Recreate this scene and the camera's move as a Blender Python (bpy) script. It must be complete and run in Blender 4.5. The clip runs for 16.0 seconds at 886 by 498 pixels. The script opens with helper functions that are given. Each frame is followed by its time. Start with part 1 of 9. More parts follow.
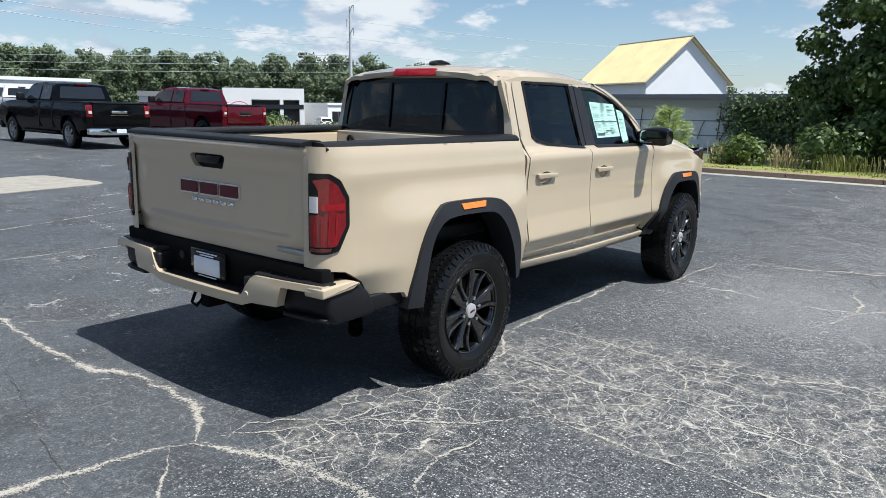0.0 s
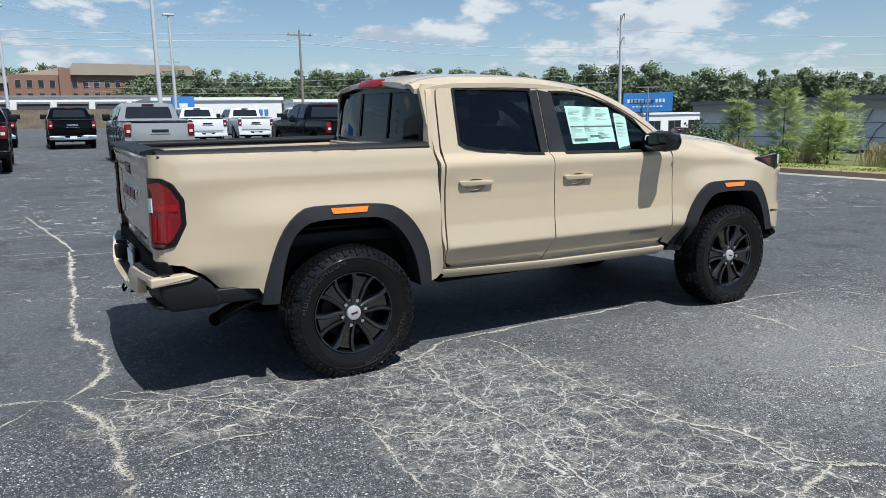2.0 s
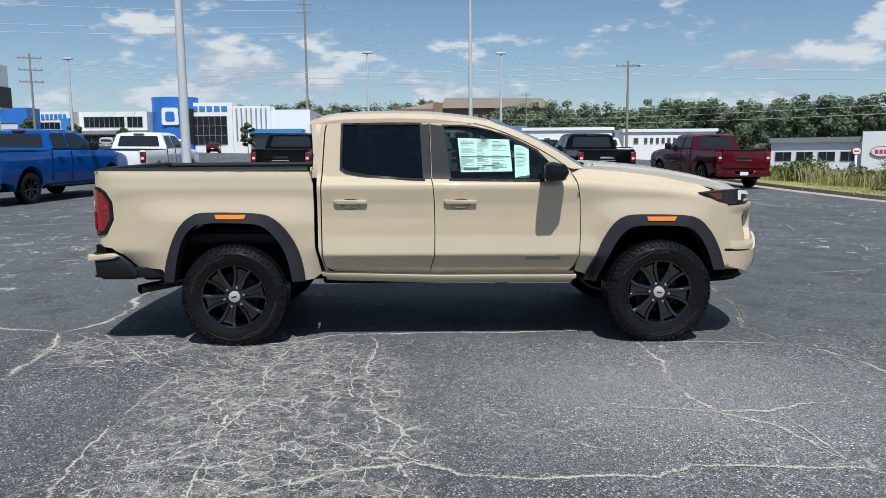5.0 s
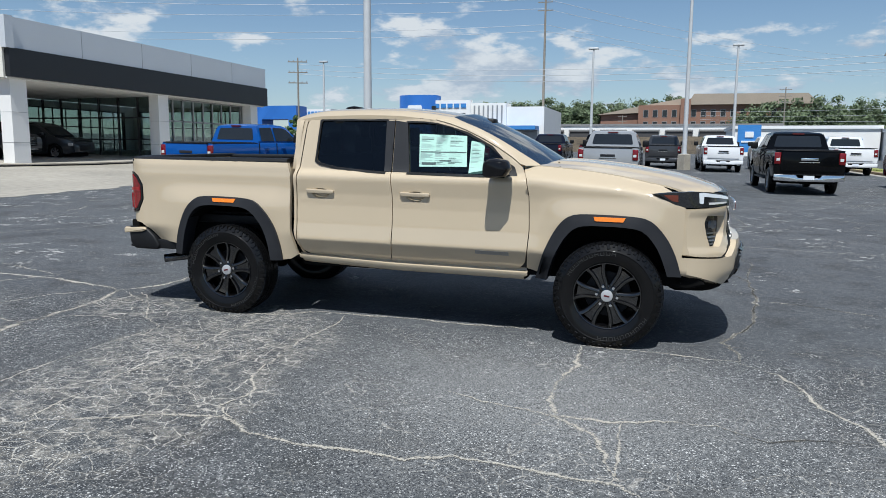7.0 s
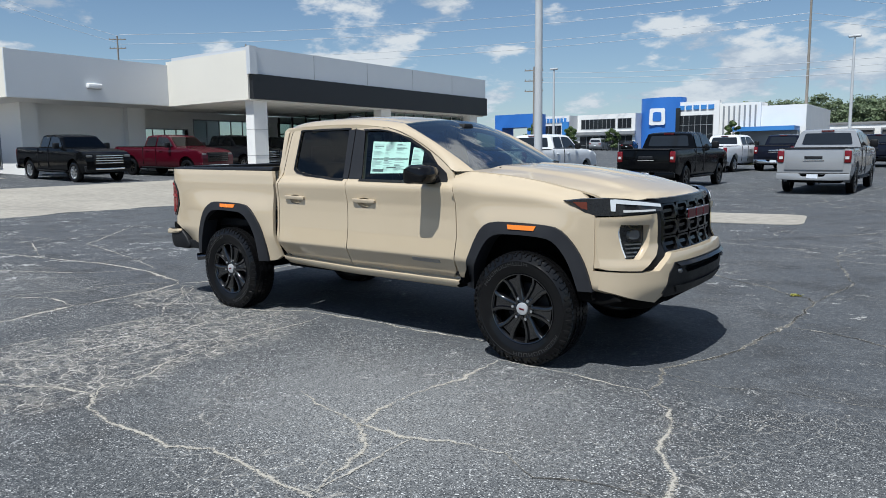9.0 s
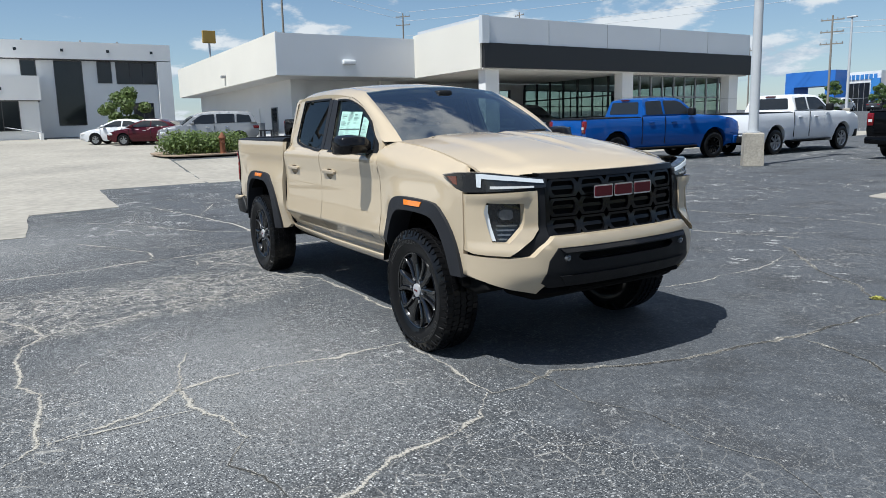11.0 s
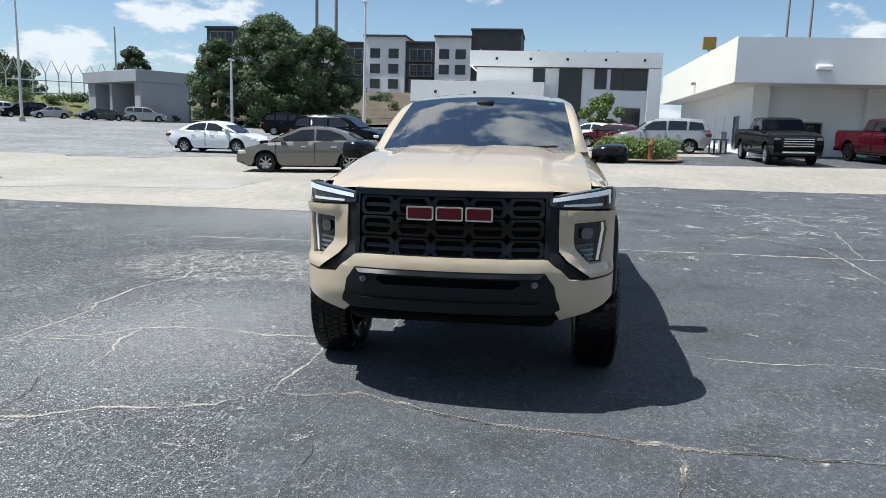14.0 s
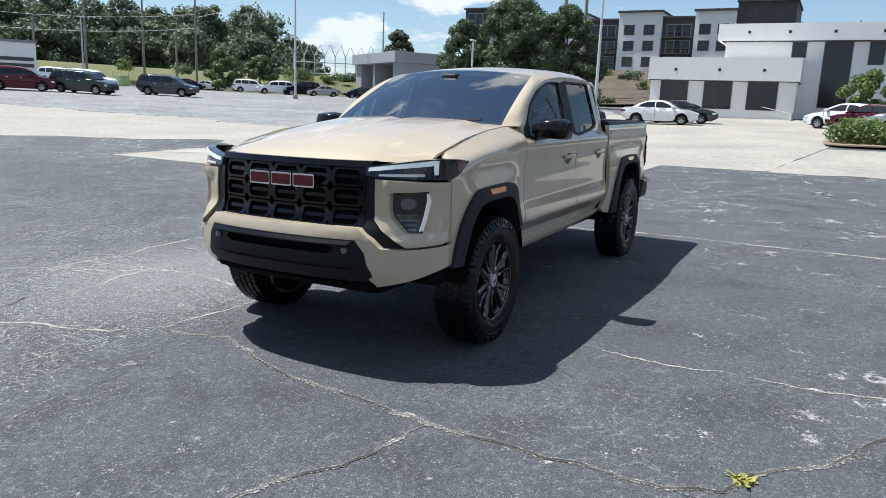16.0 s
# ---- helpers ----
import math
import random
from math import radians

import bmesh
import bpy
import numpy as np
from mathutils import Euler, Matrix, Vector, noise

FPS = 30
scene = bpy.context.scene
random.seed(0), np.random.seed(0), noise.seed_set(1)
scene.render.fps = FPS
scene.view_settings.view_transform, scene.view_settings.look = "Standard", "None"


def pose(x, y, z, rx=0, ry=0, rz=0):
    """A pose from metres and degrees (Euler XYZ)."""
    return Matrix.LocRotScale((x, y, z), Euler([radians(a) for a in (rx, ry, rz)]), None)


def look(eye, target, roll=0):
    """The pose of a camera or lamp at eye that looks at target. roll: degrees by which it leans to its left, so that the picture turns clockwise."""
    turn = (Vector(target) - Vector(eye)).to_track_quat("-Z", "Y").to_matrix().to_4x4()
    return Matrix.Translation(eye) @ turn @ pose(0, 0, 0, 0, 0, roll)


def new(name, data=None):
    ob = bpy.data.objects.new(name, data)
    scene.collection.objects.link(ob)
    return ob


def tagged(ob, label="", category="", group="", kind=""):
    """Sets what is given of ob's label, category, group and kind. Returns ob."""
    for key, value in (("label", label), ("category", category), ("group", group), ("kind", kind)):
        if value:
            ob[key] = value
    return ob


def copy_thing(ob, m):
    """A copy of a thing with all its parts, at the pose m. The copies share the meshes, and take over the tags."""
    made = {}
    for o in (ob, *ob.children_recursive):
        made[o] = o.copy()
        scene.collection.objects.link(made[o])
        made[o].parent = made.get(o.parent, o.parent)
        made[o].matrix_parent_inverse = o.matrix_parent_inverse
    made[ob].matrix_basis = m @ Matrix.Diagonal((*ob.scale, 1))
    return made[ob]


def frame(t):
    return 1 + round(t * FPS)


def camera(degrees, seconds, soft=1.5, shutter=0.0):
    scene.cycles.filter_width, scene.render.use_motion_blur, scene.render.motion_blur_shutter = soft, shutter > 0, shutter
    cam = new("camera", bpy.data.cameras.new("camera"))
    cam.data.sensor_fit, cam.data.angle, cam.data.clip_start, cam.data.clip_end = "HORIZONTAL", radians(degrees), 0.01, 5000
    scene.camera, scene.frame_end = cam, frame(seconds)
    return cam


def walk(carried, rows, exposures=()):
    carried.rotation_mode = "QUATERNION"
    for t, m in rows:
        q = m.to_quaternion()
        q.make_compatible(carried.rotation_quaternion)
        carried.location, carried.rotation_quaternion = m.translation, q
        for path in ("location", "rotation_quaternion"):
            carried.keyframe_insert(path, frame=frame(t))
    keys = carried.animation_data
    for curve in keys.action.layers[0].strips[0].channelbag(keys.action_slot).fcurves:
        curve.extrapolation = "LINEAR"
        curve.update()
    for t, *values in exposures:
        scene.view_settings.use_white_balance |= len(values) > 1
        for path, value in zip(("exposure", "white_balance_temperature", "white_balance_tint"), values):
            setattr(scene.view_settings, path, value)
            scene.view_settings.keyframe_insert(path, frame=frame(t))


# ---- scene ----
cam = camera(63.1, 16.0, soft=0.7)
METRES, EYE, TILT, LEAN, TURN = 19.438, 1.574, 0.0, 0.0, -51.85
ROWS = [
    (0.0, 0.0, 0.0, 0.0, 0.1, -11.19, -0.51),
    (0.5, 0.0303, -0.0011, -0.0006, 6.2, -11.59, -0.24),
    (1.0, 0.0578, 0.0036, -0.0011, 11.77, -11.39, 0.28),
    (1.5, 0.0875, 0.0103, -0.0021, 17.08, -10.78, 0.81),
    (2.0, 0.1166, 0.0192, -0.0018, 22.16, -10.18, 1.17),
    (2.5, 0.1445, 0.0306, -0.002, 26.85, -9.51, 1.3),
    (3.0, 0.1738, 0.0384, -0.0028, 31.55, -9.02, 1.29),
    (3.5, 0.1999, 0.0488, -0.003, 35.99, -8.51, 1.24),
    (4.0, 0.2277, 0.0581, -0.0044, 40.59, -7.98, 1.01),
    (6.5, 0.3397, 0.1545, -0.0041, 63.7, -7.16, -0.19),
    (7.0, 0.3509, 0.1825, -0.0051, 68.85, -7.71, -0.44),
    (7.5, 0.3626, 0.2128, -0.0062, 74.01, -7.88, -0.64),
    (8.0, 0.369, 0.2426, -0.0065, 78.96, -7.91, -0.6),
    (8.5, 0.3727, 0.2747, -0.0056, 83.83, -7.4, -0.14),
    (9.0, 0.3756, 0.3083, -0.0055, 88.6, -7.15, 0.61),
    (11.5, 0.3189, 0.4659, -0.0068, 116.74, -9.49, 0.79),
    (12.0, 0.2976, 0.4916, -0.0062, 123.14, -9.17, -0.11),
    (12.5, 0.2776, 0.5187, -0.0055, 129.96, -8.96, -0.79),
    (13.0, 0.2551, 0.5412, -0.0054, 136.98, -8.69, -1.15),
    (13.5, 0.2324, 0.5655, -0.0041, 143.94, -8.75, -1.35),
    (14.0, 0.2076, 0.5838, -0.0044, 150.26, -9.01, -1.68),
    (14.5, 0.1809, 0.603, -0.0056, 155.88, -9.43, -2.02),
    (15.0, 0.1526, 0.6156, -0.0063, 160.98, -10.22, -2.26),
    (15.5, 0.1238, 0.6237, -0.0047, 165.79, -10.85, -2.31),
    (16.0, 0.0955, 0.6312, -0.0029, 170.36, -11.27, -2.25),
]
walk(cam, [(t, pose(-4.952, -3.329, EYE, TILT, LEAN, TURN) @ pose(METRES * x, METRES * y, METRES * z, 90 + pitch, roll, yaw)) for t, x, y, z, yaw, pitch, roll in ROWS],
     exposures=((0.0, 0.42, 6290, 8), (2.0, 0.25, 6260, 7), (4.0, 0.14, 6240, 7), (9.0, 0.14, 6180, 7), (12.0, 0.38, 6250, 7), (14.0, 0.49, 6260, 7), (16.0, 0.59, 6230, 7)))
from mathutils import geometry

# ---- world, sun, exposure ----
SUN_FROM = Vector((0.07, -0.515, 1.0)).normalized()      # towards the sun
sun = new("sun", bpy.data.lights.new("sun", "SUN"))
sun.data.energy, sun.data.angle, sun.data.color = 5.0, radians(0.53), (1.0, 0.975, 0.93)
sun.matrix_world = look(SUN_FROM * 60, (0, 0, 0))

world = bpy.data.worlds.new("sky")
scene.world = world
world.use_nodes = True
wn, wl = world.node_tree.nodes, world.node_tree.links
wn.clear()
w_out = wn.new("ShaderNodeOutputWorld")
w_bg = wn.new("ShaderNodeBackground")
w_sky = wn.new("ShaderNodeTexSky")
w_sky.sky_type, w_sky.sun_disc = "NISHITA", False
w_sky.sun_elevation = math.asin(SUN_FROM.z)
w_sky.sun_rotation = math.atan2(SUN_FROM.x, SUN_FROM.y)
w_sky.air_density, w_sky.dust_density, w_sky.ozone_density = 1.0, 0.3, 3.4
w_bg.inputs["Strength"].default_value = 0.082
# cumulus: noise over the direction, flattened, more of it low down and to the north-east; lit tops and greyer bases
w_tc = wn.new("ShaderNodeTexCoord")
w_sep = wn.new("ShaderNodeSeparateXYZ")
wl.new(w_tc.outputs["Generated"], w_sep.inputs[0])


def w_calc(op, a, b):
    q = wn.new("ShaderNodeMath"); q.operation = op
    for i, v in enumerate((a, b)):
        if isinstance(v, (int, float)):
            q.inputs[i].default_value = v
        else:
            wl.new(v, q.inputs[i])
    return q.outputs[0]


def w_range(src, a, b, c, d, smooth=True):
    r = wn.new("ShaderNodeMapRange")
    r.interpolation_type = "SMOOTHSTEP" if smooth else "LINEAR"
    for k, v in zip(("From Min", "From Max", "To Min", "To Max"), (a, b, c, d)):
        r.inputs[k].default_value = v
    wl.new(src, r.inputs["Value"])
    return r.outputs[0]


w_flat = wn.new("ShaderNodeVectorMath"); w_flat.operation = "SCALE"
wl.new(w_tc.outputs["Generated"], w_flat.inputs[0])
wl.new(w_calc("DIVIDE", 1.0, w_calc("ADD", w_calc("MAXIMUM", w_sep.outputs["Z"], 0.0), 0.35)), w_flat.inputs["Scale"])


def cloud_field(lift):
    mp = wn.new("ShaderNodeVectorMath"); mp.operation = "MULTIPLY_ADD"
    wl.new(w_flat.outputs[0], mp.inputs[0])
    mp.inputs[1].default_value, mp.inputs[2].default_value = (1.0, 1.0, 1.7), (3.7, 1.3, lift)
    n1, n2 = wn.new("ShaderNodeTexNoise"), wn.new("ShaderNodeTexNoise")
    n1.inputs["Scale"].default_value, n1.inputs["Detail"].default_value, n1.inputs["Roughness"].default_value = 4.5, 10.0, 0.58
    n2.inputs["Scale"].default_value, n2.inputs["Detail"].default_value = 1.8, 2.0
    for n in (n1, n2):
        wl.new(mp.outputs[0], n.inputs["Vector"])
    return w_calc("ADD", w_calc("MULTIPLY", n1.outputs["Fac"], 0.62), w_calc("MULTIPLY", n2.outputs["Fac"], 0.38))


w_a, w_b = cloud_field(0.0), cloud_field(0.13)
w_bias = w_calc("ADD", w_calc("MULTIPLY", w_sep.outputs["Y"], 0.022), w_calc("MULTIPLY", w_sep.outputs["X"], 0.026))
w_bias = w_calc("ADD", w_bias, w_calc("ADD", w_range(w_sep.outputs["Z"], 0.02, 0.45, 0.020, -0.030, False), w_range(w_sep.outputs["Z"], 0.55, 0.85, 0.0, 0.075)))
w_sum = w_calc("ADD", w_a, w_bias)
w_mask = w_range(w_sum, 0.522, 0.590, 0.0, 0.93)
w_shade = w_range(w_calc("SUBTRACT", w_a, w_b), -0.07, 0.075, 0.0, 1.0)
w_cloud = wn.new("ShaderNodeMix"); w_cloud.data_type = "RGBA"
wl.new(w_shade, w_cloud.inputs["Factor"])
w_cloud.inputs["A"].default_value, w_cloud.inputs["B"].default_value = (4.5, 5.2, 6.2, 1), (8.3, 8.4, 8.5, 1)
w_mix = wn.new("ShaderNodeMix"); w_mix.data_type = "RGBA"
wl.new(w_mask, w_mix.inputs["Factor"])
wl.new(w_sky.outputs[0], w_mix.inputs["A"])
wl.new(w_cloud.outputs["Result"], w_mix.inputs["B"])
# thin haze near the horizon
w_hz = wn.new("ShaderNodeMapRange"); w_hz.interpolation_type = "SMOOTHSTEP"
w_hz.inputs["From Min"].default_value, w_hz.inputs["From Max"].default_value = -0.02, 0.24
w_hz.inputs["To Min"].default_value, w_hz.inputs["To Max"].default_value = 0.28, 0.0
wl.new(w_sep.outputs["Z"], w_hz.inputs["Value"])
w_mix2 = wn.new("ShaderNodeMix"); w_mix2.data_type = "RGBA"
wl.new(w_hz.outputs[0], w_mix2.inputs["Factor"])
wl.new(w_mix.outputs["Result"], w_mix2.inputs["A"])
w_mix2.inputs["B"].default_value = (4.6, 5.9, 7.6, 1)
wl.new(w_mix2.outputs["Result"], w_bg.inputs["Color"])
wl.new(w_bg.outputs[0], w_out.inputs["Surface"])


# ---- materials ----
def nodes_of(name):
    m = bpy.data.materials.new(name)
    m.use_nodes = True
    nt = m.node_tree
    return m, nt, nt.nodes["Principled BSDF"]


def surface(name, color, rough=0.6, metal=0.0, vary=0.12, scale=6.0, fine=90.0, bump=0.0, coat=0.0, coords="Object", emit=0.0, spread=0.0, spec=0.5, coat_rough=0.03):
    """Principled material: base colour varied at two scales, with fine relief."""
    m, nt, bsdf = nodes_of(name)
    tc = nt.nodes.new("ShaderNodeTexCoord") if coords == "Object" else nt.nodes.new("ShaderNodeNewGeometry")
    vec = tc.outputs["Object"] if coords == "Object" else tc.outputs["Position"]
    n1, n2 = nt.nodes.new("ShaderNodeTexNoise"), nt.nodes.new("ShaderNodeTexNoise")
    for n, s, d in ((n1, scale, 4.0), (n2, fine, 2.0)):
        n.inputs["Scale"].default_value, n.inputs["Detail"].default_value = s, d
        nt.links.new(vec, n.inputs["Vector"])
    add = nt.nodes.new("ShaderNodeMath"); add.operation = "ADD"
    nt.links.new(n1.outputs["Fac"], add.inputs[0]); nt.links.new(n2.outputs["Fac"], add.inputs[1])
    rng = nt.nodes.new("ShaderNodeMapRange")
    rng.inputs["From Min"].default_value, rng.inputs["From Max"].default_value = 0.6, 1.4
    rng.inputs["To Min"].default_value, rng.inputs["To Max"].default_value = 1 - vary, 1 + vary
    nt.links.new(add.outputs[0], rng.inputs["Value"])
    last = rng.outputs[0]
    if spread:
        info = nt.nodes.new("ShaderNodeObjectInfo")
        r2 = nt.nodes.new("ShaderNodeMapRange")
        r2.inputs["To Min"].default_value, r2.inputs["To Max"].default_value = 1 - spread, 1 + spread
        nt.links.new(info.outputs["Random"], r2.inputs["Value"])
        mul = nt.nodes.new("ShaderNodeMath"); mul.operation = "MULTIPLY"
        nt.links.new(last, mul.inputs[0]); nt.links.new(r2.outputs[0], mul.inputs[1])
        last = mul.outputs[0]
    sc = nt.nodes.new("ShaderNodeVectorMath"); sc.operation = "SCALE"
    sc.inputs[0].default_value = color[:3]
    nt.links.new(last, sc.inputs["Scale"])
    nt.links.new(sc.outputs[0], bsdf.inputs["Base Color"])
    rr = nt.nodes.new("ShaderNodeMapRange")
    rr.inputs["From Min"].default_value, rr.inputs["From Max"].default_value = 0.3, 0.7
    rr.inputs["To Min"].default_value, rr.inputs["To Max"].default_value = max(0.02, rough * 0.88), min(1.0, rough * 1.12)
    nt.links.new(n1.outputs["Fac"], rr.inputs["Value"])
    nt.links.new(rr.outputs[0], bsdf.inputs["Roughness"])
    bsdf.inputs["Metallic"].default_value = metal
    bsdf.inputs["Coat Weight"].default_value = coat
    bsdf.inputs["Coat Roughness"].default_value = coat_rough
    bsdf.inputs["Specular IOR Level"].default_value = spec
    if bump:
        b = nt.nodes.new("ShaderNodeBump")
        b.inputs["Strength"].default_value, b.inputs["Distance"].default_value = bump, 0.01
        nt.links.new(n2.outputs["Fac"], b.inputs["Height"])
        nt.links.new(b.outputs[0], bsdf.inputs["Normal"])
    if emit:
        bsdf.inputs["Emission Color"].default_value = (*color[:3], 1)
        bsdf.inputs["Emission Strength"].default_value = emit
    return m


def glass(name, tint, rough=0.0, ior=1.5):
    """Thin tinted pane: clear by its tint, glossier at a flat angle, alike from both sides."""
    m, nt, bsdf = nodes_of(name)
    nt.nodes.remove(bsdf)
    out = nt.nodes["Material Output"]
    tr, gl, lw, mx = (nt.nodes.new("ShaderNode" + k) for k in ("BsdfTransparent", "BsdfGlossy", "LayerWeight", "MixShader"))
    tr.inputs["Color"].default_value = (*tint, 1)
    gl.inputs["Roughness"].default_value = rough
    lw.inputs["Blend"].default_value = 0.5
    head_on = ((ior - 1) / (ior + 1)) ** 2
    pw, ad = nt.nodes.new("ShaderNodeMath"), nt.nodes.new("ShaderNodeMath")
    pw.operation, ad.operation = "POWER", "MULTIPLY_ADD"
    pw.inputs[1].default_value, ad.inputs[1].default_value, ad.inputs[2].default_value = 5.0, 1 - head_on, head_on
    nt.links.new(lw.outputs["Facing"], pw.inputs[0])
    nt.links.new(pw.outputs[0], ad.inputs[0])
    nt.links.new(ad.outputs[0], mx.inputs[0])
    nt.links.new(tr.outputs[0], mx.inputs[1]); nt.links.new(gl.outputs[0], mx.inputs[2])
    nt.links.new(mx.outputs[0], out.inputs["Surface"])
    return m


SAND = surface("sand_paint", (0.495, 0.405, 0.286), 0.42, 0.0, 0.02, 2.0, 300, coat=1.0, spec=0.12, coat_rough=0.02)
SAND.node_tree.nodes["Principled BSDF"].inputs["Coat IOR"].default_value = 1.75
BLACK_TRIM = surface("black_plastic", (0.010, 0.0105, 0.012), 0.5, 0, 0.15, 8, 260, bump=0.10, spec=0.22)
GREY_TRIM = surface("grey_plastic", (0.019, 0.020, 0.0235), 0.55, 0, 0.12, 8, 260, bump=0.08, spec=0.25)
GLOSS_BLACK = surface("gloss_black", (0.007, 0.007, 0.008), 0.14, 0, 0.05, 5, 60, spec=0.28)
RUBBER = surface("tyre_rubber", (0.0035, 0.0035, 0.004), 0.55, 0, 0.35, 12, 160, bump=0.04, spec=0.10, coat=0.40, coat_rough=0.06)
SIDEWALL_PALE = surface("sidewall_lettering", (0.022, 0.022, 0.022), 0.7, 0, 0.3, 20, 160)
BADGE_GREY = surface("badge_grey", (0.26, 0.255, 0.24), 0.35, 0.3, 0.1, 20, 120)
WHEEL_BLACK = surface("wheel_black", (0.0025, 0.0025, 0.003), 0.4, 0, 0.05, 6, 80, spec=0.05, coat=1.0, coat_rough=0.07)
WHEEL_BLACK.node_tree.nodes["Principled BSDF"].inputs["Coat IOR"].default_value = 1.8
UNDER = surface("underbody_black", (0.005, 0.005, 0.005), 0.9, 0, 0.2, 6, 60, spec=0.1)
SATIN_SILVER = surface("satin_silver", (0.48, 0.485, 0.50), 0.38, 0.35, 0.05, 10, 80)
CHROME = surface("chrome", (0.75, 0.76, 0.78), 0.12, 1.0, 0.03, 6, 60)
STEEL = surface("steel", (0.42, 0.43, 0.45), 0.38, 1.0, 0.1, 10, 80)
RED_PLATE = surface("emblem_red", (0.085, 0.006, 0.012), 0.3, 0, 0.05, 8, 60, coat=0.15, spec=0.25)
AMBER = surface("amber_lens", (0.76, 0.20, 0.012), 0.25, 0, 0.08, 40, 200, coat=0.8)
RED_LENS = surface("red_lens", (0.155, 0.002, 0.005), 0.22, 0, 0.35, 22, 60, coat=1.0, spec=0.2, coat_rough=0.03)
DARK_RED_LENS = surface("dark_red_lens", (0.09, 0.003, 0.005), 0.12, 0, 0.1, 14, 60, coat=1.0)
CLEAR_LENS = surface("clear_lens", (0.62, 0.62, 0.62), 0.18, 0, 0.1, 30, 120, coat=1.0)
DRL_WHITE = surface("running_light", (0.50, 0.53, 0.56), 0.3, 0, 0.02, 20, 80, emit=0.26)
LAMP_DARK = surface("lamp_inner", (0.016, 0.017, 0.019), 0.25, 0.0, 0.2, 20, 80, coat=0.8, spec=0.2)
PROJECTOR = surface("projector_glass", (0.10, 0.105, 0.11), 0.12, 0.2, 0.2, 20, 80, coat=1.0)
GRILLE_BLACK = surface("grille_black", (0.003, 0.003, 0.0035), 0.22, 0, 0.1, 8, 80, spec=0.35)
SEAT = surface("seat_cloth", (0.018, 0.018, 0.019), 0.85, 0, 0.2, 12, 200, bump=0.1)
PAPER = surface("sticker_paper", (0.42, 0.66, 0.57), 0.6, 0, 0.03, 10, 80)
INK = surface("sticker_ink", (0.06, 0.09, 0.09), 0.6, 0, 0.1, 10, 80)
INK_PALE = surface("sticker_pale_ink", (0.33, 0.45, 0.43), 0.6, 0, 0.1, 10, 80)
PLATE_WHITE = surface("plate_white", (0.72, 0.76, 0.82), 0.4, 0, 0.03, 10, 80)
TINT_DARK = glass("privacy_glass", (0.070, 0.086, 0.092), ior=1.55)
TINT_MID = glass("door_glass", (0.30, 0.36, 0.35), ior=1.6)
WINDSHIELD = glass("windscreen_glass", (0.46, 0.60, 0.58), ior=4.6)


# ---- building helpers ----
def part(name, bm, material, parent, label="", smooth=True):
    """Links a bmesh as one mesh object under a thing or a part."""
    me = bpy.data.meshes.new(name)
    if smooth:
        for f in bm.faces:
            f.smooth = True
        if len(bm.faces) < 20000:
            bm.normal_update()
            sharp(bm, 48)
    bm.to_mesh(me)
    bm.free()
    me.materials.append(material)
    ob = new(name, me)
    if parent is not None:
        ob.parent = parent
    if label:
        ob["label"] = label
    return ob


def thing(name, label, category, m=None, group="", kind=""):
    ob = new(name)
    ob.empty_display_size = 0.2
    if m is not None:
        ob.matrix_world = m
    return tagged(ob, label, category, group, kind)


def box(x0, x1, y0, y1, z0, z1, bevel=0.0, bm=None):
    bm = bm or bmesh.new()
    got = bmesh.ops.create_cube(bm, size=1.0)["verts"]
    for v in got:
        v.co = Vector(((x0 + x1) / 2 + v.co.x * (x1 - x0), (y0 + y1) / 2 + v.co.y * (y1 - y0), (z0 + z1) / 2 + v.co.z * (z1 - z0)))
    if bevel:
        es = list({e for v in got for e in v.link_edges})
        bmesh.ops.bevel(bm, geom=es, offset=bevel, segments=2, affect="EDGES", profile=0.5)
    return bm


def sharp(bm, angle=35):
    """Marks edges sharper than the angle, for crisp folds under smooth shading."""
    for e in bm.edges:
        if len(e.link_faces) == 2 and e.calc_face_angle(0) > radians(angle):
            e.smooth = False
    return bm


def prism(outline, at, bevel=0.0, bm=None):
    """Extrudes a closed outline [(u, v)] between two placements at(u, v, 0) and at(u, v, 1)."""
    bm = bm or bmesh.new()
    a = [bm.verts.new(at(u, v, 0)) for u, v in outline]
    b = [bm.verts.new(at(u, v, 1)) for u, v in outline]
    n = len(a)
    fs = [bm.faces.new(a[::-1]), bm.faces.new(b)]
    for i in range(n):
        fs.append(bm.faces.new((a[i], a[(i + 1) % n], b[(i + 1) % n], b[i])))
    bmesh.ops.recalc_face_normals(bm, faces=fs)
    if bevel:
        es = list({e for f in fs for e in f.edges if len(e.link_faces) == 2 and e.calc_face_angle(0) > 0.5})
        bmesh.ops.bevel(bm, geom=es, offset=bevel, segments=2, affect="EDGES", profile=0.5)
    return bm


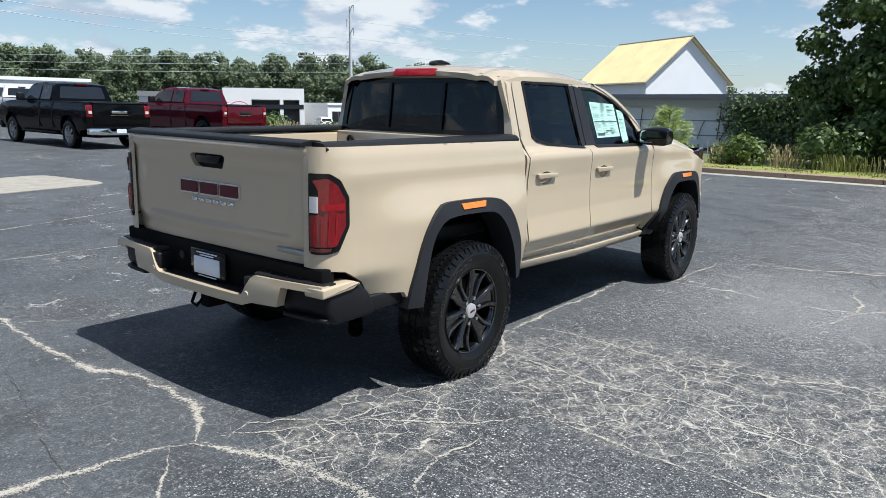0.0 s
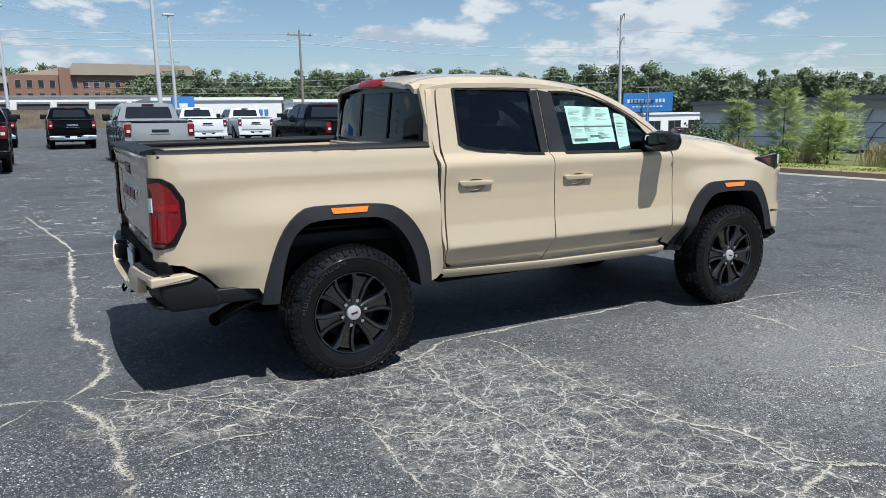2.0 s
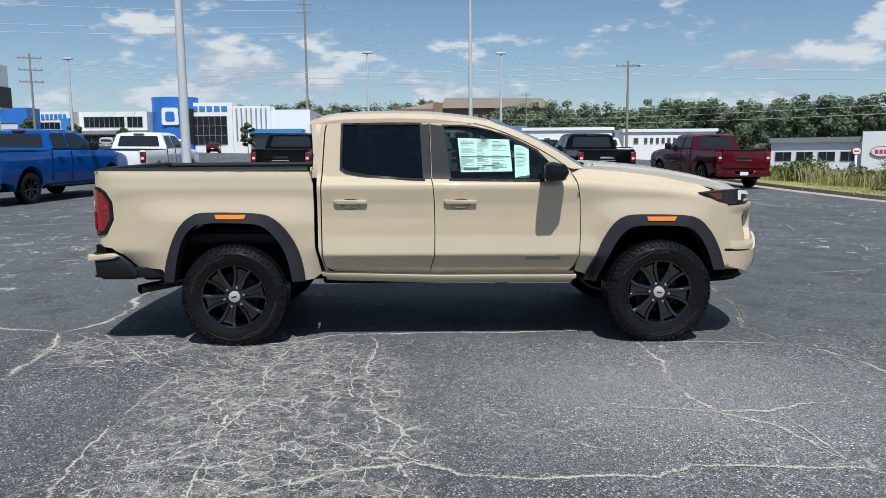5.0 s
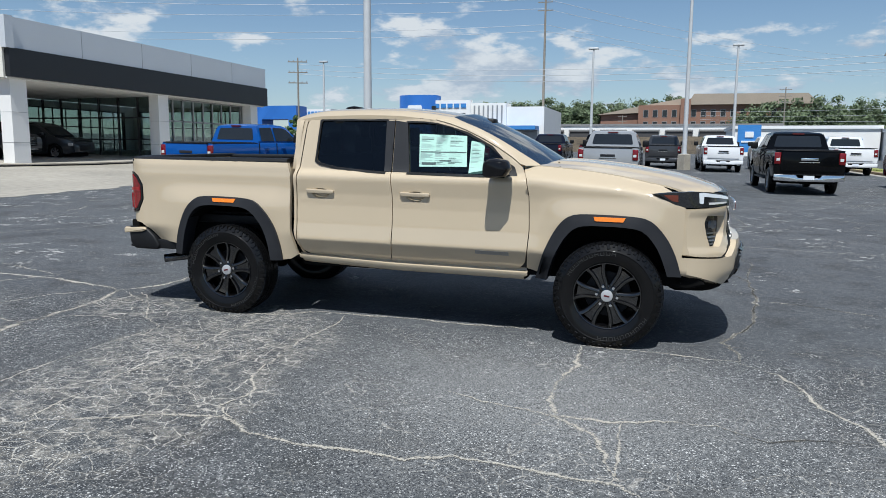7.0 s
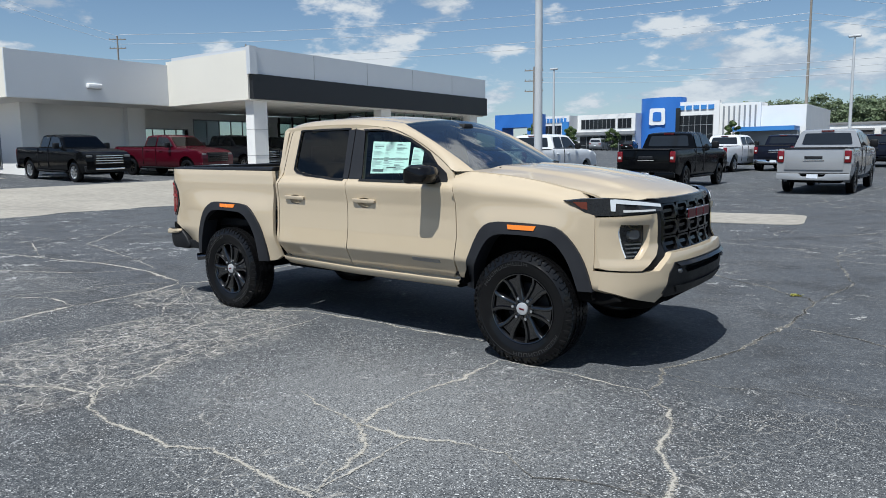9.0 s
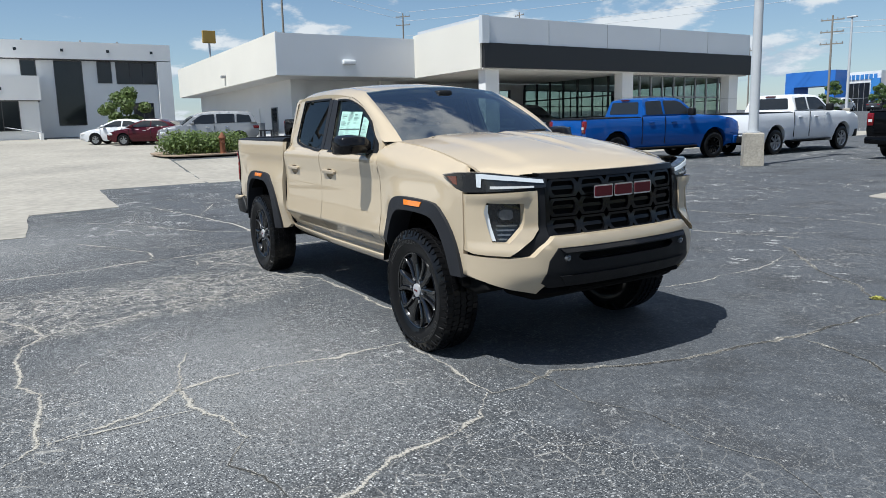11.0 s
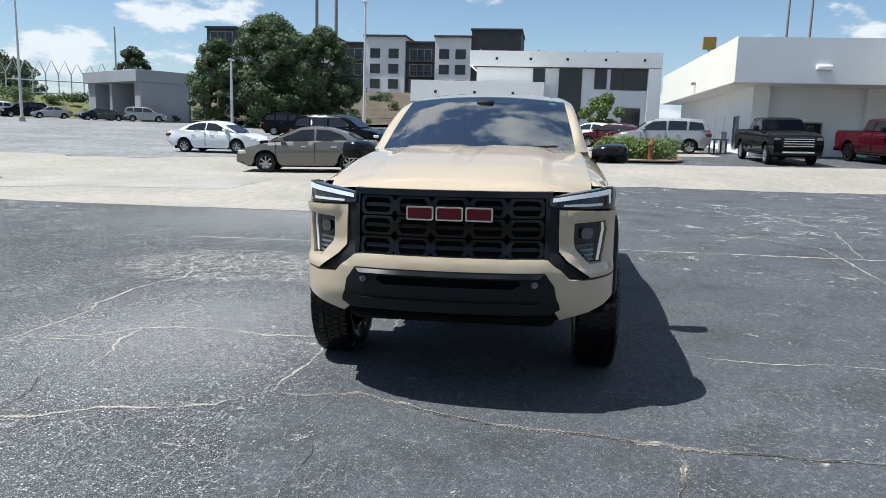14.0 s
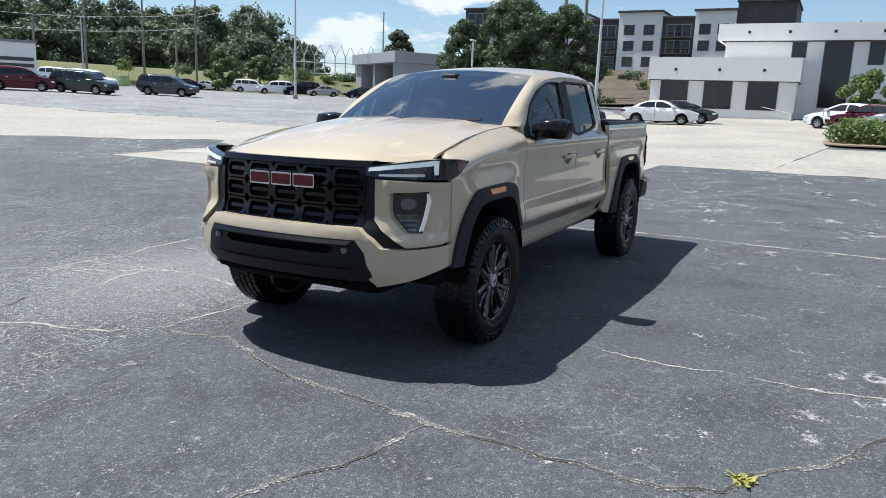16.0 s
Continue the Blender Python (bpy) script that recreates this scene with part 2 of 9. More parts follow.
def tube(points, radius, sides=8, bm=None, cap=True):
    """A round bar along points; radius is one number or one per point."""
    bm = bm or bmesh.new()
    pts = [Vector(p) for p in points]
    rad = radius if isinstance(radius, (list, tuple)) else [radius] * len(pts)
    rings = []
    for i, p in enumerate(pts):
        d = (pts[min(i + 1, len(pts) - 1)] - pts[max(i - 1, 0)]).normalized()
        q = d.to_track_quat("Z", "Y")
        rings.append([bm.verts.new(p + q @ Vector((math.cos(2 * math.pi * k / sides) * rad[i], math.sin(2 * math.pi * k / sides) * rad[i], 0))) for k in range(sides)])
    for a, b in zip(rings, rings[1:]):
        for k in range(sides):
            bm.faces.new((a[k], a[(k + 1) % sides], b[(k + 1) % sides], b[k]))
    if cap:
        bm.faces.new(rings[0][::-1]); bm.faces.new(rings[-1])
    return bm


def lathe(profile, segments=48, bm=None, axis="y"):
    """Turns [(offset along the axis, radius)] round the axis."""
    bm = bm or bmesh.new()
    rings = []
    for k in range(segments):
        c, s = math.cos(2 * math.pi * k / segments), math.sin(2 * math.pi * k / segments)
        rings.append([bm.verts.new((c * r, o, s * r) if axis == "y" else (c * r, s * r, o)) for o, r in profile])
    for k in range(segments):
        a, b = rings[k], rings[(k + 1) % segments]
        for i in range(len(profile) - 1):
            if profile[i][1] < 1e-6 and profile[i + 1][1] < 1e-6:
                continue
            bm.faces.new((a[i], a[i + 1], b[i + 1], b[i]))
    bmesh.ops.remove_doubles(bm, verts=bm.verts, dist=1e-5)
    bmesh.ops.recalc_face_normals(bm, faces=bm.faces)
    return bm


def inside(p, poly):
    x, y = p
    hit = False
    for (x0, y0), (x1, y1) in zip(poly, poly[1:] + poly[:1]):
        if (y0 > y) != (y1 > y) and x < (x1 - x0) * (y - y0) / (y1 - y0) + x0:
            hit = not hit
    return hit


def rounded(poly, r, seg=4):
    """A closed outline with its corners cut to arcs of about radius r."""
    out, n = [], len(poly)
    for i in range(n):
        p, a, b = Vector(poly[i]), Vector(poly[i - 1]), Vector(poly[(i + 1) % n])
        la, lb = (a - p).length, (b - p).length
        k = min(r, la * 0.45, lb * 0.45)
        p0, p1 = p + (a - p).normalized() * k, p + (b - p).normalized() * k
        for j in range(seg + 1):
            t = j / seg
            out.append(tuple(p0 * (1 - t) ** 2 + p * 2 * t * (1 - t) + p1 * t * t))
    return out


def resample(poly, step):
    out = []
    for a, b in zip(poly, poly[1:] + poly[:1]):
        n = max(1, math.ceil(math.dist(a, b) / step))
        out += [(a[0] + (b[0] - a[0]) * k / n, a[1] + (b[1] - a[1]) * k / n) for k in range(n)]
    return out


def sheet(outline, surf, holes=(), step=0.05, back=None, grid=None, bm=None):
    """A curved panel: the outline in (u, v), filled with a fine net and laid on surf(u, v); back: how far its rim is folded away."""
    bm = bm or bmesh.new()
    loops = [resample(list(outline), step)] + [resample(list(h), step) for h in holes]
    pts, edges = [], []
    for lp_ in loops:
        k0 = len(pts)
        pts += lp_
        edges += [(k0 + i, k0 + (i + 1) % len(lp_)) for i in range(len(lp_))]
    us, vs = [p[0] for p in loops[0]], [p[1] for p in loops[0]]
    gu, gv = grid or (step, step)
    border = np.array(pts)
    for i in range(int(math.floor(min(us) / gu)), int(math.ceil(max(us) / gu)) + 1):
        for j in range(int(math.floor(min(vs) / gv)), int(math.ceil(max(vs) / gv)) + 1):
            p = (i * gu, j * gv)
            if inside(p, loops[0]) and not any(inside(p, h) for h in loops[1:]):
                if np.min(np.abs(border[:, 0] - p[0]) / gu + np.abs(border[:, 1] - p[1]) / gv) > 0.45:
                    pts.append(p)
    from_cdt = geometry.delaunay_2d_cdt([Vector(p) for p in pts], edges, [], 0, 1e-6)
    vco, faces = from_cdt[0], from_cdt[2]
    vs3 = [bm.verts.new(surf(p.x, p.y)) for p in vco]
    made = []
    for f in faces:
        c = (sum(vco[i].x for i in f) / len(f), sum(vco[i].y for i in f) / len(f))
        if inside(c, loops[0]) and not any(inside(c, h) for h in loops[1:]):
            try:
                made.append(bm.faces.new([vs3[i] for i in f]))
            except ValueError:
                pass
    for v in vs3:
        if not v.link_faces:
            bm.verts.remove(v)
    bmesh.ops.recalc_face_normals(bm, faces=made)
    if back is not None:
        back = Vector(back)
        mean = Vector((0, 0, 0))
        for f in made:
            mean += f.normal * f.calc_area()
        if mean.dot(back) > 0:
            bmesh.ops.reverse_faces(bm, faces=made)
        rim = [e for f in made for e in f.edges if len(e.link_faces) == 1]
        rim = list(dict.fromkeys(rim))
        got = bmesh.ops.extrude_edge_only(bm, edges=rim)["geom"]
        for v in got:
            if isinstance(v, bmesh.types.BMVert):
                v.co += back
        for e in rim:
            e.smooth = False
    return bm


def curve_of(xs, ys, soft=0.012):
    """Piecewise-linear curve with its knees softened."""
    def f(x):
        return float(sum(np.interp(x + d * soft, xs, ys) for d in (-1.5, -0.75, 0, 0.75, 1.5)) / 5)
    return f


def step01(a, b, x):
    t = min(1.0, max(0.0, (x - a) / (b - a)))
    return t * t * (3 - 2 * t)


# ---- ground form ----
def ground_z(x, y):
    """Height of the paved ground: a gentle cross-fall, rising behind the lot."""
    xc, yc = max(-140.0, min(70.0, x)), max(-140.0, min(90.0, y))
    z = 0.0164 - 0.0097 * xc + 0.0152 * yc
    z += 0.021 * math.log1p(math.exp((-xc - 14) / 2.5)) * 2.5
    z += 0.018 * math.log1p(math.exp((-yc - 32) / 4.0)) * 4.0
    z -= 0.052 * math.log1p(math.exp((xc - 21) / 2.5)) * 2.5
    z += 0.035 * math.log1p(math.exp((-yc - 22) / 4.0)) * 4.0 * min(1.0, max(0.0, (xc + 95) / 65))
    return z


def on_ground(x, y, heading=0.0):
    """A pose standing on the ground, leaning with it, x forward along heading (degrees)."""
    e = 0.6
    n = Vector((-(ground_z(x + e, y) - ground_z(x - e, y)) / (2 * e), -(ground_z(x, y + e) - ground_z(x, y - e)) / (2 * e), 1)).normalized()
    f = Vector((math.cos(radians(heading)), math.sin(radians(heading)), 0))
    f = (f - n * f.dot(n)).normalized()
    l = n.cross(f)
    return Matrix(((f.x, l.x, n.x, x), (f.y, l.y, n.y, y), (f.z, l.z, n.z, ground_z(x, y)), (0, 0, 0, 1)))


LENS_GLOW = surface("bright_red_lens", (0.26, 0.004, 0.009), 0.3, 0, 0.3, 30, 90, coat=0.8, spec=0.1)
# ---- the sand-coloured pickup truck ----
AXLE_R, AXLE_F, HUB_R, HUB_Z, WHEEL_SIZE = -1.6685, 1.6685, 0.389, 0.403, 1.026
truck = thing("pickup_truck", "sand beige crew-cab pickup truck parked on cracked asphalt", "pickup truck", on_ground(0, 0, 0))

p_door = curve_of([0.45, 0.53, 0.56, 0.635, 0.700, 0.715, 0.85, 1.0, 1.10, 1.22, 1.25, 1.275, 1.292, 1.30, 1.80],
                  [0.772, 0.792, 0.806, 0.860, 0.908, 0.907, 0.886, 0.878, 0.878, 0.892, 0.889, 0.868, 0.838, 0.824, 0.674], 0.006)
p_bed = curve_of([0.45, 0.58, 0.742, 0.760, 0.88, 1.0, 1.12, 1.225, 1.262, 1.305, 1.335, 1.36],
                 [0.740, 0.808, 0.897, 0.8965, 0.888, 0.884, 0.885, 0.893, 0.884, 0.882, 0.873, 0.858], 0.012)
p_fender = curve_of([0.45, 0.56, 0.70, 0.85, 1.0, 1.13, 1.205, 1.235, 1.30, 1.40], [0.87, 0.882, 0.906, 0.898, 0.893, 0.894, 0.906, 0.897, 0.880, 0.86], 0.010)
hood_edge = curve_of([1.0, 1.11, 1.39, 1.74, 2.10, 2.24, 2.4], [1.378, 1.370, 1.349, 1.309, 1.238, 1.195, 1.15], 0.05)
FRONT_PLAN = [(2.590, 0.0), (2.578, 0.3), (2.535, 0.55), (2.468, 0.70), (2.385, 0.82), (2.295, 0.885), (2.20, 0.912), (2.05, 0.920), (1.7, 0.92)]
FRONT_S = [0.0]
for (_a, _b), (_c, _d) in zip(FRONT_PLAN, FRONT_PLAN[1:]):
    FRONT_S.append(FRONT_S[-1] + math.hypot(_c - _a, _d - _b))
front_x = curve_of(FRONT_S, [p[0] for p in FRONT_PLAN], 0.05)
front_y = curve_of(FRONT_S, [p[1] for p in FRONT_PLAN], 0.05)


def bulge(x, z):
    out = 0.0
    for xa in (AXLE_R, AXLE_F):
        w = 1 - step01(0.40, 0.92, abs(x - xa))
        out = max(out, w * (1 - step01(0.94, 1.20, z)))
    return out


def side_map(profile, s, lift=0.0, kind="door"):
    def f(x, z):
        y = profile(z)
        if kind != "door":
            y += (0.940 - y) * bulge(x, z)
        if kind == "fender":
            y = p_door(z) + (y - p_door(z)) * max(step01(1.05, 1.40, x), step01(1.20, 1.28, z))
            zt = hood_edge(x)
            t = step01(zt - 0.15, zt + 0.02, z)
            y -= (y - 0.735) * t * t
            k = step01(1.85, 2.15, x)
            y += (np.interp(x, [2.0, 2.2], [0.925, 0.914]) - y) * k * (1 - t)
        return Vector((x, s * (y + lift), z))
    return f


def front_map(s, lift=0.0, lean=None):
    lean = lean or curve_of([0.40, 0.52, 0.60, 0.76, 0.84, 0.87, 1.0, 1.12, 1.25], [-0.10, 0.0, 0.045, 0.050, 0.035, 0.0, 0.0, -0.012, -0.055], 0.02)
    def f(u, z):
        a = abs(u)
        k = 1 - 0.75 * step01(0.55, 1.0, a)
        n = Vector((0.96, 0.28, 0)) if a > 0.6 else Vector((1, 0, 0))
        p = Vector((front_x(a) + lean(z) * k, front_y(a), z)) + n * lift
        return Vector((p.x, s * p.y * (1 if u >= 0 else -1), p.z))
    return f


FLARE_R_OUT = [(-2.21, .507), (-2.19, .624), (-2.13, .818), (-2.06, .952), (-1.965, 1.030), (-1.90, 1.046), (-1.47, 1.040), (-1.36, 1.012), (-1.25, .910), (-1.165, .766), (-1.13, .620), (-1.12, .504)]
FLARE_R_IN = [(-2.12, .507), (-2.09, .699), (-2.04, .854), (-1.98, .925), (-1.90, .968), (-1.52, .964), (-1.43, .941), (-1.33, .852), (-1.25, .706), (-1.215, .504)]
FLARE_F_OUT = [(1.09, .478), (1.14, .64), (1.215, .83), (1.30, .963), (1.37, 1.010), (1.46, 1.024), (1.88, 1.018), (1.98, .985), (2.09, .862), (2.16, .72), (2.20, .58)]
FLARE_F_IN = [(1.185, .478), (1.235, .65), (1.31, .81), (1.39, .908), (1.48, .940), (1.85, .935), (1.94, .893), (2.035, .765), (2.10, .58)]


def eased(line, times=2):
    """An open line with its corners cut, its ends kept."""
    for _ in range(times):
        out = [line[0]]
        for p, q in zip(line, line[1:]):
            out += [(p[0] * .75 + q[0] * .25, p[1] * .75 + q[1] * .25), (p[0] * .25 + q[0] * .75, p[1] * .25 + q[1] * .75)]
        line = out + [line[-1]]
    return line


FLARE_R_OUT, FLARE_R_IN, FLARE_F_OUT, FLARE_F_IN = (eased(l_) for l_ in (FLARE_R_OUT, FLARE_R_IN, FLARE_F_OUT, FLARE_F_IN))


def between(a, b, k):
    """The open line between two open lines of outline points, k of the way from a to b."""
    def along(l, t):
        d = [0.0]
        for p, q in zip(l, l[1:]):
            d.append(d[-1] + math.dist(p, q))
        return (float(np.interp(t * d[-1], d, [p[0] for p in l])), float(np.interp(t * d[-1], d, [p[1] for p in l])))
    return [tuple(np.array(along(a, i / 32)) * (1 - k) + np.array(along(b, i / 32)) * k) for i in range(33)]


WIN_R = [(-.835, 1.384), (-.828, 1.705), (-.81, 1.714), (-.225, 1.716), (-.20, 1.297), (-.36, 1.303), (-.64, 1.327), (-.79, 1.354)]
WIN_F = [(-.035, 1.704), (.12, 1.702), (.23, 1.690), (.36, 1.660), (.47, 1.618), (.58, 1.565), (.69, 1.508), (.80, 1.425), (.815, 1.40), (.815, 1.290), (.02, 1.298)]
DOOR_R = [(-.965, .60), (-.983, .66), (-.988, .93), (-.985, 1.28), (-.965, 1.66), (-.955, 1.705), (-.915, 1.738), (-.80, 1.750), (-.155, 1.756), (-.14, 1.30), (-.128, 1.25), (-.115, 1.1), (-.112, .9), (-.115, .70), (-.155, .538), (-.90, .562)]
DOOR_F = [(-.147, .537), (-.107, .70), (-.105, .9), (-.108, 1.1), (-.121, 1.25), (-.133, 1.30), (-.147, 1.756), (.05, 1.746), (.20, 1.726), (.34, 1.690), (.47, 1.643), (.60, 1.585), (.74, 1.512), (.87, 1.432), (.96, 1.362), (1.005, 1.27), (1.030, 1.136), (1.040, .873), (1.030, .70), (1.005, .60), (.95, .536)]

# bumper-to-bumper shell, built once for each side
for s, side in ((-1, "right"), (1, "left")):
    fold = (0, -s * 0.035, 0)
    arch = between(FLARE_R_OUT, FLARE_R_IN, 0.5)
    RC = [(-2.742, .765), (-2.735, .812), (-2.708, .848), (-2.66, .868), (-2.58, .882), (-2.48, .887)]
    ts = [0.0]
    for p, q in zip(RC, RC[1:]):
        ts.append(ts[-1] + math.dist(p, q))
    rx_, ry_ = curve_of(ts, [p[0] for p in RC], 0.012), curve_of(ts, [p[1] for p in RC], 0.012)
    rc = lambda t, z, lift=0.0: Vector((rx_(t) - lift * 0.7, s * (ry_(t) + lift * 0.7 + (p_bed(z) - .8862) * step01(.05, .30, t)), z))
    side_of = side_map(p_bed, s, kind="bed")
    bed_wrap = lambda u, z: side_of(u, z) if u >= -2.50 else rc(.3057 + u + 2.50, z)
    bed_line = [(-2.803, 1.356), (-1.085, 1.352), (-1.052, 1.26), (-1.044, 1.015), (-1.044, .77), (-1.00, .555), (-1.06, .515)] + arch[::-1] + [(-2.22, .60), (-2.42, .612), (-2.50, .70), (-2.61, .765), (-2.803, .790)]
    part("bedside", sheet(bed_line, bed_wrap, step=0.04, grid=(0.03, 0.022), back=fold), SAND, truck)
    # doors with their window openings and handle cups
    cups = [[(x0 + 0.135 + 0.082 * math.cos(a), 1.108 + (0.036 if math.sin(a) > 0 else 0.052) * math.sin(a)) for a in np.linspace(0, 2 * math.pi, 18, endpoint=False)] for x0 in (-0.90, -0.045)]
    dr = part("rear_door", sheet(DOOR_R, side_map(p_door, s), holes=[WIN_R, cups[0]], step=0.04, grid=(0.05, 0.012), back=fold), SAND, truck)
    df = part("front_door", sheet(DOOR_F, side_map(p_door, s), holes=[WIN_F, cups[1]], step=0.04, grid=(0.05, 0.012), back=fold), SAND, truck)
    for door, win, mat_g in ((dr, WIN_R, TINT_DARK), (df, WIN_F, TINT_MID)):
        part("window_glass", sheet(win, side_map(p_door, s, -0.006), step=0.08), mat_g, door, "tinted side window glass")
        grown = [(x + (0.016 if x > np.mean([p[0] for p in win]) else -0.016), z + (0.014 if z > 1.5 else -0.016)) for x, z in win]
        part("window_trim", sheet(grown, side_map(p_door, s, 0.008), holes=[win], step=0.03, back=(0, -s * 0.016, 0)), BLACK_TRIM, door, "black window surround")
    part("pillar_cover", sheet([(-.225, 1.716), (-.152, 1.720), (-.138, 1.30), (-.20, 1.297)], side_map(p_door, s, 0.009), step=0.04, back=(0, -s * 0.01, 0)), GREY_TRIM, dr, "dark grey pillar cover")
    part("pillar_cover", sheet([(-.142, 1.720), (-.035, 1.704), (.02, 1.298), (-.128, 1.30)], side_map(p_door, s, 0.009), step=0.04, back=(0, -s * 0.01, 0)), GREY_TRIM, df, "dark grey pillar cover")
    part("mirror_sail", sheet([(.80, 1.425), (.815, 1.29), (.93, 1.29), (.90, 1.36)], side_map(p_door, s, 0.005), step=0.04, back=(0, -s * 0.01, 0)), BLACK_TRIM, df)
    # handles: a pull bar over a scooped cup
    for door, x0 in ((dr, -0.90), (df, -0.045)):
        xc, zc = x0 + 0.135, 1.118
        cup = cups[0] if x0 < -0.5 else cups[1]
        m0 = side_map(p_door, s)
        bm = bmesh.new()
        cen = bm.verts.new(m0(xc, zc - 0.01) + Vector((0, -s * 0.046, 0)))
        ring = [bm.verts.new(m0(*p) + Vector((0, -s * 0.0015, 0))) for p in cup]
        mid = [bm.verts.new(m0(xc + (p[0] - xc) * 0.7, zc - 0.01 + (p[1] - zc + 0.01) * 0.7) + Vector((0, -s * 0.040, 0))) for p in cup]
        for i in range(18):
            j = (i + 1) % 18
            bm.faces.new((ring[i], ring[j], mid[j], mid[i]))
            bm.faces.new((mid[i], mid[j], cen))
        bmesh.ops.recalc_face_normals(bm, faces=bm.faces)
        part("handle_cup", bm, SAND, door, "scooped recess behind the handle")
        yb = p_door(zc)
        bar = prism(rounded([(x0, zc + 0.018), (x0 + 0.265, zc + 0.014), (x0 + 0.262, zc - 0.016), (x0 + 0.02, zc - 0.018)], 0.018),
                    lambda u, v, k: Vector((u, s * (yb + (0.002 if k == 0 else 0.024)), v)), bevel=0.006)
        part("door_handle", sharp(bar), SAND, door)
    # sill below the doors
    sill_top = lambda x: float(np.interp(x, [-1.0, -.95, -.10, 1.03], [.566, .561, .535, .533]))
    sill_y = [(-.075, .790), (-.060, .812), (-.050, .822), (-.036, .829), (-.016, .836), (-.011, .836), (-.007, .826), (.002, .796), (.020, .786)]
    bm = bmesh.new()
    net = [[bm.verts.new((x + (.03 * (v < -.04) if i == 0 else -.03 * (v < -.04) if i == 20 else 0), s * y, sill_top(x) + v)) for v, y in sill_y] for i, x in enumerate(np.linspace(-1.0, 1.03, 21))]
    for p_, q_ in zip(net, net[1:]):
        for i in range(len(sill_y) - 1):
            bm.faces.new((p_[i], p_[i + 1], q_[i + 1], q_[i]))
    bmesh.ops.recalc_face_normals(bm, faces=bm.faces)
    part("sill", sharp(bm, 40), SAND, truck)
    part("rocker", box(-1.00, 1.02, min(s * .58, s * .785), max(s * .58, s * .785), 0.455, 0.53, 0.02), UNDER, truck)
    # cab rear corner and A-pillar
    part("cab_corner", sheet([(-1.030, 1.36), (-1.022, 1.25), (-1.020, .77), (-.972, .555), (-.93, .548), (-.972, .60), (-.993, .66), (-.998, .93), (-.995, 1.28), (-.975, 1.66), (-.965, 1.71), (-.93, 1.748), (-1.03, 1.750), (-1.075, 1.72), (-1.06, 1.5)], side_map(p_door, s, -0.002), step=0.04, grid=(0.03, 0.03), back=fold), SAND, truck)
    # fender
    archf = between(FLARE_F_OUT, FLARE_F_IN, 0.5)
    top = [(x, hood_edge(x) - 0.002) for x in (1.10, 1.25, 1.4, 1.55, 1.7, 1.85, 2.0)]
    fend = [(1.020, .56), (1.037, .70), (1.047, .873), (1.037, 1.136), (1.012, 1.27), (.968, 1.365)] + top + [(2.10, 1.205), (2.01, 1.188), (2.10, 1.125), (2.20, 1.095), (2.20, .80), (2.185, .60)] + archf[::-1][1:] + [(1.09, .50)]
    part("fender", sheet(fend, side_map(p_fender, s, kind="fender"), step=0.04, grid=(0.05, 0.022), back=fold), SAND, truck)
    # wheel-arch flares with an amber marker
    for xa, prof, kind, fo, fi in ((AXLE_R, p_bed, "bed", FLARE_R_OUT, FLARE_R_IN), (AXLE_F, p_fender, "fender", FLARE_F_OUT, FLARE_F_IN)):
        base = side_map(prof, s, 0.0, kind)
        fm = lambda x, z, base=base, xa=xa: base(x, z) + Vector((0, s * (0.022 + 0.012 * step01(0.55, 0.40, math.hypot(x - xa, (z - 0.45) * 0.9))), 0))
        flare = part("wheel_arch_flare", sheet(between(fo, fi, 0) + between(fo, fi, 1)[::-1], fm, step=0.04, grid=(0.035, 0.035), back=(0, -s * 0.16, 0)), GREY_TRIM, truck, "dark grey plastic wheel arch flare")
        zc = 1.012 if xa < 0 else 0.990
        mk = [(xa - 0.125, zc + 0.016), (xa + 0.112, zc + 0.016), (xa + 0.096, zc - 0.016), (xa - 0.112, zc - 0.016)]
        part("side_marker", sheet(mk, lambda x, z, fm=fm: fm(x, z) + Vector((0, s * 0.006, 0)), step=0.05, back=(0, -s * 0.015, 0)), AMBER, flare, "amber side marker light")
        # liner inside the arch
        liner = [(xa + 0.535 * math.cos(a), 0.46 + 0.535 * math.sin(a)) for a in np.linspace(0.12, math.pi - 0.12, 20)]
        bm = bmesh.new()
        a_ = [bm.verts.new((x, s * 0.93, z)) for x, z in liner]
        b_ = [bm.verts.new((x, s * 0.52, z)) for x, z in liner]
        for i in range(19):
            bm.faces.new((a_[i], a_[i + 1], b_[i + 1], b_[i]))
        bm.faces.new(b_)
        part("wheel_arch_liner", bm, UNDER, truck)
    # door mirror
    hs = [(-0.085, -0.02), (-0.080, 0.062), (-0.02, 0.082), (0.085, 0.066), (0.115, 0.0), (0.075, -0.062), (-0.07, -0.072)]
    bm = bmesh.new()
    ringsm = []
    for yy, sc, dx, dz in ((0.845, .62, -0.02, -0.01), (0.90, .90, -0.005, 0.0), (0.98, 1.0, 0.0, 0.002), (1.08, .97, -0.010, 0.0), (1.108, .78, -0.025, -0.004)):
        ringsm.append([bm.verts.new((0.80 + dx + u * sc, s * yy, 1.350 + dz + v * sc)) for u, v in rounded(hs, 0.018, 3)])
    for a_, b_ in zip(ringsm, ringsm[1:]):
        for i in range(len(a_)):
            bm.faces.new((a_[i], a_[(i + 1) % len(a_)], b_[(i + 1) % len(a_)], b_[i]))
    bm.faces.new(ringsm[0]); bm.faces.new(ringsm[-1])
    bmesh.ops.recalc_face_normals(bm, faces=bm.faces)
    mirror = part("door_mirror", bm, GLOSS_BLACK, truck, "gloss black door mirror")
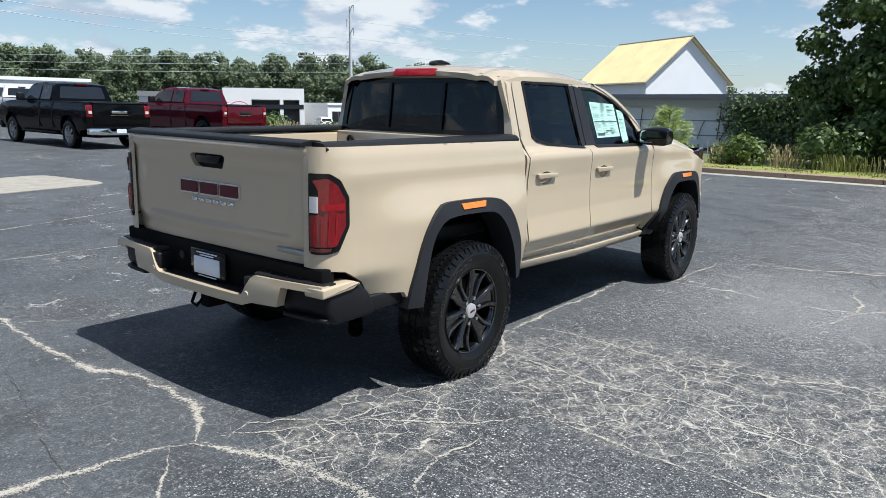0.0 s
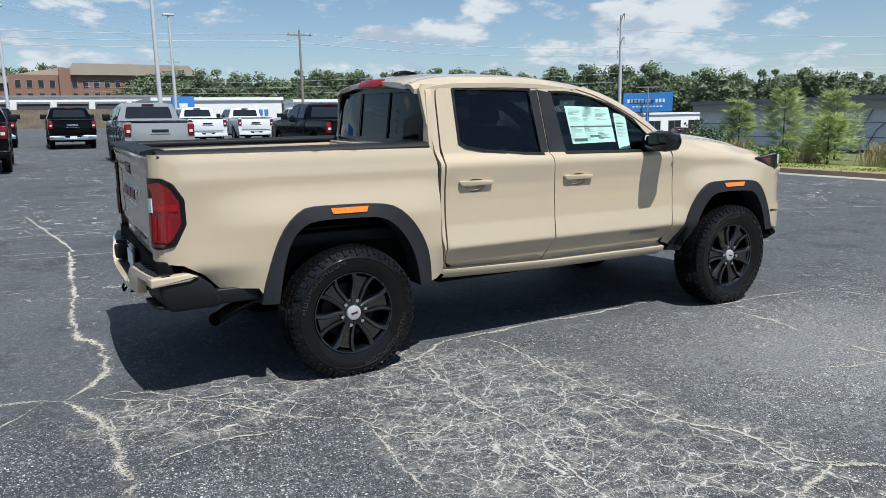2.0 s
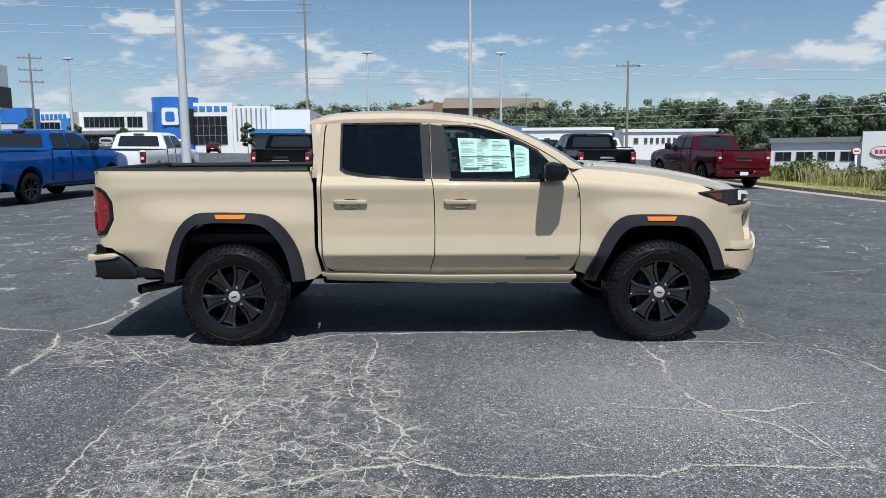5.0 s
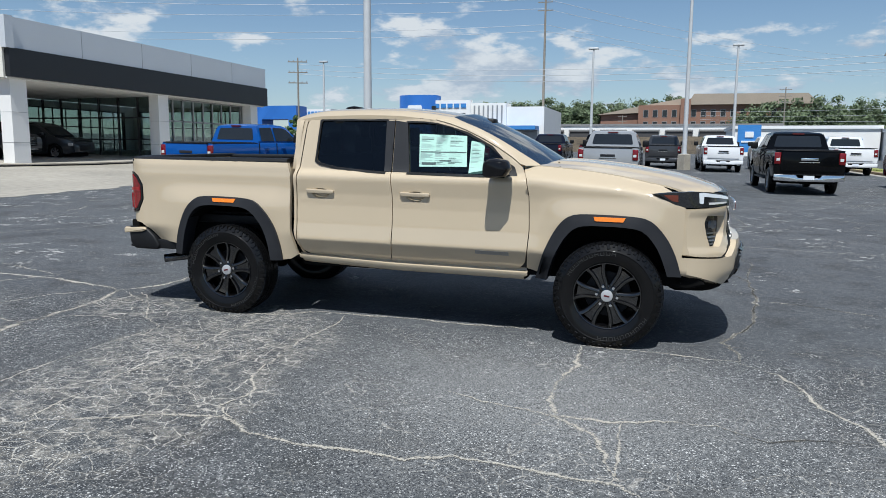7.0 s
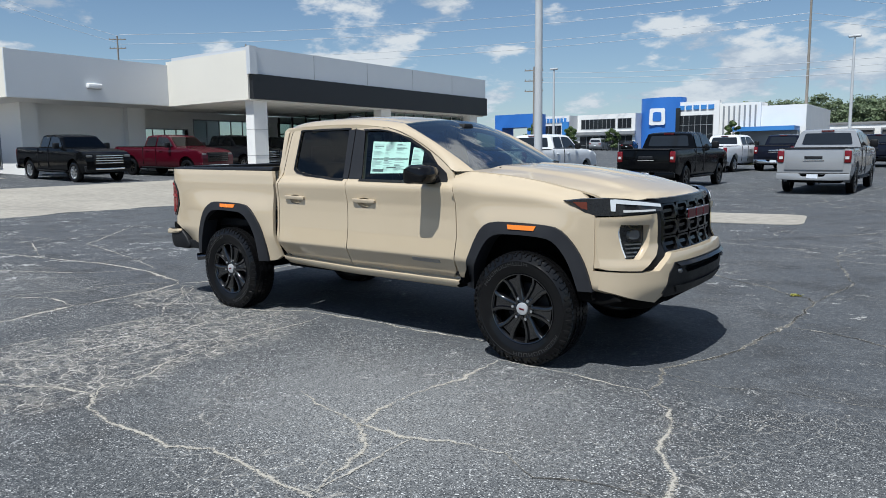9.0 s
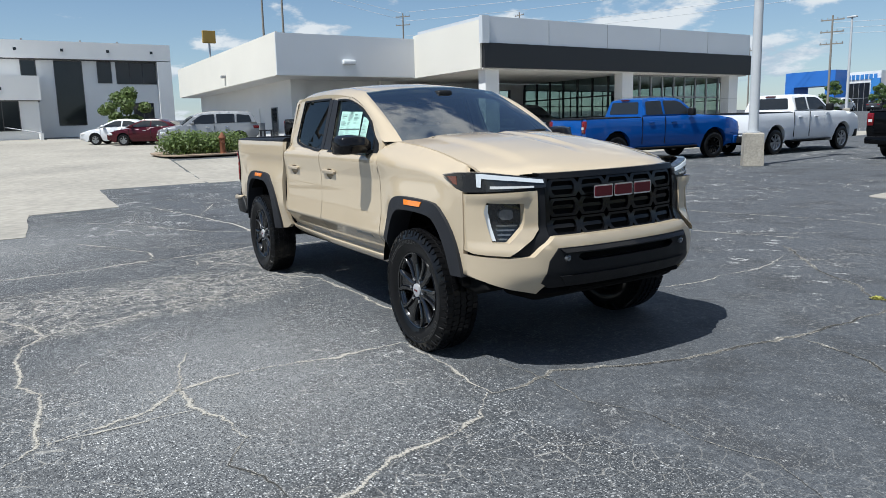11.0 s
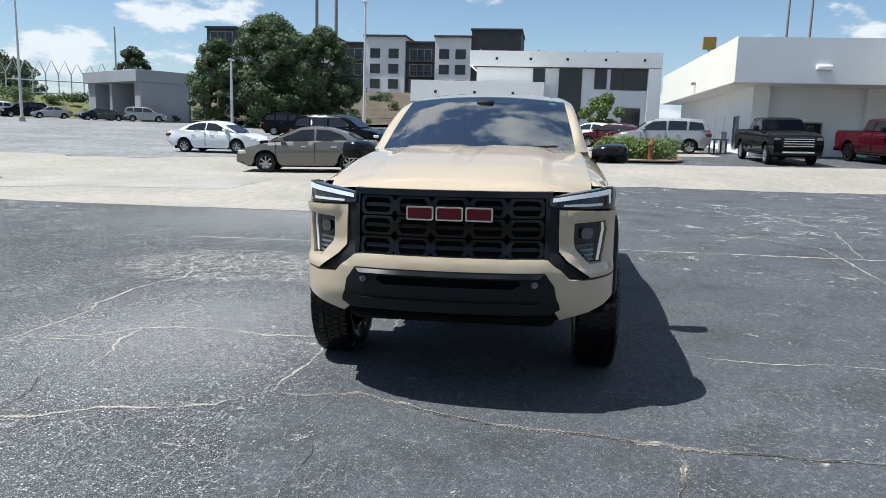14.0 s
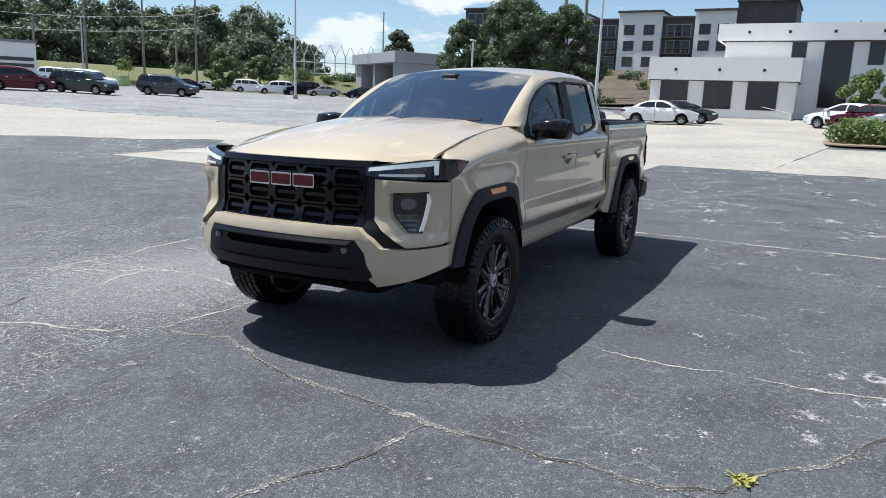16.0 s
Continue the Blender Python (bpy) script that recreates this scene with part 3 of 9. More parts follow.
    part("mirror_glass", prism(rounded([(s * 0.88, 1.30), (s * 1.055, 1.305), (s * 1.06, 1.395), (s * 0.885, 1.40)], 0.02), lambda u, v, k: Vector((0.728 - 0.006 * k, u, v))), CHROME, mirror)
    part("mirror_arm", box(0.78, 0.86, min(s * 0.80, s * 0.88), max(s * 0.80, s * 0.88), 1.285, 1.315, 0.01), BLACK_TRIM, mirror)

    # front lamps and the sand-coloured corner round them
    fm = front_map(s)
    head = [(.545, 1.168), (.70, 1.190), (.86, 1.210), (.98, 1.215), (1.12, 1.208), (1.265, 1.190), (1.14, 1.112), (1.06, 1.095), (.90, 1.100), (.545, 1.118)]
    hl = part("headlight", sheet(rounded(head, 0.012), front_map(s, 0.004), step=0.035, back=(-0.05, -s * 0.02, 0)), LAMP_DARK, truck, "slim headlight with white light bars")
    part("light_bar", sheet([(.56, 1.163), (.72, 1.184), (.93, 1.206), (.965, 1.204), (.965, 1.128), (.943, 1.126), (.935, 1.178), (.72, 1.160), (.56, 1.143)], front_map(s, 0.010), step=0.03, back=(-0.01, 0, 0)), DRL_WHITE, hl, "white running-light bar")
    part("lens_bar", sheet([(.62, 1.130), (.88, 1.134), (.88, 1.118), (.62, 1.119)], front_map(s, 0.009), step=0.03, back=(-0.01, 0, 0)), CLEAR_LENS, hl)
    part("side_reflector", sheet([(1.13, 1.186), (1.225, 1.184), (1.165, 1.142), (1.13, 1.135)], front_map(s, 0.009), step=0.03, back=(-0.01, 0, 0)), surface("amber_reflector_" + side, (0.13, 0.025, 0.012), 0.2, 0, 0.1, 30, 100, coat=1.0), hl, "amber reflector")
    lamp = [(.688, 1.028), (.912, 1.037), (.930, .985), (.885, .803), (.792, .803), (.700, .886), (.688, .925)]
    shell = [(.60, 1.100), (.90, 1.090), (1.06, 1.083), (1.068, .745), (1.02, .735), (.80, .728), (.655, .825), (.605, .875)]
    corner_map = lambda u, z, m=front_map(s): m(u, z) + Vector((1, s * 0.3, 0)) * (0.030 * step01(0.62, 0.70, u) * (0.35 + 0.65 * max(step01(1.02, 1.07, z), step01(0.80, 0.76, z))))
    part("front_corner", sheet(shell, corner_map, holes=[lamp], step=0.03, grid=(0.03, 0.022), back=(-0.07, -s * 0.01, 0)), SAND, truck, "sand corner panel round the lower lamp")
    ll = part("lower_lamp", sheet(lamp, front_map(s, -0.035), step=0.03, back=(-0.02, 0, 0)), LAMP_DARK, truck, "lower lamp with a white edge light")
    part("edge_light", sheet([(.890, 1.022), (.912, 1.022), (.920, .985), (.880, .812), (.856, .812), (.894, .985)], front_map(s, -0.020), step=0.03, back=(-0.015, 0, 0)), DRL_WHITE, ll, "white edge light")
    part("projector", sheet(rounded([(.745, .995), (.825, .995), (.825, .935), (.745, .935)], 0.025), front_map(s, -0.018), step=0.02, back=(-0.02, 0, 0)), PROJECTOR, ll, "clear projector lens")
    for z_ in (.905, .878, .851, .826):
        u_ = .715 + max(0, .90 - z_) * 1.0
        part("lamp_louvre", sheet([(u_, z_), (.838, z_), (.838, z_ - .010), (u_ + .008, z_ - .010)], front_map(s, -0.026), step=0.04, back=(-0.012, 0, 0)), PROJECTOR, ll)
    part("black_corner_trim", sheet([(.535, 1.118), (.90, 1.098), (.60, 1.092), (.597, .87), (.65, .815), (.80, .722), (.78, .700), (.655, .715), (.535, .80)], front_map(s, -0.012), step=0.03, back=(-0.05, 0, 0)), BLACK_TRIM, truck)
    # tail lamp on the rounded rear corner
    tl = [(.004, .870), (.004, 1.236), (.115, 1.236), (.170, 1.205), (.222, 1.120), (.225, .985), (.165, .872), (.10, .858), (.03, .858)]
    lampo = part("tail_light", sheet(rounded(tl, 0.012), lambda t, z: rc(t, z, 0.010), step=0.025, back=(0.02, -s * 0.015, 0)), GLOSS_BLACK, truck, "red tail light in a black bezel")
    part("red_lens", sheet(rounded([(.012, .895), (.012, 1.045), (.062, 1.045), (.062, 1.16), (.03, 1.205), (.105, 1.215), (.158, 1.180), (.202, 1.110), (.205, .99), (.150, .895)], 0.012), lambda t, z: rc(t, z, 0.017 + 0.004 * math.sin(t * 60)), step=0.02, back=(0.012, -s * 0.01, 0)), RED_LENS, lampo)
    part("reverse_lens", sheet([(.012, 1.055), (.055, 1.055), (.055, 1.130), (.012, 1.130)], lambda t, z: rc(t, z, 0.018), step=0.02, back=(0.01, 0, 0)), CLEAR_LENS, lampo, "clear reversing lens")
    for k_ in range(4):
        t0 = .034 + .036 * k_
        part("lens_rib", sheet([(t0, .905), (t0 + .007, .905), (t0 + .015, 1.040), (t0 + .008, 1.040)], lambda t, z: rc(t, z, 0.0215), step=0.02, back=(0.006, -s * 0.004, 0)), LENS_GLOW, lampo)
    part("lens_rib", sheet([(.075, 1.066), (.198, 1.062), (.194, 1.098), (.075, 1.092)], lambda t, z: rc(t, z, 0.0215), step=0.02, back=(0.006, -s * 0.004, 0)), LENS_GLOW, lampo)
    part("lower_lens", sheet([(.012, .872), (.11, .872), (.12, .888), (.012, .888)], lambda t, z: rc(t, z, 0.016), step=0.02, back=(0.01, 0, 0)), DARK_RED_LENS, lampo)
    # bed: inner wall and black rail cap
    part("bed_wall", box(-2.70, -1.10, min(s * .70, s * .80), max(s * .70, s * .80), 1.02, 1.345, 0.02), SAND, truck)
    part("bed_rail_cap", prism(rounded([(.695, 1.352), (.700, 1.383), (.78, 1.392), (.845, 1.386), (.868, 1.362), (.862, 1.348)], 0.012), lambda u, v, k: Vector((-2.70 + 1.605 * k, s * u * (0.985 if k == 0 else 1.0), v - 0.016 * (k == 0)))), BLACK_TRIM, truck, "black plastic bed rail cap")
    # rear bumper end
    endcap = [(-2.772, .675), (-2.74, .712), (-2.575, .716), (-2.50, .65), (-2.44, .560), (-2.46, .520), (-2.72, .520), (-2.765, .575)]
    part("bumper_end", prism(endcap, lambda u, v, k: Vector((u + (0.03 if k else 0), s * (0.60 if k == 0 else 0.905), v)), bevel=0.02), BLACK_TRIM, truck, "black bumper end")
    part("step_ledge", prism(rounded([(-2.785, .62), (-2.775, .80), (-2.75, .885), (-2.56, .895), (-2.52, .62)], .02), lambda u, v, k: Vector((u, s * v, .536 + .020 * k)), bevel=0.006), BLACK_TRIM, truck, "black ribbed corner step")
    part("bumper_strip", prism(rounded([(-2.797, .666), (-2.797, .712), (-2.60, .724), (-2.555, .706), (-2.60, .684)], 0.008), lambda u, v, k: Vector((u + (0.012 if k else 0), s * (0.80 if k == 0 else 0.917), v)), bevel=0.006), SAND, truck)
    part("rear_skirt", box(-2.45, -2.19, min(s * .82, s * .885), max(s * .82, s * .885), .53, .615, 0.01), BLACK_TRIM, truck)
    # badge on the front door
    part("door_badge", sheet(rounded([(.61, .690), (.885, .688), (.885, .655), (.61, .657)], 0.008), side_map(p_door, s, 0.004), step=0.03, back=(0, -s * 0.006, 0)), BADGE_GREY, df, "small grey door badge")

# ---- roof, glass, bonnet ----
z_roof = curve_of([-1.12, -1.05, -.99, -.83, -.41, -.11, .16, .30, .38, .50], [1.728, 1.757, 1.775, 1.796, 1.806, 1.800, 1.772, 1.750, 1.733, 1.70], 0.03)


def roof_map(x, y):
    a = abs(y)
    z = z_roof(x) + 0.045 * (1 - (y / 0.66) ** 2) - 0.035 * step01(0.60, 0.70, a)
    z -= 0.012 * (step01(0.505, 0.525, a) - step01(0.535, 0.555, a))
    return Vector((x, y, z))


roof_line = [(-1.095, -.66), (-1.10, 0), (-1.095, .66), (-1.03, .697), (-.155, .697), (.20, .692), (.335, .640), (.37, .3), (.38, 0), (.37, -.3), (.335, -.640), (.20, -.692), (-.155, -.697), (-1.03, -.697)]
part("roof", sheet(roof_line, roof_map, step=0.05, grid=(0.1, 0.035), back=(0, 0, -0.03)), SAND, truck)
fin = [(-.93, 1.832), (-.90, 1.862), (-.83, 1.872), (-.76, 1.862), (-.70, 1.840)]
part("roof_antenna", prism(fin, lambda u, v, k: Vector((u, (-0.035 if k == 0 else 0.035), v)), bevel=0.015), GLOSS_BLACK, truck, "black roof antenna fin")


def screen_map(u, v):
    """Windscreen: u across (-1 to 1), v from its foot up to the roof."""
    foot = Vector((1.235 - 0.135 * u * u, 0.712 * u, 1.372))
    head_ = Vector((0.385 - 0.05 * u * u, 0.625 * u, 1.795 - 0.040 * u * u))
    p = foot.lerp(head_, v)
    return p + Vector((0.38, 0, 0.80)) * (0.032 * 4 * v * (1 - v)) * (1 - 0.4 * u * u)


part("windscreen", sheet([(-1, 0), (1, 0), (1, 1), (-1, 1)], screen_map, step=0.1), WINDSHIELD, truck, "windscreen glass reflecting the clouds")
part("windscreen_frit", sheet([(-1, 0), (1, 0), (1, 1), (-1, 1)], lambda u, v: screen_map(u, v) + Vector((-0.004, 0, -0.006)), holes=[rounded([(-.955, .075), (.955, .075), (.950, .955), (.14, .955), (.12, .90), (-.12, .90), (-.14, .955), (-.950, .955)], 0.03)], step=0.06), BLACK_TRIM, truck, "black windscreen border")
part("inspection_sticker", sheet([(.80, .90), (.88, .90), (.88, .955), (.80, .955)], lambda u, v: screen_map(u, v) + Vector((-0.004, 0, -0.005)), step=0.05), PLATE_WHITE, truck, "small white windscreen sticker")
for s in (-1, 1):
    bm = bmesh.new()
    rows_ = []
    dl = between([(.985, 1.366), (.96, 1.362), (.87, 1.432), (.74, 1.512), (.60, 1.585), (.47, 1.643), (.34, 1.690), (.20, 1.726)], [(.985, 1.366), (.96, 1.362), (.87, 1.432), (.74, 1.512), (.60, 1.585), (.47, 1.643), (.34, 1.690), (.20, 1.726)], 0)[::2]
    for i in range(17):
        w = screen_map(s * 1.0, i / 16)
        d = Vector((dl[i][0] + 0.006, s * (p_door(dl[i][1]) + 0.004), dl[i][1] + 0.006))
        ease = 1 - (abs(i - 8) / 8) ** 3
        m1 = w.lerp(d, 0.33) + Vector((0.012, s * 0.008, 0.022)) * ease
        m2 = w.lerp(d, 0.72) + Vector((0.008, s * 0.014, 0.016)) * ease
        rows_.append([bm.verts.new(p) for p in (w + Vector((-0.01, 0, -0.012)), w, m1, m2, d, d + Vector((-0.01, -s * 0.03, -0.01)))])
    for a_, b_ in zip(rows_, rows_[1:]):
        for i in range(5):
            bm.faces.new((a_[i], a_[i + 1], b_[i + 1], b_[i]))
    bmesh.ops.recalc_face_normals(bm, faces=bm.faces)
    part("a_pillar", bm, SAND, truck)

z_mid = curve_of([1.05, 1.4, 1.8, 2.1, 2.3, 2.44, 2.52, 2.56], [1.408, 1.396, 1.356, 1.308, 1.270, 1.232, 1.195, 1.17], 0.03)


def hood_map(x, y):
    a = abs(y)
    w = min(1.0, a / 0.765) ** 2.6
    z = z_mid(x) * (1 - w) + hood_edge(min(x, 2.25)) * w
    ridge = 0.052 + (0.10 - 0.052) * (2.4 - x) / 1.2
    fade = step01(2.35, 1.9, x)
    z += fade * (0.012 * (1 - step01(0.0, 0.03, abs(a - ridge))) - 0.010 * (1 - step01(ridge, ridge + 0.02, a)))
    z += 0.016 * step01(0.56, 0.46, a) * step01(2.45, 2.1, x)
    z -= 0.55 * max(0.0, x - (2.46 - 0.30 * (a / 0.76) ** 2.4)) ** 1.3
    return Vector((x, y, z))


def hood_front(a):
    return 2.535 - 0.275 * (a / 0.775) ** 2.5


hood_line = [(1.075, -.738), (1.19, -.45), (1.235, 0), (1.19, .45), (1.075, .738), (1.4, .742), (1.74, .756), (2.0, .768), (2.15, .772)] + [(hood_front(a), a) for a in (.770, .70, .6, .5, .4, .3, .2, .1)] + [(hood_front(a), -a) for a in (0, .1, .2, .3, .4, .5, .6, .7, .770)] + [(2.15, -.772), (2.0, -.768), (1.74, -.756), (1.4, -.742)]
part("bonnet", sheet(hood_line, hood_map, step=0.045, grid=(0.05, 0.024), back=(-0.030, 0, -0.006)), SAND, truck, "sand bonnet with two centre creases")
part("cowl", prism(rounded([(1.06, 1.372), (1.25, 1.378), (1.30, 1.352), (1.06, 1.33)], 0.01), lambda u, v, k: Vector((u, -0.70 + 1.40 * k, v - 0.008))), BLACK_TRIM, truck, "black cowl under the windscreen")
for y0, y1 in ((-0.52, 0.06), (0.02, 0.58)):
    part("wiper", tube([(1.21, y0, 1.392), (1.17, (y0 + y1) / 2, 1.405), (1.14, y1, 1.414)], 0.009, 6), BLACK_TRIM, truck)

# ---- front: grille, bumper ----
grille = part("grille", sheet([(-.54, .80), (.54, .80), (.54, 1.180), (-.54, 1.180)], front_map(1, -0.052), step=0.09), UNDER, truck, "black grille with a honeycomb of bars")
rim_in, rim_out = [(-.522, .822), (.522, .822), (.522, 1.162), (-.522, 1.162)], [(-.548, .800), (.548, .800), (.548, 1.184), (-.548, 1.184)]
part("grille_frame", sheet(rim_out, front_map(1, -0.010), holes=[rim_in], step=0.06, back=(-0.08, 0, 0)), GRILLE_BLACK, grille)
part("grille_top", sheet([(-.56, 1.160), (.56, 1.160), (.56, 1.196), (-.56, 1.196)], front_map(1, -0.016), step=0.05, back=(-0.08, 0, 0)), GRILLE_BLACK, grille)
cw, chh = 1.044 / 5, 0.340 / 3
cell_o = lambda cx, cz, k: [(cx - cw * .5 * k, cz - chh * .22 * k), (cx - cw * .40 * k, cz - chh * .47 * k), (cx + cw * .40 * k, cz - chh * .47 * k), (cx + cw * .5 * k, cz - chh * .22 * k), (cx + cw * .5 * k, cz + chh * .22 * k), (cx + cw * .40 * k, cz + chh * .47 * k), (cx - cw * .40 * k, cz + chh * .47 * k), (cx - cw * .5 * k, cz + chh * .22 * k)]
for r in range(3):
    for c in range(5):
        cx, cz = -0.522 + cw * (c + .5), 0.822 + chh * (r + .5)
        part("grille_cell", sheet(cell_o(cx, cz, 1.0), front_map(1, -0.022), holes=[cell_o(cx, cz, 0.74)], step=0.08, back=(-0.05, 0, 0)), GRILLE_BLACK, grille)
        part("grille_bar", sheet([(cx - cw * .43, cz + .006), (cx - cw * .2, cz + .012), (cx + cw * .2, cz + .012), (cx + cw * .43, cz + .006), (cx + cw * .43, cz - .010), (cx - cw * .43, cz - .010)], front_map(1, -0.034), step=0.08, back=(-0.03, 0, 0)), GRILLE_BLACK, grille)


def emblem(parent, at, w, h, gap):
    """Three plain red blocks with bright rims."""
    for i in range(3):
        u0 = -w / 2 + i * (w + gap) / 3
        u1 = u0 + (w + gap) / 3 - gap
        o = rounded([(u0, -h / 2), (u1, -h / 2), (u1, h / 2), (u0, h / 2)], 0.012)
        i_ = rounded([(u0 + .009, -h / 2 + .009), (u1 - .009, -h / 2 + .009), (u1 - .009, h / 2 - .009), (u0 + .009, h / 2 - .009)], 0.008)
        rimo = part("emblem_rim", prism(o, lambda u, v, k: at(u, v, 0.012 * k)), CHROME, parent, "bright emblem rim")
        part("emblem_block", prism(i_, lambda u, v, k: at(u, v, 0.0125 + 0.004 * k)), RED_PLATE, rimo, "red emblem block")


emblem(grille, lambda u, v, d: Vector((2.590 + d - 0.02 * abs(u), u, 1.073 + v)), 0.475, 0.078, 0.012)

bar_top = [(.54, .832), (.61, .775), (.665, .722), (.80, .715), (1.0, .722), (1.075, .725)]
bar_low = [(1.075, .600), (.96, .575), (.80, .53), (.615, .490), (.585, .555), (.560, .70), (.52, .768)]
bump_line = bar_top + bar_low + [(-u, z) for u, z in bar_low[::-1]] + [(-u, z) for u, z in bar_top[::-1]]
bumper = part("front_bumper", sheet(bump_line, lambda u, z: front_map(1, 0.028)(u, z), step=0.035, grid=(0.04, 0.02), back=(-0.10, 0, 0)), SAND, truck, "sand front bumper bar")
low_line = [(-.530, .768), (.530, .768), (.585, .695), (.612, .560), (.57, .525), (-.57, .525), (-.612, .560), (-.585, .695)]
slot = [(-.38, .728), (.38, .728), (.40, .705), (.36, .680), (-.36, .680), (-.40, .705)]
lg = part("lower_grille", sheet(low_line, front_map(1, 0.034), holes=[slot], step=0.04, back=(-0.08, 0, 0)), BLACK_TRIM, truck, "dark grey lower bumper grille")
part("slot_back", sheet([(-.49, .75), (.49, .75), (.49, .655), (-.49, .655)], front_map(1, -0.02), step=0.08), UNDER, lg)
part("bright_ledge", sheet([(-.50, .742), (.50, .742), (.522, .762), (-.522, .762)], lambda u, z: front_map(1, 0.040 + 0.9 * (.762 - z))(u, z), step=0.04, back=(-0.02, 0, 0)), GLOSS_BLACK, lg, "glossy ledge over the lower grille")
part("lower_lip", sheet([(-.52, .60), (.52, .60), (.47, .548), (-.47, .548)], front_map(1, 0.046), step=0.05, back=(-0.03, 0, 0)), BLACK_TRIM, lg)
for s in (-1, 1):
    part("fog_pod", sheet(rounded([(.40, .74), (.53, .728), (.545, .69), (.50, .668), (.40, .672)], 0.012), front_map(s, 0.030), step=0.03, back=(-0.03, 0, 0)), BLACK_TRIM, lg)
    part("fog_lamp", lathe([(0.0, 0.0), (0.008, 0.010), (0.006, 0.017), (0.0, 0.020), (-0.02, 0.020)], 16, axis="y"), PROJECTOR, lg).matrix_basis = Matrix.Translation((2.640, s * 0.472, .706)) @ Matrix.Rotation(radians(-90), 4, "Z")
    part("tow_hook", tube([(2.50, s * .40, .52), (2.56, s * .40, .50), (2.56, s * .34, .50), (2.50, s * .34, .52)], 0.012, 6), UNDER, lg)
part("front_valance", prism([(2.10, .62), (2.52, .545), (2.56, .50), (2.44, .415), (2.10, .40)], lambda u, v, k: Vector((u, -0.60 + 1.20 * k, v)), bevel=0.07), UNDER, truck, "black air dam under the bumper")
for s in (-1, 1):
    part("air_dam_side", prism([(2.02, .60), (2.30, .600), (2.38, .52), (2.25, .475), (2.02, .50)], lambda u, v, k: Vector((u, s * (0.60 + 0.27 * k), v)), bevel=0.02), UNDER, truck)

# ---- rear: tailgate, bumper, bed ----
x_gate = curve_of([.77, .86, .90, 1.0, 1.2, 1.285, 1.30, 1.335, 1.36], [-2.722, -2.728, -2.748, -2.752, -2.752, -2.752, -2.766, -2.776, -2.758], 0.006)
gate_map = lambda y, z: Vector((x_gate(z) + 0.03 * (abs(y) / 0.765) ** 6 + 0.016 * step01(.69 - .10 * (1.2 - z), .63 - .10 * (1.2 - z), abs(y)) * step01(.885, .925, z) * step01(1.235, 1.185, z), y, z))
gate_pocket = rounded([(-.155, 1.262), (-.12, 1.205), (.12, 1.205), (.155, 1.262), (.13, 1.278), (-.13, 1.278)], 0.012)
gate = part("tailgate", sheet(rounded([(-.762, .775), (.762, .775), (.762, 1.357), (-.762, 1.357)], 0.02), gate_map, holes=[gate_pocket], step=0.045, grid=(0.03, 0.02), back=(0.06, 0, 0)), SAND, truck, "sand tailgate")
part("tailgate_inner", box(-2.70, -2.655, -.745, .745, .84, 1.350, 0.015), SAND, gate)
part("tailgate_handle", sheet(gate_pocket, lambda y, z: gate_map(y, z) + Vector((0.028, 0, 0)), step=0.04), BLACK_TRIM, gate, "black handle recess")
part("handle_flap", prism(rounded([(-.11, 1.268), (.11, 1.268), (.085, 1.228), (-.085, 1.228)], 0.01), lambda u, v, k: Vector((-2.730 - 0.022 * k, u, v)), bevel=0.004), GLOSS_BLACK, gate)
part("tailgate_cap", prism(rounded([(-2.772, 1.352), (-2.765, 1.372), (-2.70, 1.384), (-2.645, 1.380), (-2.645, 1.350)], 0.008), lambda u, v, k: Vector((u, -0.755 + 1.51 * k, v))), BLACK_TRIM, gate, "black cap along the tailgate")
emblem(gate, lambda u, v, d: Vector((-2.738 - d, -u, 1.095 + v)), 0.52, 0.078, 0.012)
for i in range(6):
    part("name_bar", box(-2.746, -2.732, .165 - i * .064 - .046, .165 - i * .064, 1.015, 1.038, 0.004), CHROME, gate, "bright badge bar")
part("trim_badge", box(-2.734, -2.722, -.73, -.53, .835, .858, 0.004), STEEL, gate, "small grey badge")

rb = [(-.90, .722), (-.47, .716), (-.445, .70), (-.385, .612), (-.36, .602), (.36, .602), (.385, .612), (.445, .70), (.47, .716), (.90, .722), (.905, .692), (.655, .686), (.625, .585), (.45, .575), (.37, .548), (-.37, .548), (-.45, .575), (-.625, .585), (-.655, .686), (-.905, .692)]
rb_map = lambda y, z: Vector((-2.842 + 0.065 * (abs(y) / 0.9) ** 2.2 - 0.012 * step01(.55, .60, z) * step01(.75, .65, z), y, z))
rbump = part("rear_bumper", sheet(rb, rb_map, step=0.035, grid=(0.06, 0.02), back=(0.05, 0, 0)), SAND, truck, "sand rear bumper bar")
part("bumper_step", box(-2.826, -2.70, -.37, .37, .575, .603, 0.006), BLACK_TRIM, rbump)
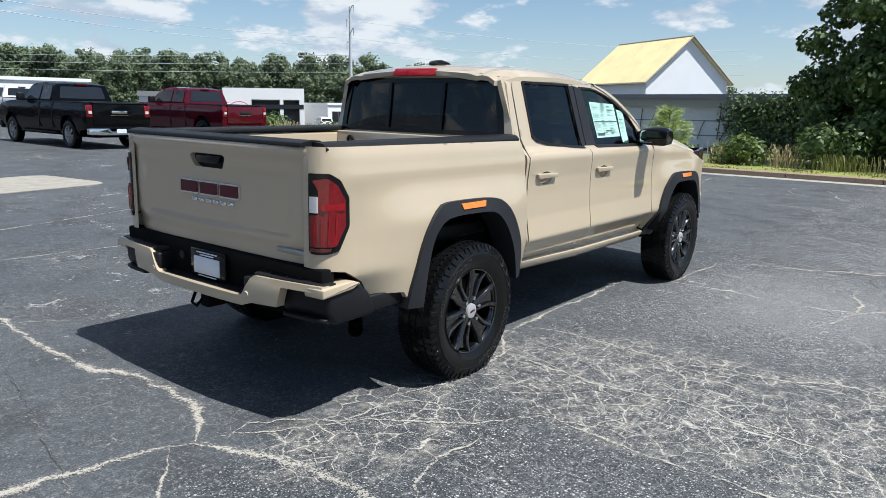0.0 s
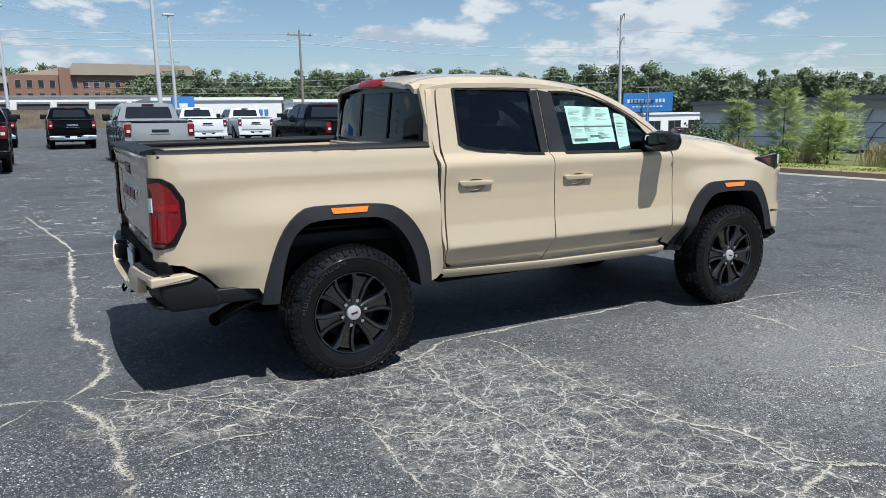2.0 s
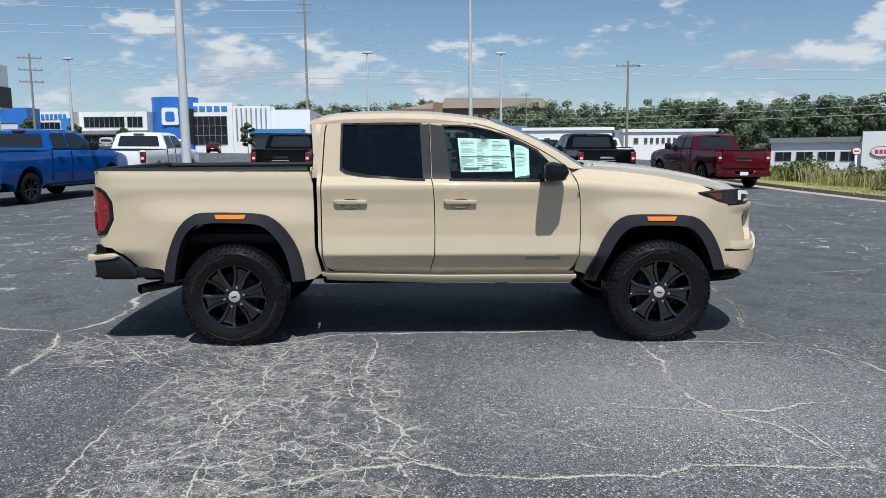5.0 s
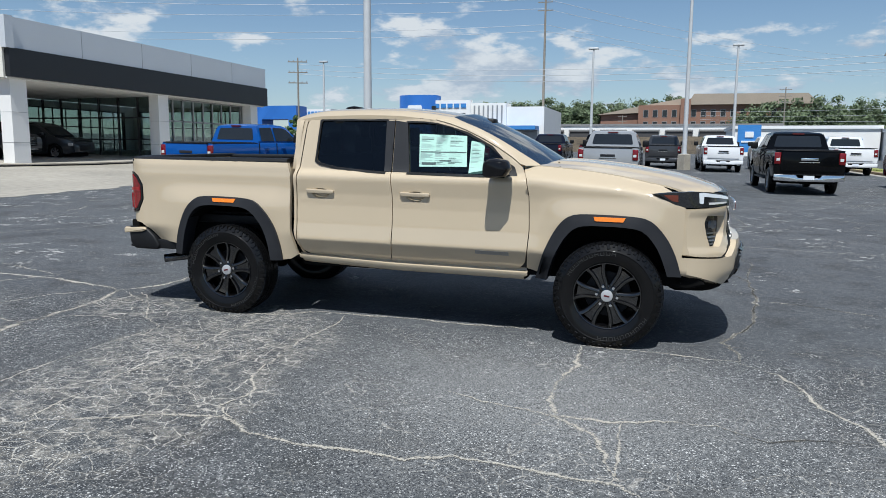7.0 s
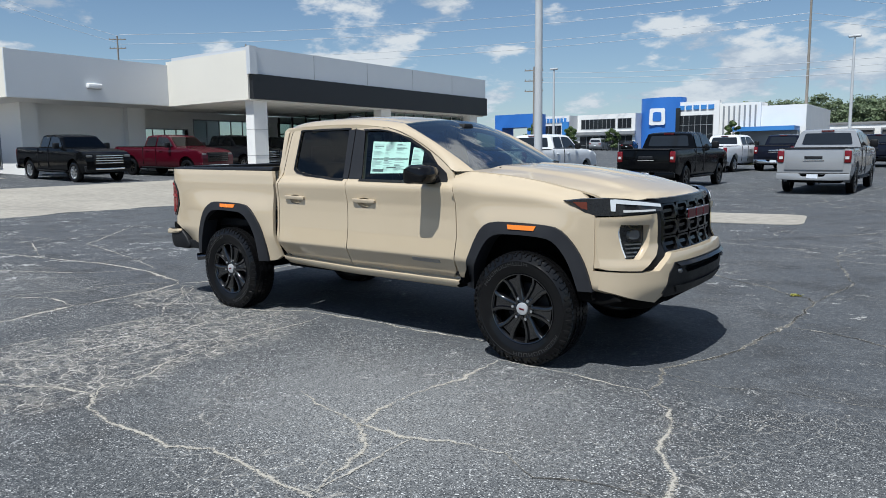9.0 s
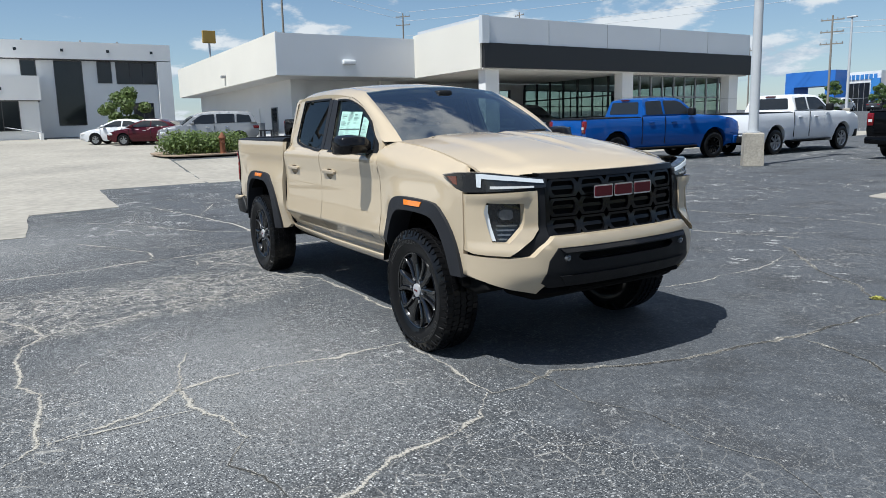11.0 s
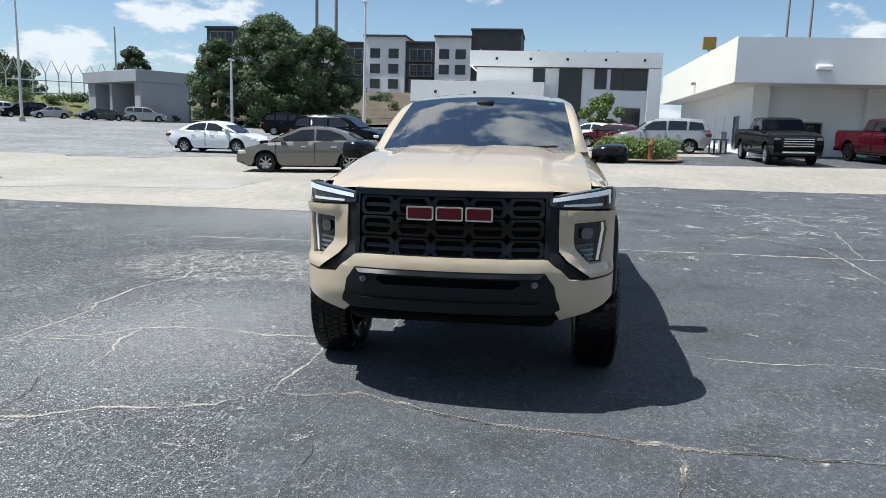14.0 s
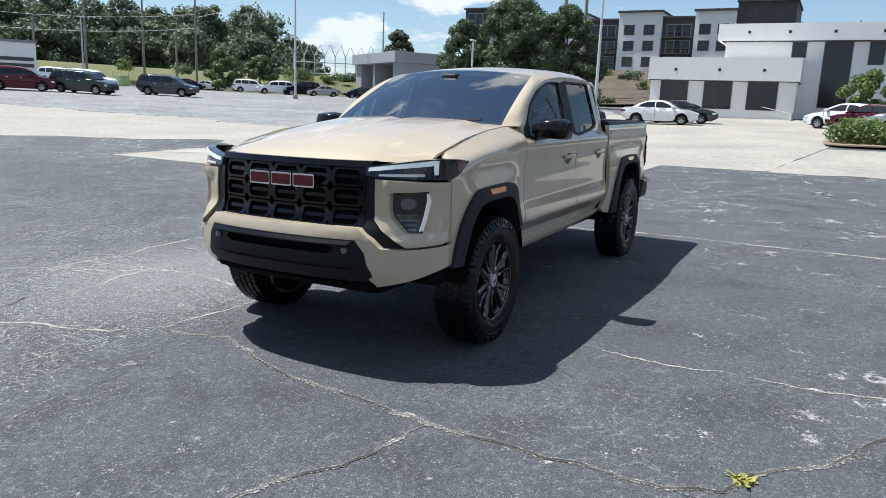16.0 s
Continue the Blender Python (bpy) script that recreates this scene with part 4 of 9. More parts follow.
for s in (-1, 1):
    part("bumper_pad", prism([(-2.814, .45), (-2.70, .40), (-2.68, .895), (-2.760, .895), (-2.780, .80), (-2.800, .65)], lambda u, v, k: Vector((u, s * v, .700 + 0.026 * k)), bevel=0.005), BLACK_TRIM, rbump, "black ribbed step pad")
    for i in range(7):
        part("pad_rib", box(-2.795 + .07 * ((.47 + i * .06) / .9) ** 2.2, -2.715, min(s * (.47 + i * .06), s * (.485 + i * .06)), max(s * (.47 + i * .06), s * (.485 + i * .06)), .724, .731), BLACK_TRIM, rbump)
    part("corner_step", box(-2.83, -2.70, min(s * .385, s * .45), max(s * .385, s * .45), .602, .70, 0.01), BLACK_TRIM, rbump, "black foot hole in the bumper")
    part("parking_sensor", lathe([(0.0, 0.0), (0.004, 0.014), (0.0, 0.018), (-0.01, 0.018)], 14), SAND, rbump).matrix_basis = Matrix.Translation((-2.842, s * .42, .615)) @ Matrix.Rotation(radians(90), 4, "Z")
part("bumper_back", box(-2.74, -2.66, -.86, .86, .60, .79, 0.01), UNDER, rbump)
plate = part("plate_holder", box(-2.775, -2.755, -.155, .155, .612, .765, 0.006), GLOSS_BLACK, truck, "black number plate holder")
part("number_plate", box(-2.782, -2.774, -.115, .115, .632, .725, 0.003), PLATE_WHITE, plate, "blank pale plate insert")
for i, (y0, y1, z) in enumerate(((-.09, .09, .748), (-.06, .06, .735), (-.08, .08, .621))):
    part("plate_print", box(-2.7785, -2.774, y0, y1, z - .003, z + .003), PLATE_WHITE, plate)
part("plate_lamp", lathe([(0, 0), (0.006, 0.02), (0, 0.024)], 14), GREY_TRIM, truck).matrix_basis = Matrix.Translation((-2.752, .27, .70)) @ Matrix.Rotation(radians(90), 4, "Z")
part("hitch", box(-2.80, -2.30, -.035, .035, .46, .53, 0.006), UNDER, truck)
part("tow_loop", tube([(-2.80, .08, .53), (-2.83, .07, .48), (-2.83, .03, .465), (-2.80, .02, .50)], 0.009, 6), UNDER, truck)
part("exhaust", tube([(-1.9, -.45, .45), (-2.2, -.55, .44), (-2.36, -.70, .43), (-2.45, -.79, .42)], 0.038, 14, cap=False), surface("dark_steel", (0.16, 0.16, 0.17), 0.25, 0.9, 0.1, 10, 80), truck, "dark steel exhaust tailpipe")
part("exhaust_inner", tube([(-1.9, -.45, .45), (-2.2, -.55, .44), (-2.33, -.67, .432), (-2.37, -.71, .429)], 0.034, 12), UNDER, truck)
part("bed_floor", box(-2.70, -1.10, -.74, .74, .78, .86, 0.01), BLACK_TRIM, truck, "black bed floor")
for i in range(9):
    part("bed_rib", box(-2.66, -1.14, -.60 + i * .15 - .025, -.60 + i * .15 + .025, .86, .872), BLACK_TRIM, truck)
part("bed_bulkhead", prism(rounded([(-.72, .80), (.72, .80), (.72, 1.355), (-.72, 1.355)], 0.03), lambda u, v, k: Vector((-1.155 + 0.05 * k, u, v)), bevel=0.008), SAND, truck)
for y in (-.56, .56):
    part("bed_cleat", lathe([(-0.01, 0.032), (0.012, 0.030), (0.012, 0.014), (0, 0.012)], 16), BLACK_TRIM, truck).matrix_basis = Matrix.Translation((-1.158, y, 1.295)) @ Matrix.Rotation(radians(90), 4, "Z")

# ---- cab back and inside ----
back_map = lambda y, z: Vector((-1.105 + 0.045 * (z - 1.33) / 0.4 + 0.03 * (abs(y) / 0.75) ** 4, y, z))
rw = [(-.715, 1.385), (.715, 1.385), (.665, 1.690), (.63, 1.715), (-.63, 1.715), (-.665, 1.690)]
cab_back = part("cab_back", sheet([(-.80, 1.30), (.80, 1.30), (.795, 1.38), (.715, 1.70), (.67, 1.745), (.40, 1.785), (-.40, 1.785), (-.67, 1.745), (-.715, 1.70), (-.795, 1.38)], back_map, holes=[rounded(rw, 0.03)], step=0.05, back=(0.04, 0, 0)), SAND, truck)
part("rear_glass", sheet(rounded(rw, 0.03), lambda y, z: back_map(y, z) + Vector((0.004, 0, 0)), step=0.08), TINT_DARK, cab_back, "dark tinted rear window")
part("rear_glass_border", sheet(rounded([(-.74, 1.365), (.74, 1.365), (.688, 1.705), (.645, 1.735), (-.645, 1.735), (-.688, 1.705)], 0.03), lambda y, z: back_map(y, z) + Vector((-0.004, 0, 0)), holes=[rounded([(y * .965, 1.55 + (z - 1.55) * .93) for y, z in rw], 0.03)], step=0.06, back=(0.006, 0, 0)), GLOSS_BLACK, cab_back)
for y in (-.24, .24):
    part("slider_frame", prism([(y - .012, 1.392), (y + .012, 1.392), (y + .012, 1.708), (y - .012, 1.708)], lambda u, v, k: back_map(u, v) + Vector((-0.003 - 0.006 * k, 0, 0))), GLOSS_BLACK, cab_back)
chm = part("high_brake_light", prism(rounded([(-.185, 1.750), (.185, 1.750), (.18, 1.800), (-.18, 1.800)], 0.012), lambda u, v, k: Vector((-1.095 + 0.03 * (v - 1.75) / .05 - 0.030 * k, u, v)), bevel=0.005), LENS_GLOW, truck, "red high brake light")
for y in (-.125, .125):
    part("cargo_lamp", prism([(y - .05, 1.758), (y + .05, 1.758), (y + .05, 1.782), (y - .05, 1.782)], lambda u, v, k: Vector((-1.090 + 0.03 * (v - 1.75) / .05 - 0.012 * k, u, v))), CLEAR_LENS, chm)
part("brake_strip", prism([(-.07, 1.758), (.07, 1.758), (.07, 1.785), (-.07, 1.785)], lambda u, v, k: Vector((-1.090 + 0.03 * (v - 1.75) / .05 - 0.012 * k, u, v))), RED_LENS, chm)

part("cab_floor", box(-1.06, 1.15, -.78, .78, .50, .58, 0.02), UNDER, truck)
part("firewall", box(1.02, 1.12, -.80, .80, .50, 1.33), UNDER, truck)
part("dashboard", prism(rounded([(.72, .95), (.70, 1.22), (.80, 1.33), (1.10, 1.365), (1.18, 1.36), (1.10, .95)], 0.05), lambda u, v, k: Vector((u, -.70 + 1.40 * k, v))), SEAT, truck, "black dashboard")
part("cab_bulkhead", box(-1.04, -1.00, -.76, .76, .55, 1.36), UNDER, truck)
for s in (-1, 1):
    part("inner_panel", box(-1.0, 1.05, min(s * .765, s * .815), max(s * .765, s * .815), .56, 1.24, 0.02), SEAT, truck)
    seat = part("front_seat", box(-.20, .36, s * .38 - .25, s * .38 + .25, .74, .92, 0.06), SEAT, truck, "black cloth front seat")
    part("seat_back", prism(rounded([(-.30, .85), (-.42, 1.40), (-.34, 1.48), (-.24, 1.45), (-.12, .88)], 0.05), lambda u, v, k: Vector((u, s * .38 - .24 + .48 * k, v)), bevel=0.04), SEAT, seat)
    part("headrest", prism(rounded([(-.43, 1.50), (-.44, 1.67), (-.34, 1.68), (-.31, 1.50)], 0.03), lambda u, v, k: Vector((u, s * .38 - .13 + .26 * k, v)), bevel=0.03), SEAT, seat)
    part("rear_headrest", box(-.96, -.86, s * .38 - .12, s * .38 + .12, 1.42, 1.58, 0.03), SEAT, truck)
part("rear_seat", prism(rounded([(-.35, .72), (-.35, .90), (-.80, .90), (-.90, 1.42), (-.98, 1.42), (-.98, .72)], 0.04), lambda u, v, k: Vector((u, -.66 + 1.32 * k, v)), bevel=0.04), SEAT, truck, "black cloth rear bench")
wheel_pts = [(math.cos(a) * .185, math.sin(a) * .185, 0) for a in np.linspace(0, 2 * math.pi, 25)]
sw = part("steering_wheel", tube(wheel_pts, 0.016, 8, cap=False), BLACK_TRIM, truck)
sw.matrix_basis = Matrix.Translation((.60, .38, 1.20)) @ Matrix.Rotation(radians(65), 4, "Y")
part("wheel_hub", box(-.12, .12, -.05, .05, -.02, .02, 0.015), BLACK_TRIM, sw)
part("rear_view_mirror", box(.50, .53, -.12, .12, 1.62, 1.69, 0.012), BLACK_TRIM, truck)
part("camera_box", box(.44, .56, -.07, .07, 1.70, 1.76, 0.02), BLACK_TRIM, truck)

# price sticker on the front right window
st = lambda d: (lambda x, z: Vector((x, -(p_door(z) - 0.002 + d), z)))
sticker = part("window_sticker", sheet([(.10, 1.345), (.505, 1.352), (.485, 1.600), (.075, 1.612)], st(0), step=0.08), PAPER, truck, "pale green printed price sticker")
side_sheet = part("window_label", sheet([(.525, 1.298), (.640, 1.300), (.640, 1.545), (.525, 1.560)], st(0), step=0.08), PAPER, truck, "narrow pale green label")
rnd = random.Random(4)
for sheet_ob, x0, x1, z0, z1, n in ((sticker, .10, .475, 1.365, 1.595, 30), (side_sheet, .535, .63, 1.31, 1.54, 22)):
    for i in range(n):
        z = z1 - (z1 - z0) * (i + .5) / n
        for c0, c1 in ((0.0, .30), (.34, .62), (.66, 1.0)) if sheet_ob is sticker else ((0.0, 1.0),):
            if rnd.random() < .2:
                continue
            xa = x0 + (x1 - x0) * c0
            xb = xa + (x1 - x0) * (c1 - c0) * rnd.uniform(.35, 1.0)
            part("print_line", sheet([(xa, z - .0016), (xb, z - .0016), (xb, z + .0016), (xa, z + .0016)], st(0.0015), step=0.2), INK if rnd.random() < .12 else INK_PALE, sheet_ob)
part("print_band", sheet([(.10, 1.462), (.49, 1.462), (.49, 1.470), (.10, 1.470)], st(0.002), step=0.2), INK, sticker)
part("print_block", sheet([(.12, 1.362), (.24, 1.362), (.24, 1.382), (.12, 1.382)], st(0.002), step=0.2), INK, sticker)
part("print_block", sheet([(.27, 1.392), (.37, 1.392), (.37, 1.402), (.27, 1.402)], st(0.002), step=0.2), INK, sticker)
part("print_block", sheet([(.53, 1.303), (.63, 1.303), (.63, 1.322), (.53, 1.322)], st(0.002), step=0.2), INK, side_sheet)

# ---- wheels and underside ----
bm = lathe([(.085, .232), (.105, .243), (.122, .275), (.131, .31), (.1315, .325), (.1345, .329), (.1345, .333), (.130, .337), (.122, .358), (.108, .378), (.085, .388), (.0, .390), (-.085, .388), (-.110, .380), (-.124, .362), (-.131, .32), (-.122, .275), (-.10, .235)], 72)
for row, (o, w) in enumerate(((-.094, .036), (-.047, .038), (0, .036), (.047, .038), (.094, .036))):
    for k in range(64):
        a = 2 * math.pi * (k + 0.5 * (row % 2)) / 64
        m = Matrix.Rotation(a, 4, "Y") @ Matrix.Translation((0, o, .3905 - (.005 if abs(o) > .09 else 0))) @ Matrix.Rotation(radians(18 if row % 2 else -14), 4, "Z")
        got = bmesh.ops.create_cube(bm, size=1.0)["verts"]
        for v in got:
            v.co = m @ Vector((v.co.x * .0325, v.co.y * w * .96, v.co.z * .010))
for k in range(60):
    for sgn in (1, -1):
        a = 2 * math.pi * (k + .25) / 60
        long_ = k % 2
        m = Matrix.Rotation(a, 4, "Y") @ Matrix.Translation((0, sgn * (.121 if long_ else .117), .366 if long_ else .374)) @ Matrix.Rotation(radians(-sgn * 66), 4, "X") @ Matrix.Rotation(radians(14 if long_ else -10), 4, "Z")
        got = bmesh.ops.create_cube(bm, size=1.0)["verts"]
        for v in got:
            top_ = .78 if v.co.z > 0 else 1.0
            v.co = m @ Vector((v.co.x * (.024 if long_ else .018) * top_, v.co.y * (.046 if long_ else .026) * top_, v.co.z * .007))
wheel = thing("wheel", "", "")
wheel.parent = truck
part("tyre", sharp(bm, 30), RUBBER, wheel, "black all-terrain tyre")
# outlined pale marks moulded on the sidewall, in two arcs
for k0 in (0, 24):
    bm = bmesh.new()
    for k in range(k0, k0 + 10):
        m = Matrix.Rotation(2 * math.pi * k / 48, 4, "Y") @ Matrix.Translation((0, .1315, .316))
        for ux, uz, wx, wz in ((-.0125, 0, .004, .027), (.0125, 0, .004, .027), (0, .0125, .024, .004), (0, -.0125 if k % 3 else 0, .024, .004)):
            for v in bmesh.ops.create_cube(bm, size=1.0)["verts"]:
                v.co = m @ Vector((v.co.x * wx + ux, v.co.y * .003, v.co.z * wz + uz))
    part("sidewall_lettering", bm, SIDEWALL_PALE, wheel, "faint pale outlined bars on the sidewall")
rim = part("rim", lathe([(.108, .236), (.112, .243), (.104, .246), (.094, .236), (.06, .224), (-.10, .222), (-.10, .236)], 64), WHEEL_BLACK, wheel, "gloss black six-spoke rim")
bm = bmesh.new()
for k in range(6):
    mid_ = []
    for sgn in (-1, 1):
        rg = []
        for r, off_, o, w in ((.050, .021, .099, .013), (.090, .025, .097, .0140), (.130, .029, .097, .0155), (.165, .034, .099, .0160), (.195, .042, .102, .0165), (.218, .052, .105, .0170), (.238, .065, .107, .0170)):
            a = radians(k * 60) + sgn * math.asin(off_ / r)
            t, n = Vector((math.cos(a), 0, math.sin(a))), Vector((-math.sin(a), 0, math.cos(a))) * sgn
            rg.append([bm.verts.new(t * r + n * du + Vector((0, o + dv, 0))) for du, dv in ((-w, -.012), (-w * .55, 0), (w * .35, 0), (w, -.010), (w * 1.2, -.040), (-w, -.040))])
            mid_.append((sgn, r, t * r - n * w + Vector((0, o - .017, 0))))
        for a_, b_ in zip(rg, rg[1:]):
            for i in range(6):
                bm.faces.new((a_[i], a_[(i + 1) % 6], b_[(i + 1) % 6], b_[i]))
        bm.faces.new(rg[0]); bm.faces.new(rg[-1])
    lo_, hi_ = [bm.verts.new(p) for g, r, p in mid_ if g < 0], [bm.verts.new(p) for g, r, p in mid_ if g > 0]
    for i in range(len(lo_) - 2):
        bm.faces.new((lo_[i], lo_[i + 1], hi_[i + 1], hi_[i]))
bmesh.ops.recalc_face_normals(bm, faces=bm.faces)
part("spokes", sharp(bm, 70), WHEEL_BLACK, wheel, "gloss black split spokes")
part("hub", lathe([(.06, .0), (.092, .0), (.093, .074), (.086, .082), (.05, .086)], 32), WHEEL_BLACK, wheel)
part("hub_cap", lathe([(.092, .043), (.106, .042), (.109, .034), (.1105, .0)], 28), SATIN_SILVER, wheel, "silver centre cap with a small red mark")
for k in range(6):
    a = radians(k * 60)
    part("wheel_nut", tube([(math.cos(a) * .074, .080, math.sin(a) * .074), (math.cos(a) * .074, .108, math.sin(a) * .074)], [.013, .0105], 8), CHROME, wheel, "bright wheel nut")
part("cap_mark", box(-.020, .020, .1106, .1122, -.006, .006, .001), RED_PLATE, wheel, "small red bar on the centre cap")
part("brake_disc", lathe([(.0, .07), (.012, .07), (.012, .165), (.0, .168)], 40), GREY_TRIM, wheel, "steel brake disc")
part("wheel_back", lathe([(-.02, .0), (-.02, .225)], 32), UNDER, wheel)
TRACK = 0.852
wheel.matrix_basis = Matrix.Translation((AXLE_R, -TRACK, HUB_R)) @ Matrix.Rotation(radians(180), 4, "Z") @ Matrix.Diagonal((WHEEL_SIZE, 1, WHEEL_SIZE, 1)) @ Matrix.Rotation(radians(13), 4, "Y")
for xa, s, turn in ((AXLE_R, 1, 40), (AXLE_F, -1, -7), (AXLE_F, 1, 22)):
    w = copy_thing(wheel, Matrix.Translation((xa, s * TRACK, HUB_R if xa < 0 else HUB_Z)) @ Matrix.Rotation(radians(180 if s < 0 else 0), 4, "Z") @ Matrix.Diagonal((WHEEL_SIZE, 1, WHEEL_SIZE, 1)) @ Matrix.Rotation(radians(turn), 4, "Y"))

part("chassis", box(-2.55, 2.35, -.46, .46, .43, .62, 0.03), UNDER, truck, "black underbody frame")
part("rear_axle", tube([(AXLE_R, y_, HUB_R) for y_ in (-.75, -.12, 0, .12, .75)], [.05, .06, .13, .06, .05], 12), UNDER, truck)
part("front_axle", tube([(AXLE_F, -.72, HUB_Z), (AXLE_F, .72, HUB_Z)], .05, 10), UNDER, truck)
part("engine_bay", box(1.1, 2.40, -.60, .60, .55, 1.10), UNDER, truck)
part("bed_underside", box(-2.62, -1.08, -.72, .72, .62, .80), UNDER, truck)
part("spare_wheel", lathe([(-.10, .2), (-.10, .36), (.10, .36), (.10, .2)], 28, axis="z"), UNDER, truck).matrix_basis = Matrix.Translation((-2.20, 0, .58))


# ---- asphalt, concrete, grass ----
def asphalt_material(name):
    m, nt, bsdf = nodes_of(name)
    N, L = nt.nodes, nt.links
    geo = N.new("ShaderNodeNewGeometry")
    pos = geo.outputs["Position"]

    def noise_tex(scale, detail=4.0, rough=0.55, src=pos):
        n = N.new("ShaderNodeTexNoise")
        n.inputs["Scale"].default_value, n.inputs["Detail"].default_value, n.inputs["Roughness"].default_value = scale, detail, rough
        L.new(src, n.inputs["Vector"])
        return n

    def ranged(src, a, b, c, d, smooth=False):
        r = N.new("ShaderNodeMapRange")
        if smooth:
            r.interpolation_type = "SMOOTHSTEP"
        for k, v in zip(("From Min", "From Max", "To Min", "To Max"), (a, b, c, d)):
            r.inputs[k].default_value = v
        L.new(src, r.inputs["Value"])
        return r.outputs[0]

    def calc(op, a, b):
        q = N.new("ShaderNodeMath"); q.operation = op
        for i, v in enumerate((a, b)):
            if isinstance(v, (int, float)):
                q.inputs[i].default_value = v
            else:
                L.new(v, q.inputs[i])
        return q.outputs[0]

    def mixed(fac, a, b):
        q = N.new("ShaderNodeMix"); q.data_type = "RGBA"
        if isinstance(fac, (int, float)):
            q.inputs["Factor"].default_value = fac
        else:
            L.new(fac, q.inputs["Factor"])
        for k, v in (("A", a), ("B", b)):
            if isinstance(v, tuple):
                q.inputs[k].default_value = (*v, 1)
            else:
                L.new(v, q.inputs[k])
        return q.outputs["Result"]

    big, mid, fine, grit = noise_tex(0.16, 5), noise_tex(0.9, 6, 0.62), noise_tex(26, 5, 0.7), noise_tex(85, 3, 0.75)
    clump = noise_tex(7.0, 5, 0.65)

    def stones(scale):
        v = N.new("ShaderNodeTexVoronoi"); v.inputs["Scale"].default_value = scale
        L.new(pos, v.inputs["Vector"])
        return v
    stone, pebble = stones(105), stones(50)
    base = mixed(ranged(big.outputs["Fac"], 0.36, 0.64, 0, 1, True), (0.048, 0.053, 0.058), (0.080, 0.085, 0.089))
    base = mixed(ranged(mid.outputs["Fac"], 0.44, 0.70, 0, 0.45, True), base, (0.140, 0.147, 0.152))
    # a darker, sealed coat north of the long crack beside the truck
    sep = N.new("ShaderNodeSeparateXYZ")
    L.new(pos, sep.inputs[0])
    seal = ranged(calc("ADD", sep.outputs["Y"], ranged(mid.outputs["Fac"], 0.3, 0.7, -0.35, 0.35)), -1.10, -0.62, 0, 1, True)
    base = mixed(calc("MULTIPLY", seal, 0.60), base, (0.086, 0.093, 0.104))
    base = mixed(calc("MULTIPLY", ranged(grit.outputs["Fac"], 0.40, 0.52, 0.95, 0.0), ranged(seal, 0, 1, 1.0, 0.55)), base, (0.012, 0.014, 0.019))
    # darker patches where the binder has bled
    blot = noise_tex(1.7, 5, 0.62)
    base = mixed(ranged(blot.outputs["Fac"], 0.46, 0.66, 0.0, 0.60, True), base, (0.030, 0.031, 0.033))
    # exposed stone chips
    worn_top = ranged(calc("ADD", calc("MULTIPLY", mid.outputs["Fac"], 0.6), calc("MULTIPLY", clump.outputs["Fac"], 0.4)), 0.38, 0.60, 0.30, 1.0)
    worn_top = calc("MULTIPLY", worn_top, ranged(seal, 0, 1, 0.9, 0.24))
    chips = calc("MULTIPLY", ranged(stone.outputs["Distance"], 0.24, 0.40, 1, 0), ranged(stone.outputs["Color"], 0.40, 0.60, 0, 1))
    specks = calc("MULTIPLY", ranged(pebble.outputs["Distance"], 0.22, 0.36, 1, 0), ranged(pebble.outputs["Color"], 0.66, 0.76, 0, 1))
    base = mixed(calc("MULTIPLY", calc("MULTIPLY", chips, worn_top), 0.95), base, (0.60, 0.60, 0.60))
    base = mixed(calc("MULTIPLY", calc("MULTIPLY", specks, worn_top), 0.95), base, (0.70, 0.70, 0.69))
    base = mixed(calc("MULTIPLY", ranged(fine.outputs["Fac"], 0.54, 0.66, 0.0, 0.45), ranged(seal, 0, 1, 1.0, 0.5)), base, (0.25, 0.253, 0.257))
    base = mixed(ranged(fine.outputs["Fac"], 0.34, 0.46, 0.55, 0.0), base, (0.040, 0.045, 0.054))
    # scattered pale scuffs
    scuff = noise_tex(3.4, 9, 0.85)
    away = calc("MAXIMUM", ranged(sep.outputs["X"], -3.4, -5.5, 0, 0.05), ranged(sep.outputs["Y"], 1.3, 3.0, 0, 0.04))
    sc_mask = calc("MULTIPLY", ranged(calc("ADD", scuff.outputs["Fac"], away), 0.60, 0.645, 0, 1, True), ranged(noise_tex(0.35, 2).outputs["Fac"], 0.42, 0.58, 0.05, 0.95, True))
    base = mixed(calc("MULTIPLY", sc_mask, ranged(grit.outputs["Fac"], 0.36, 0.58, 0.3, 1)), base, (0.48, 0.475, 0.46))
    # web of hairline cracks: cells warped at two scales
    wob, jag = noise_tex(2.4, 3, 0.6), noise_tex(19, 3, 0.6)

    def warped(src, by, k):
        wv = N.new("ShaderNodeVectorMath"); wv.operation = "MULTIPLY_ADD"
        L.new(by.outputs["Color"], wv.inputs[0]); wv.inputs[1].default_value = (k, k, 0)
        L.new(src, wv.inputs[2])
        return wv.outputs[0]
    flat = N.new("ShaderNodeVectorMath"); flat.operation = "MULTIPLY"
    L.new(warped(warped(pos, wob, 0.13), jag, 0.026), flat.inputs[0]); flat.inputs[1].default_value = (1, 1, 0)

    def web(scale, width):
        v = N.new("ShaderNodeTexVoronoi"); v.feature = "DISTANCE_TO_EDGE"
        v.inputs["Scale"].default_value = scale
        L.new(flat.outputs[0], v.inputs["Vector"])
        return ranged(v.outputs["Distance"], width * 0.25, width, 1, 0, True)

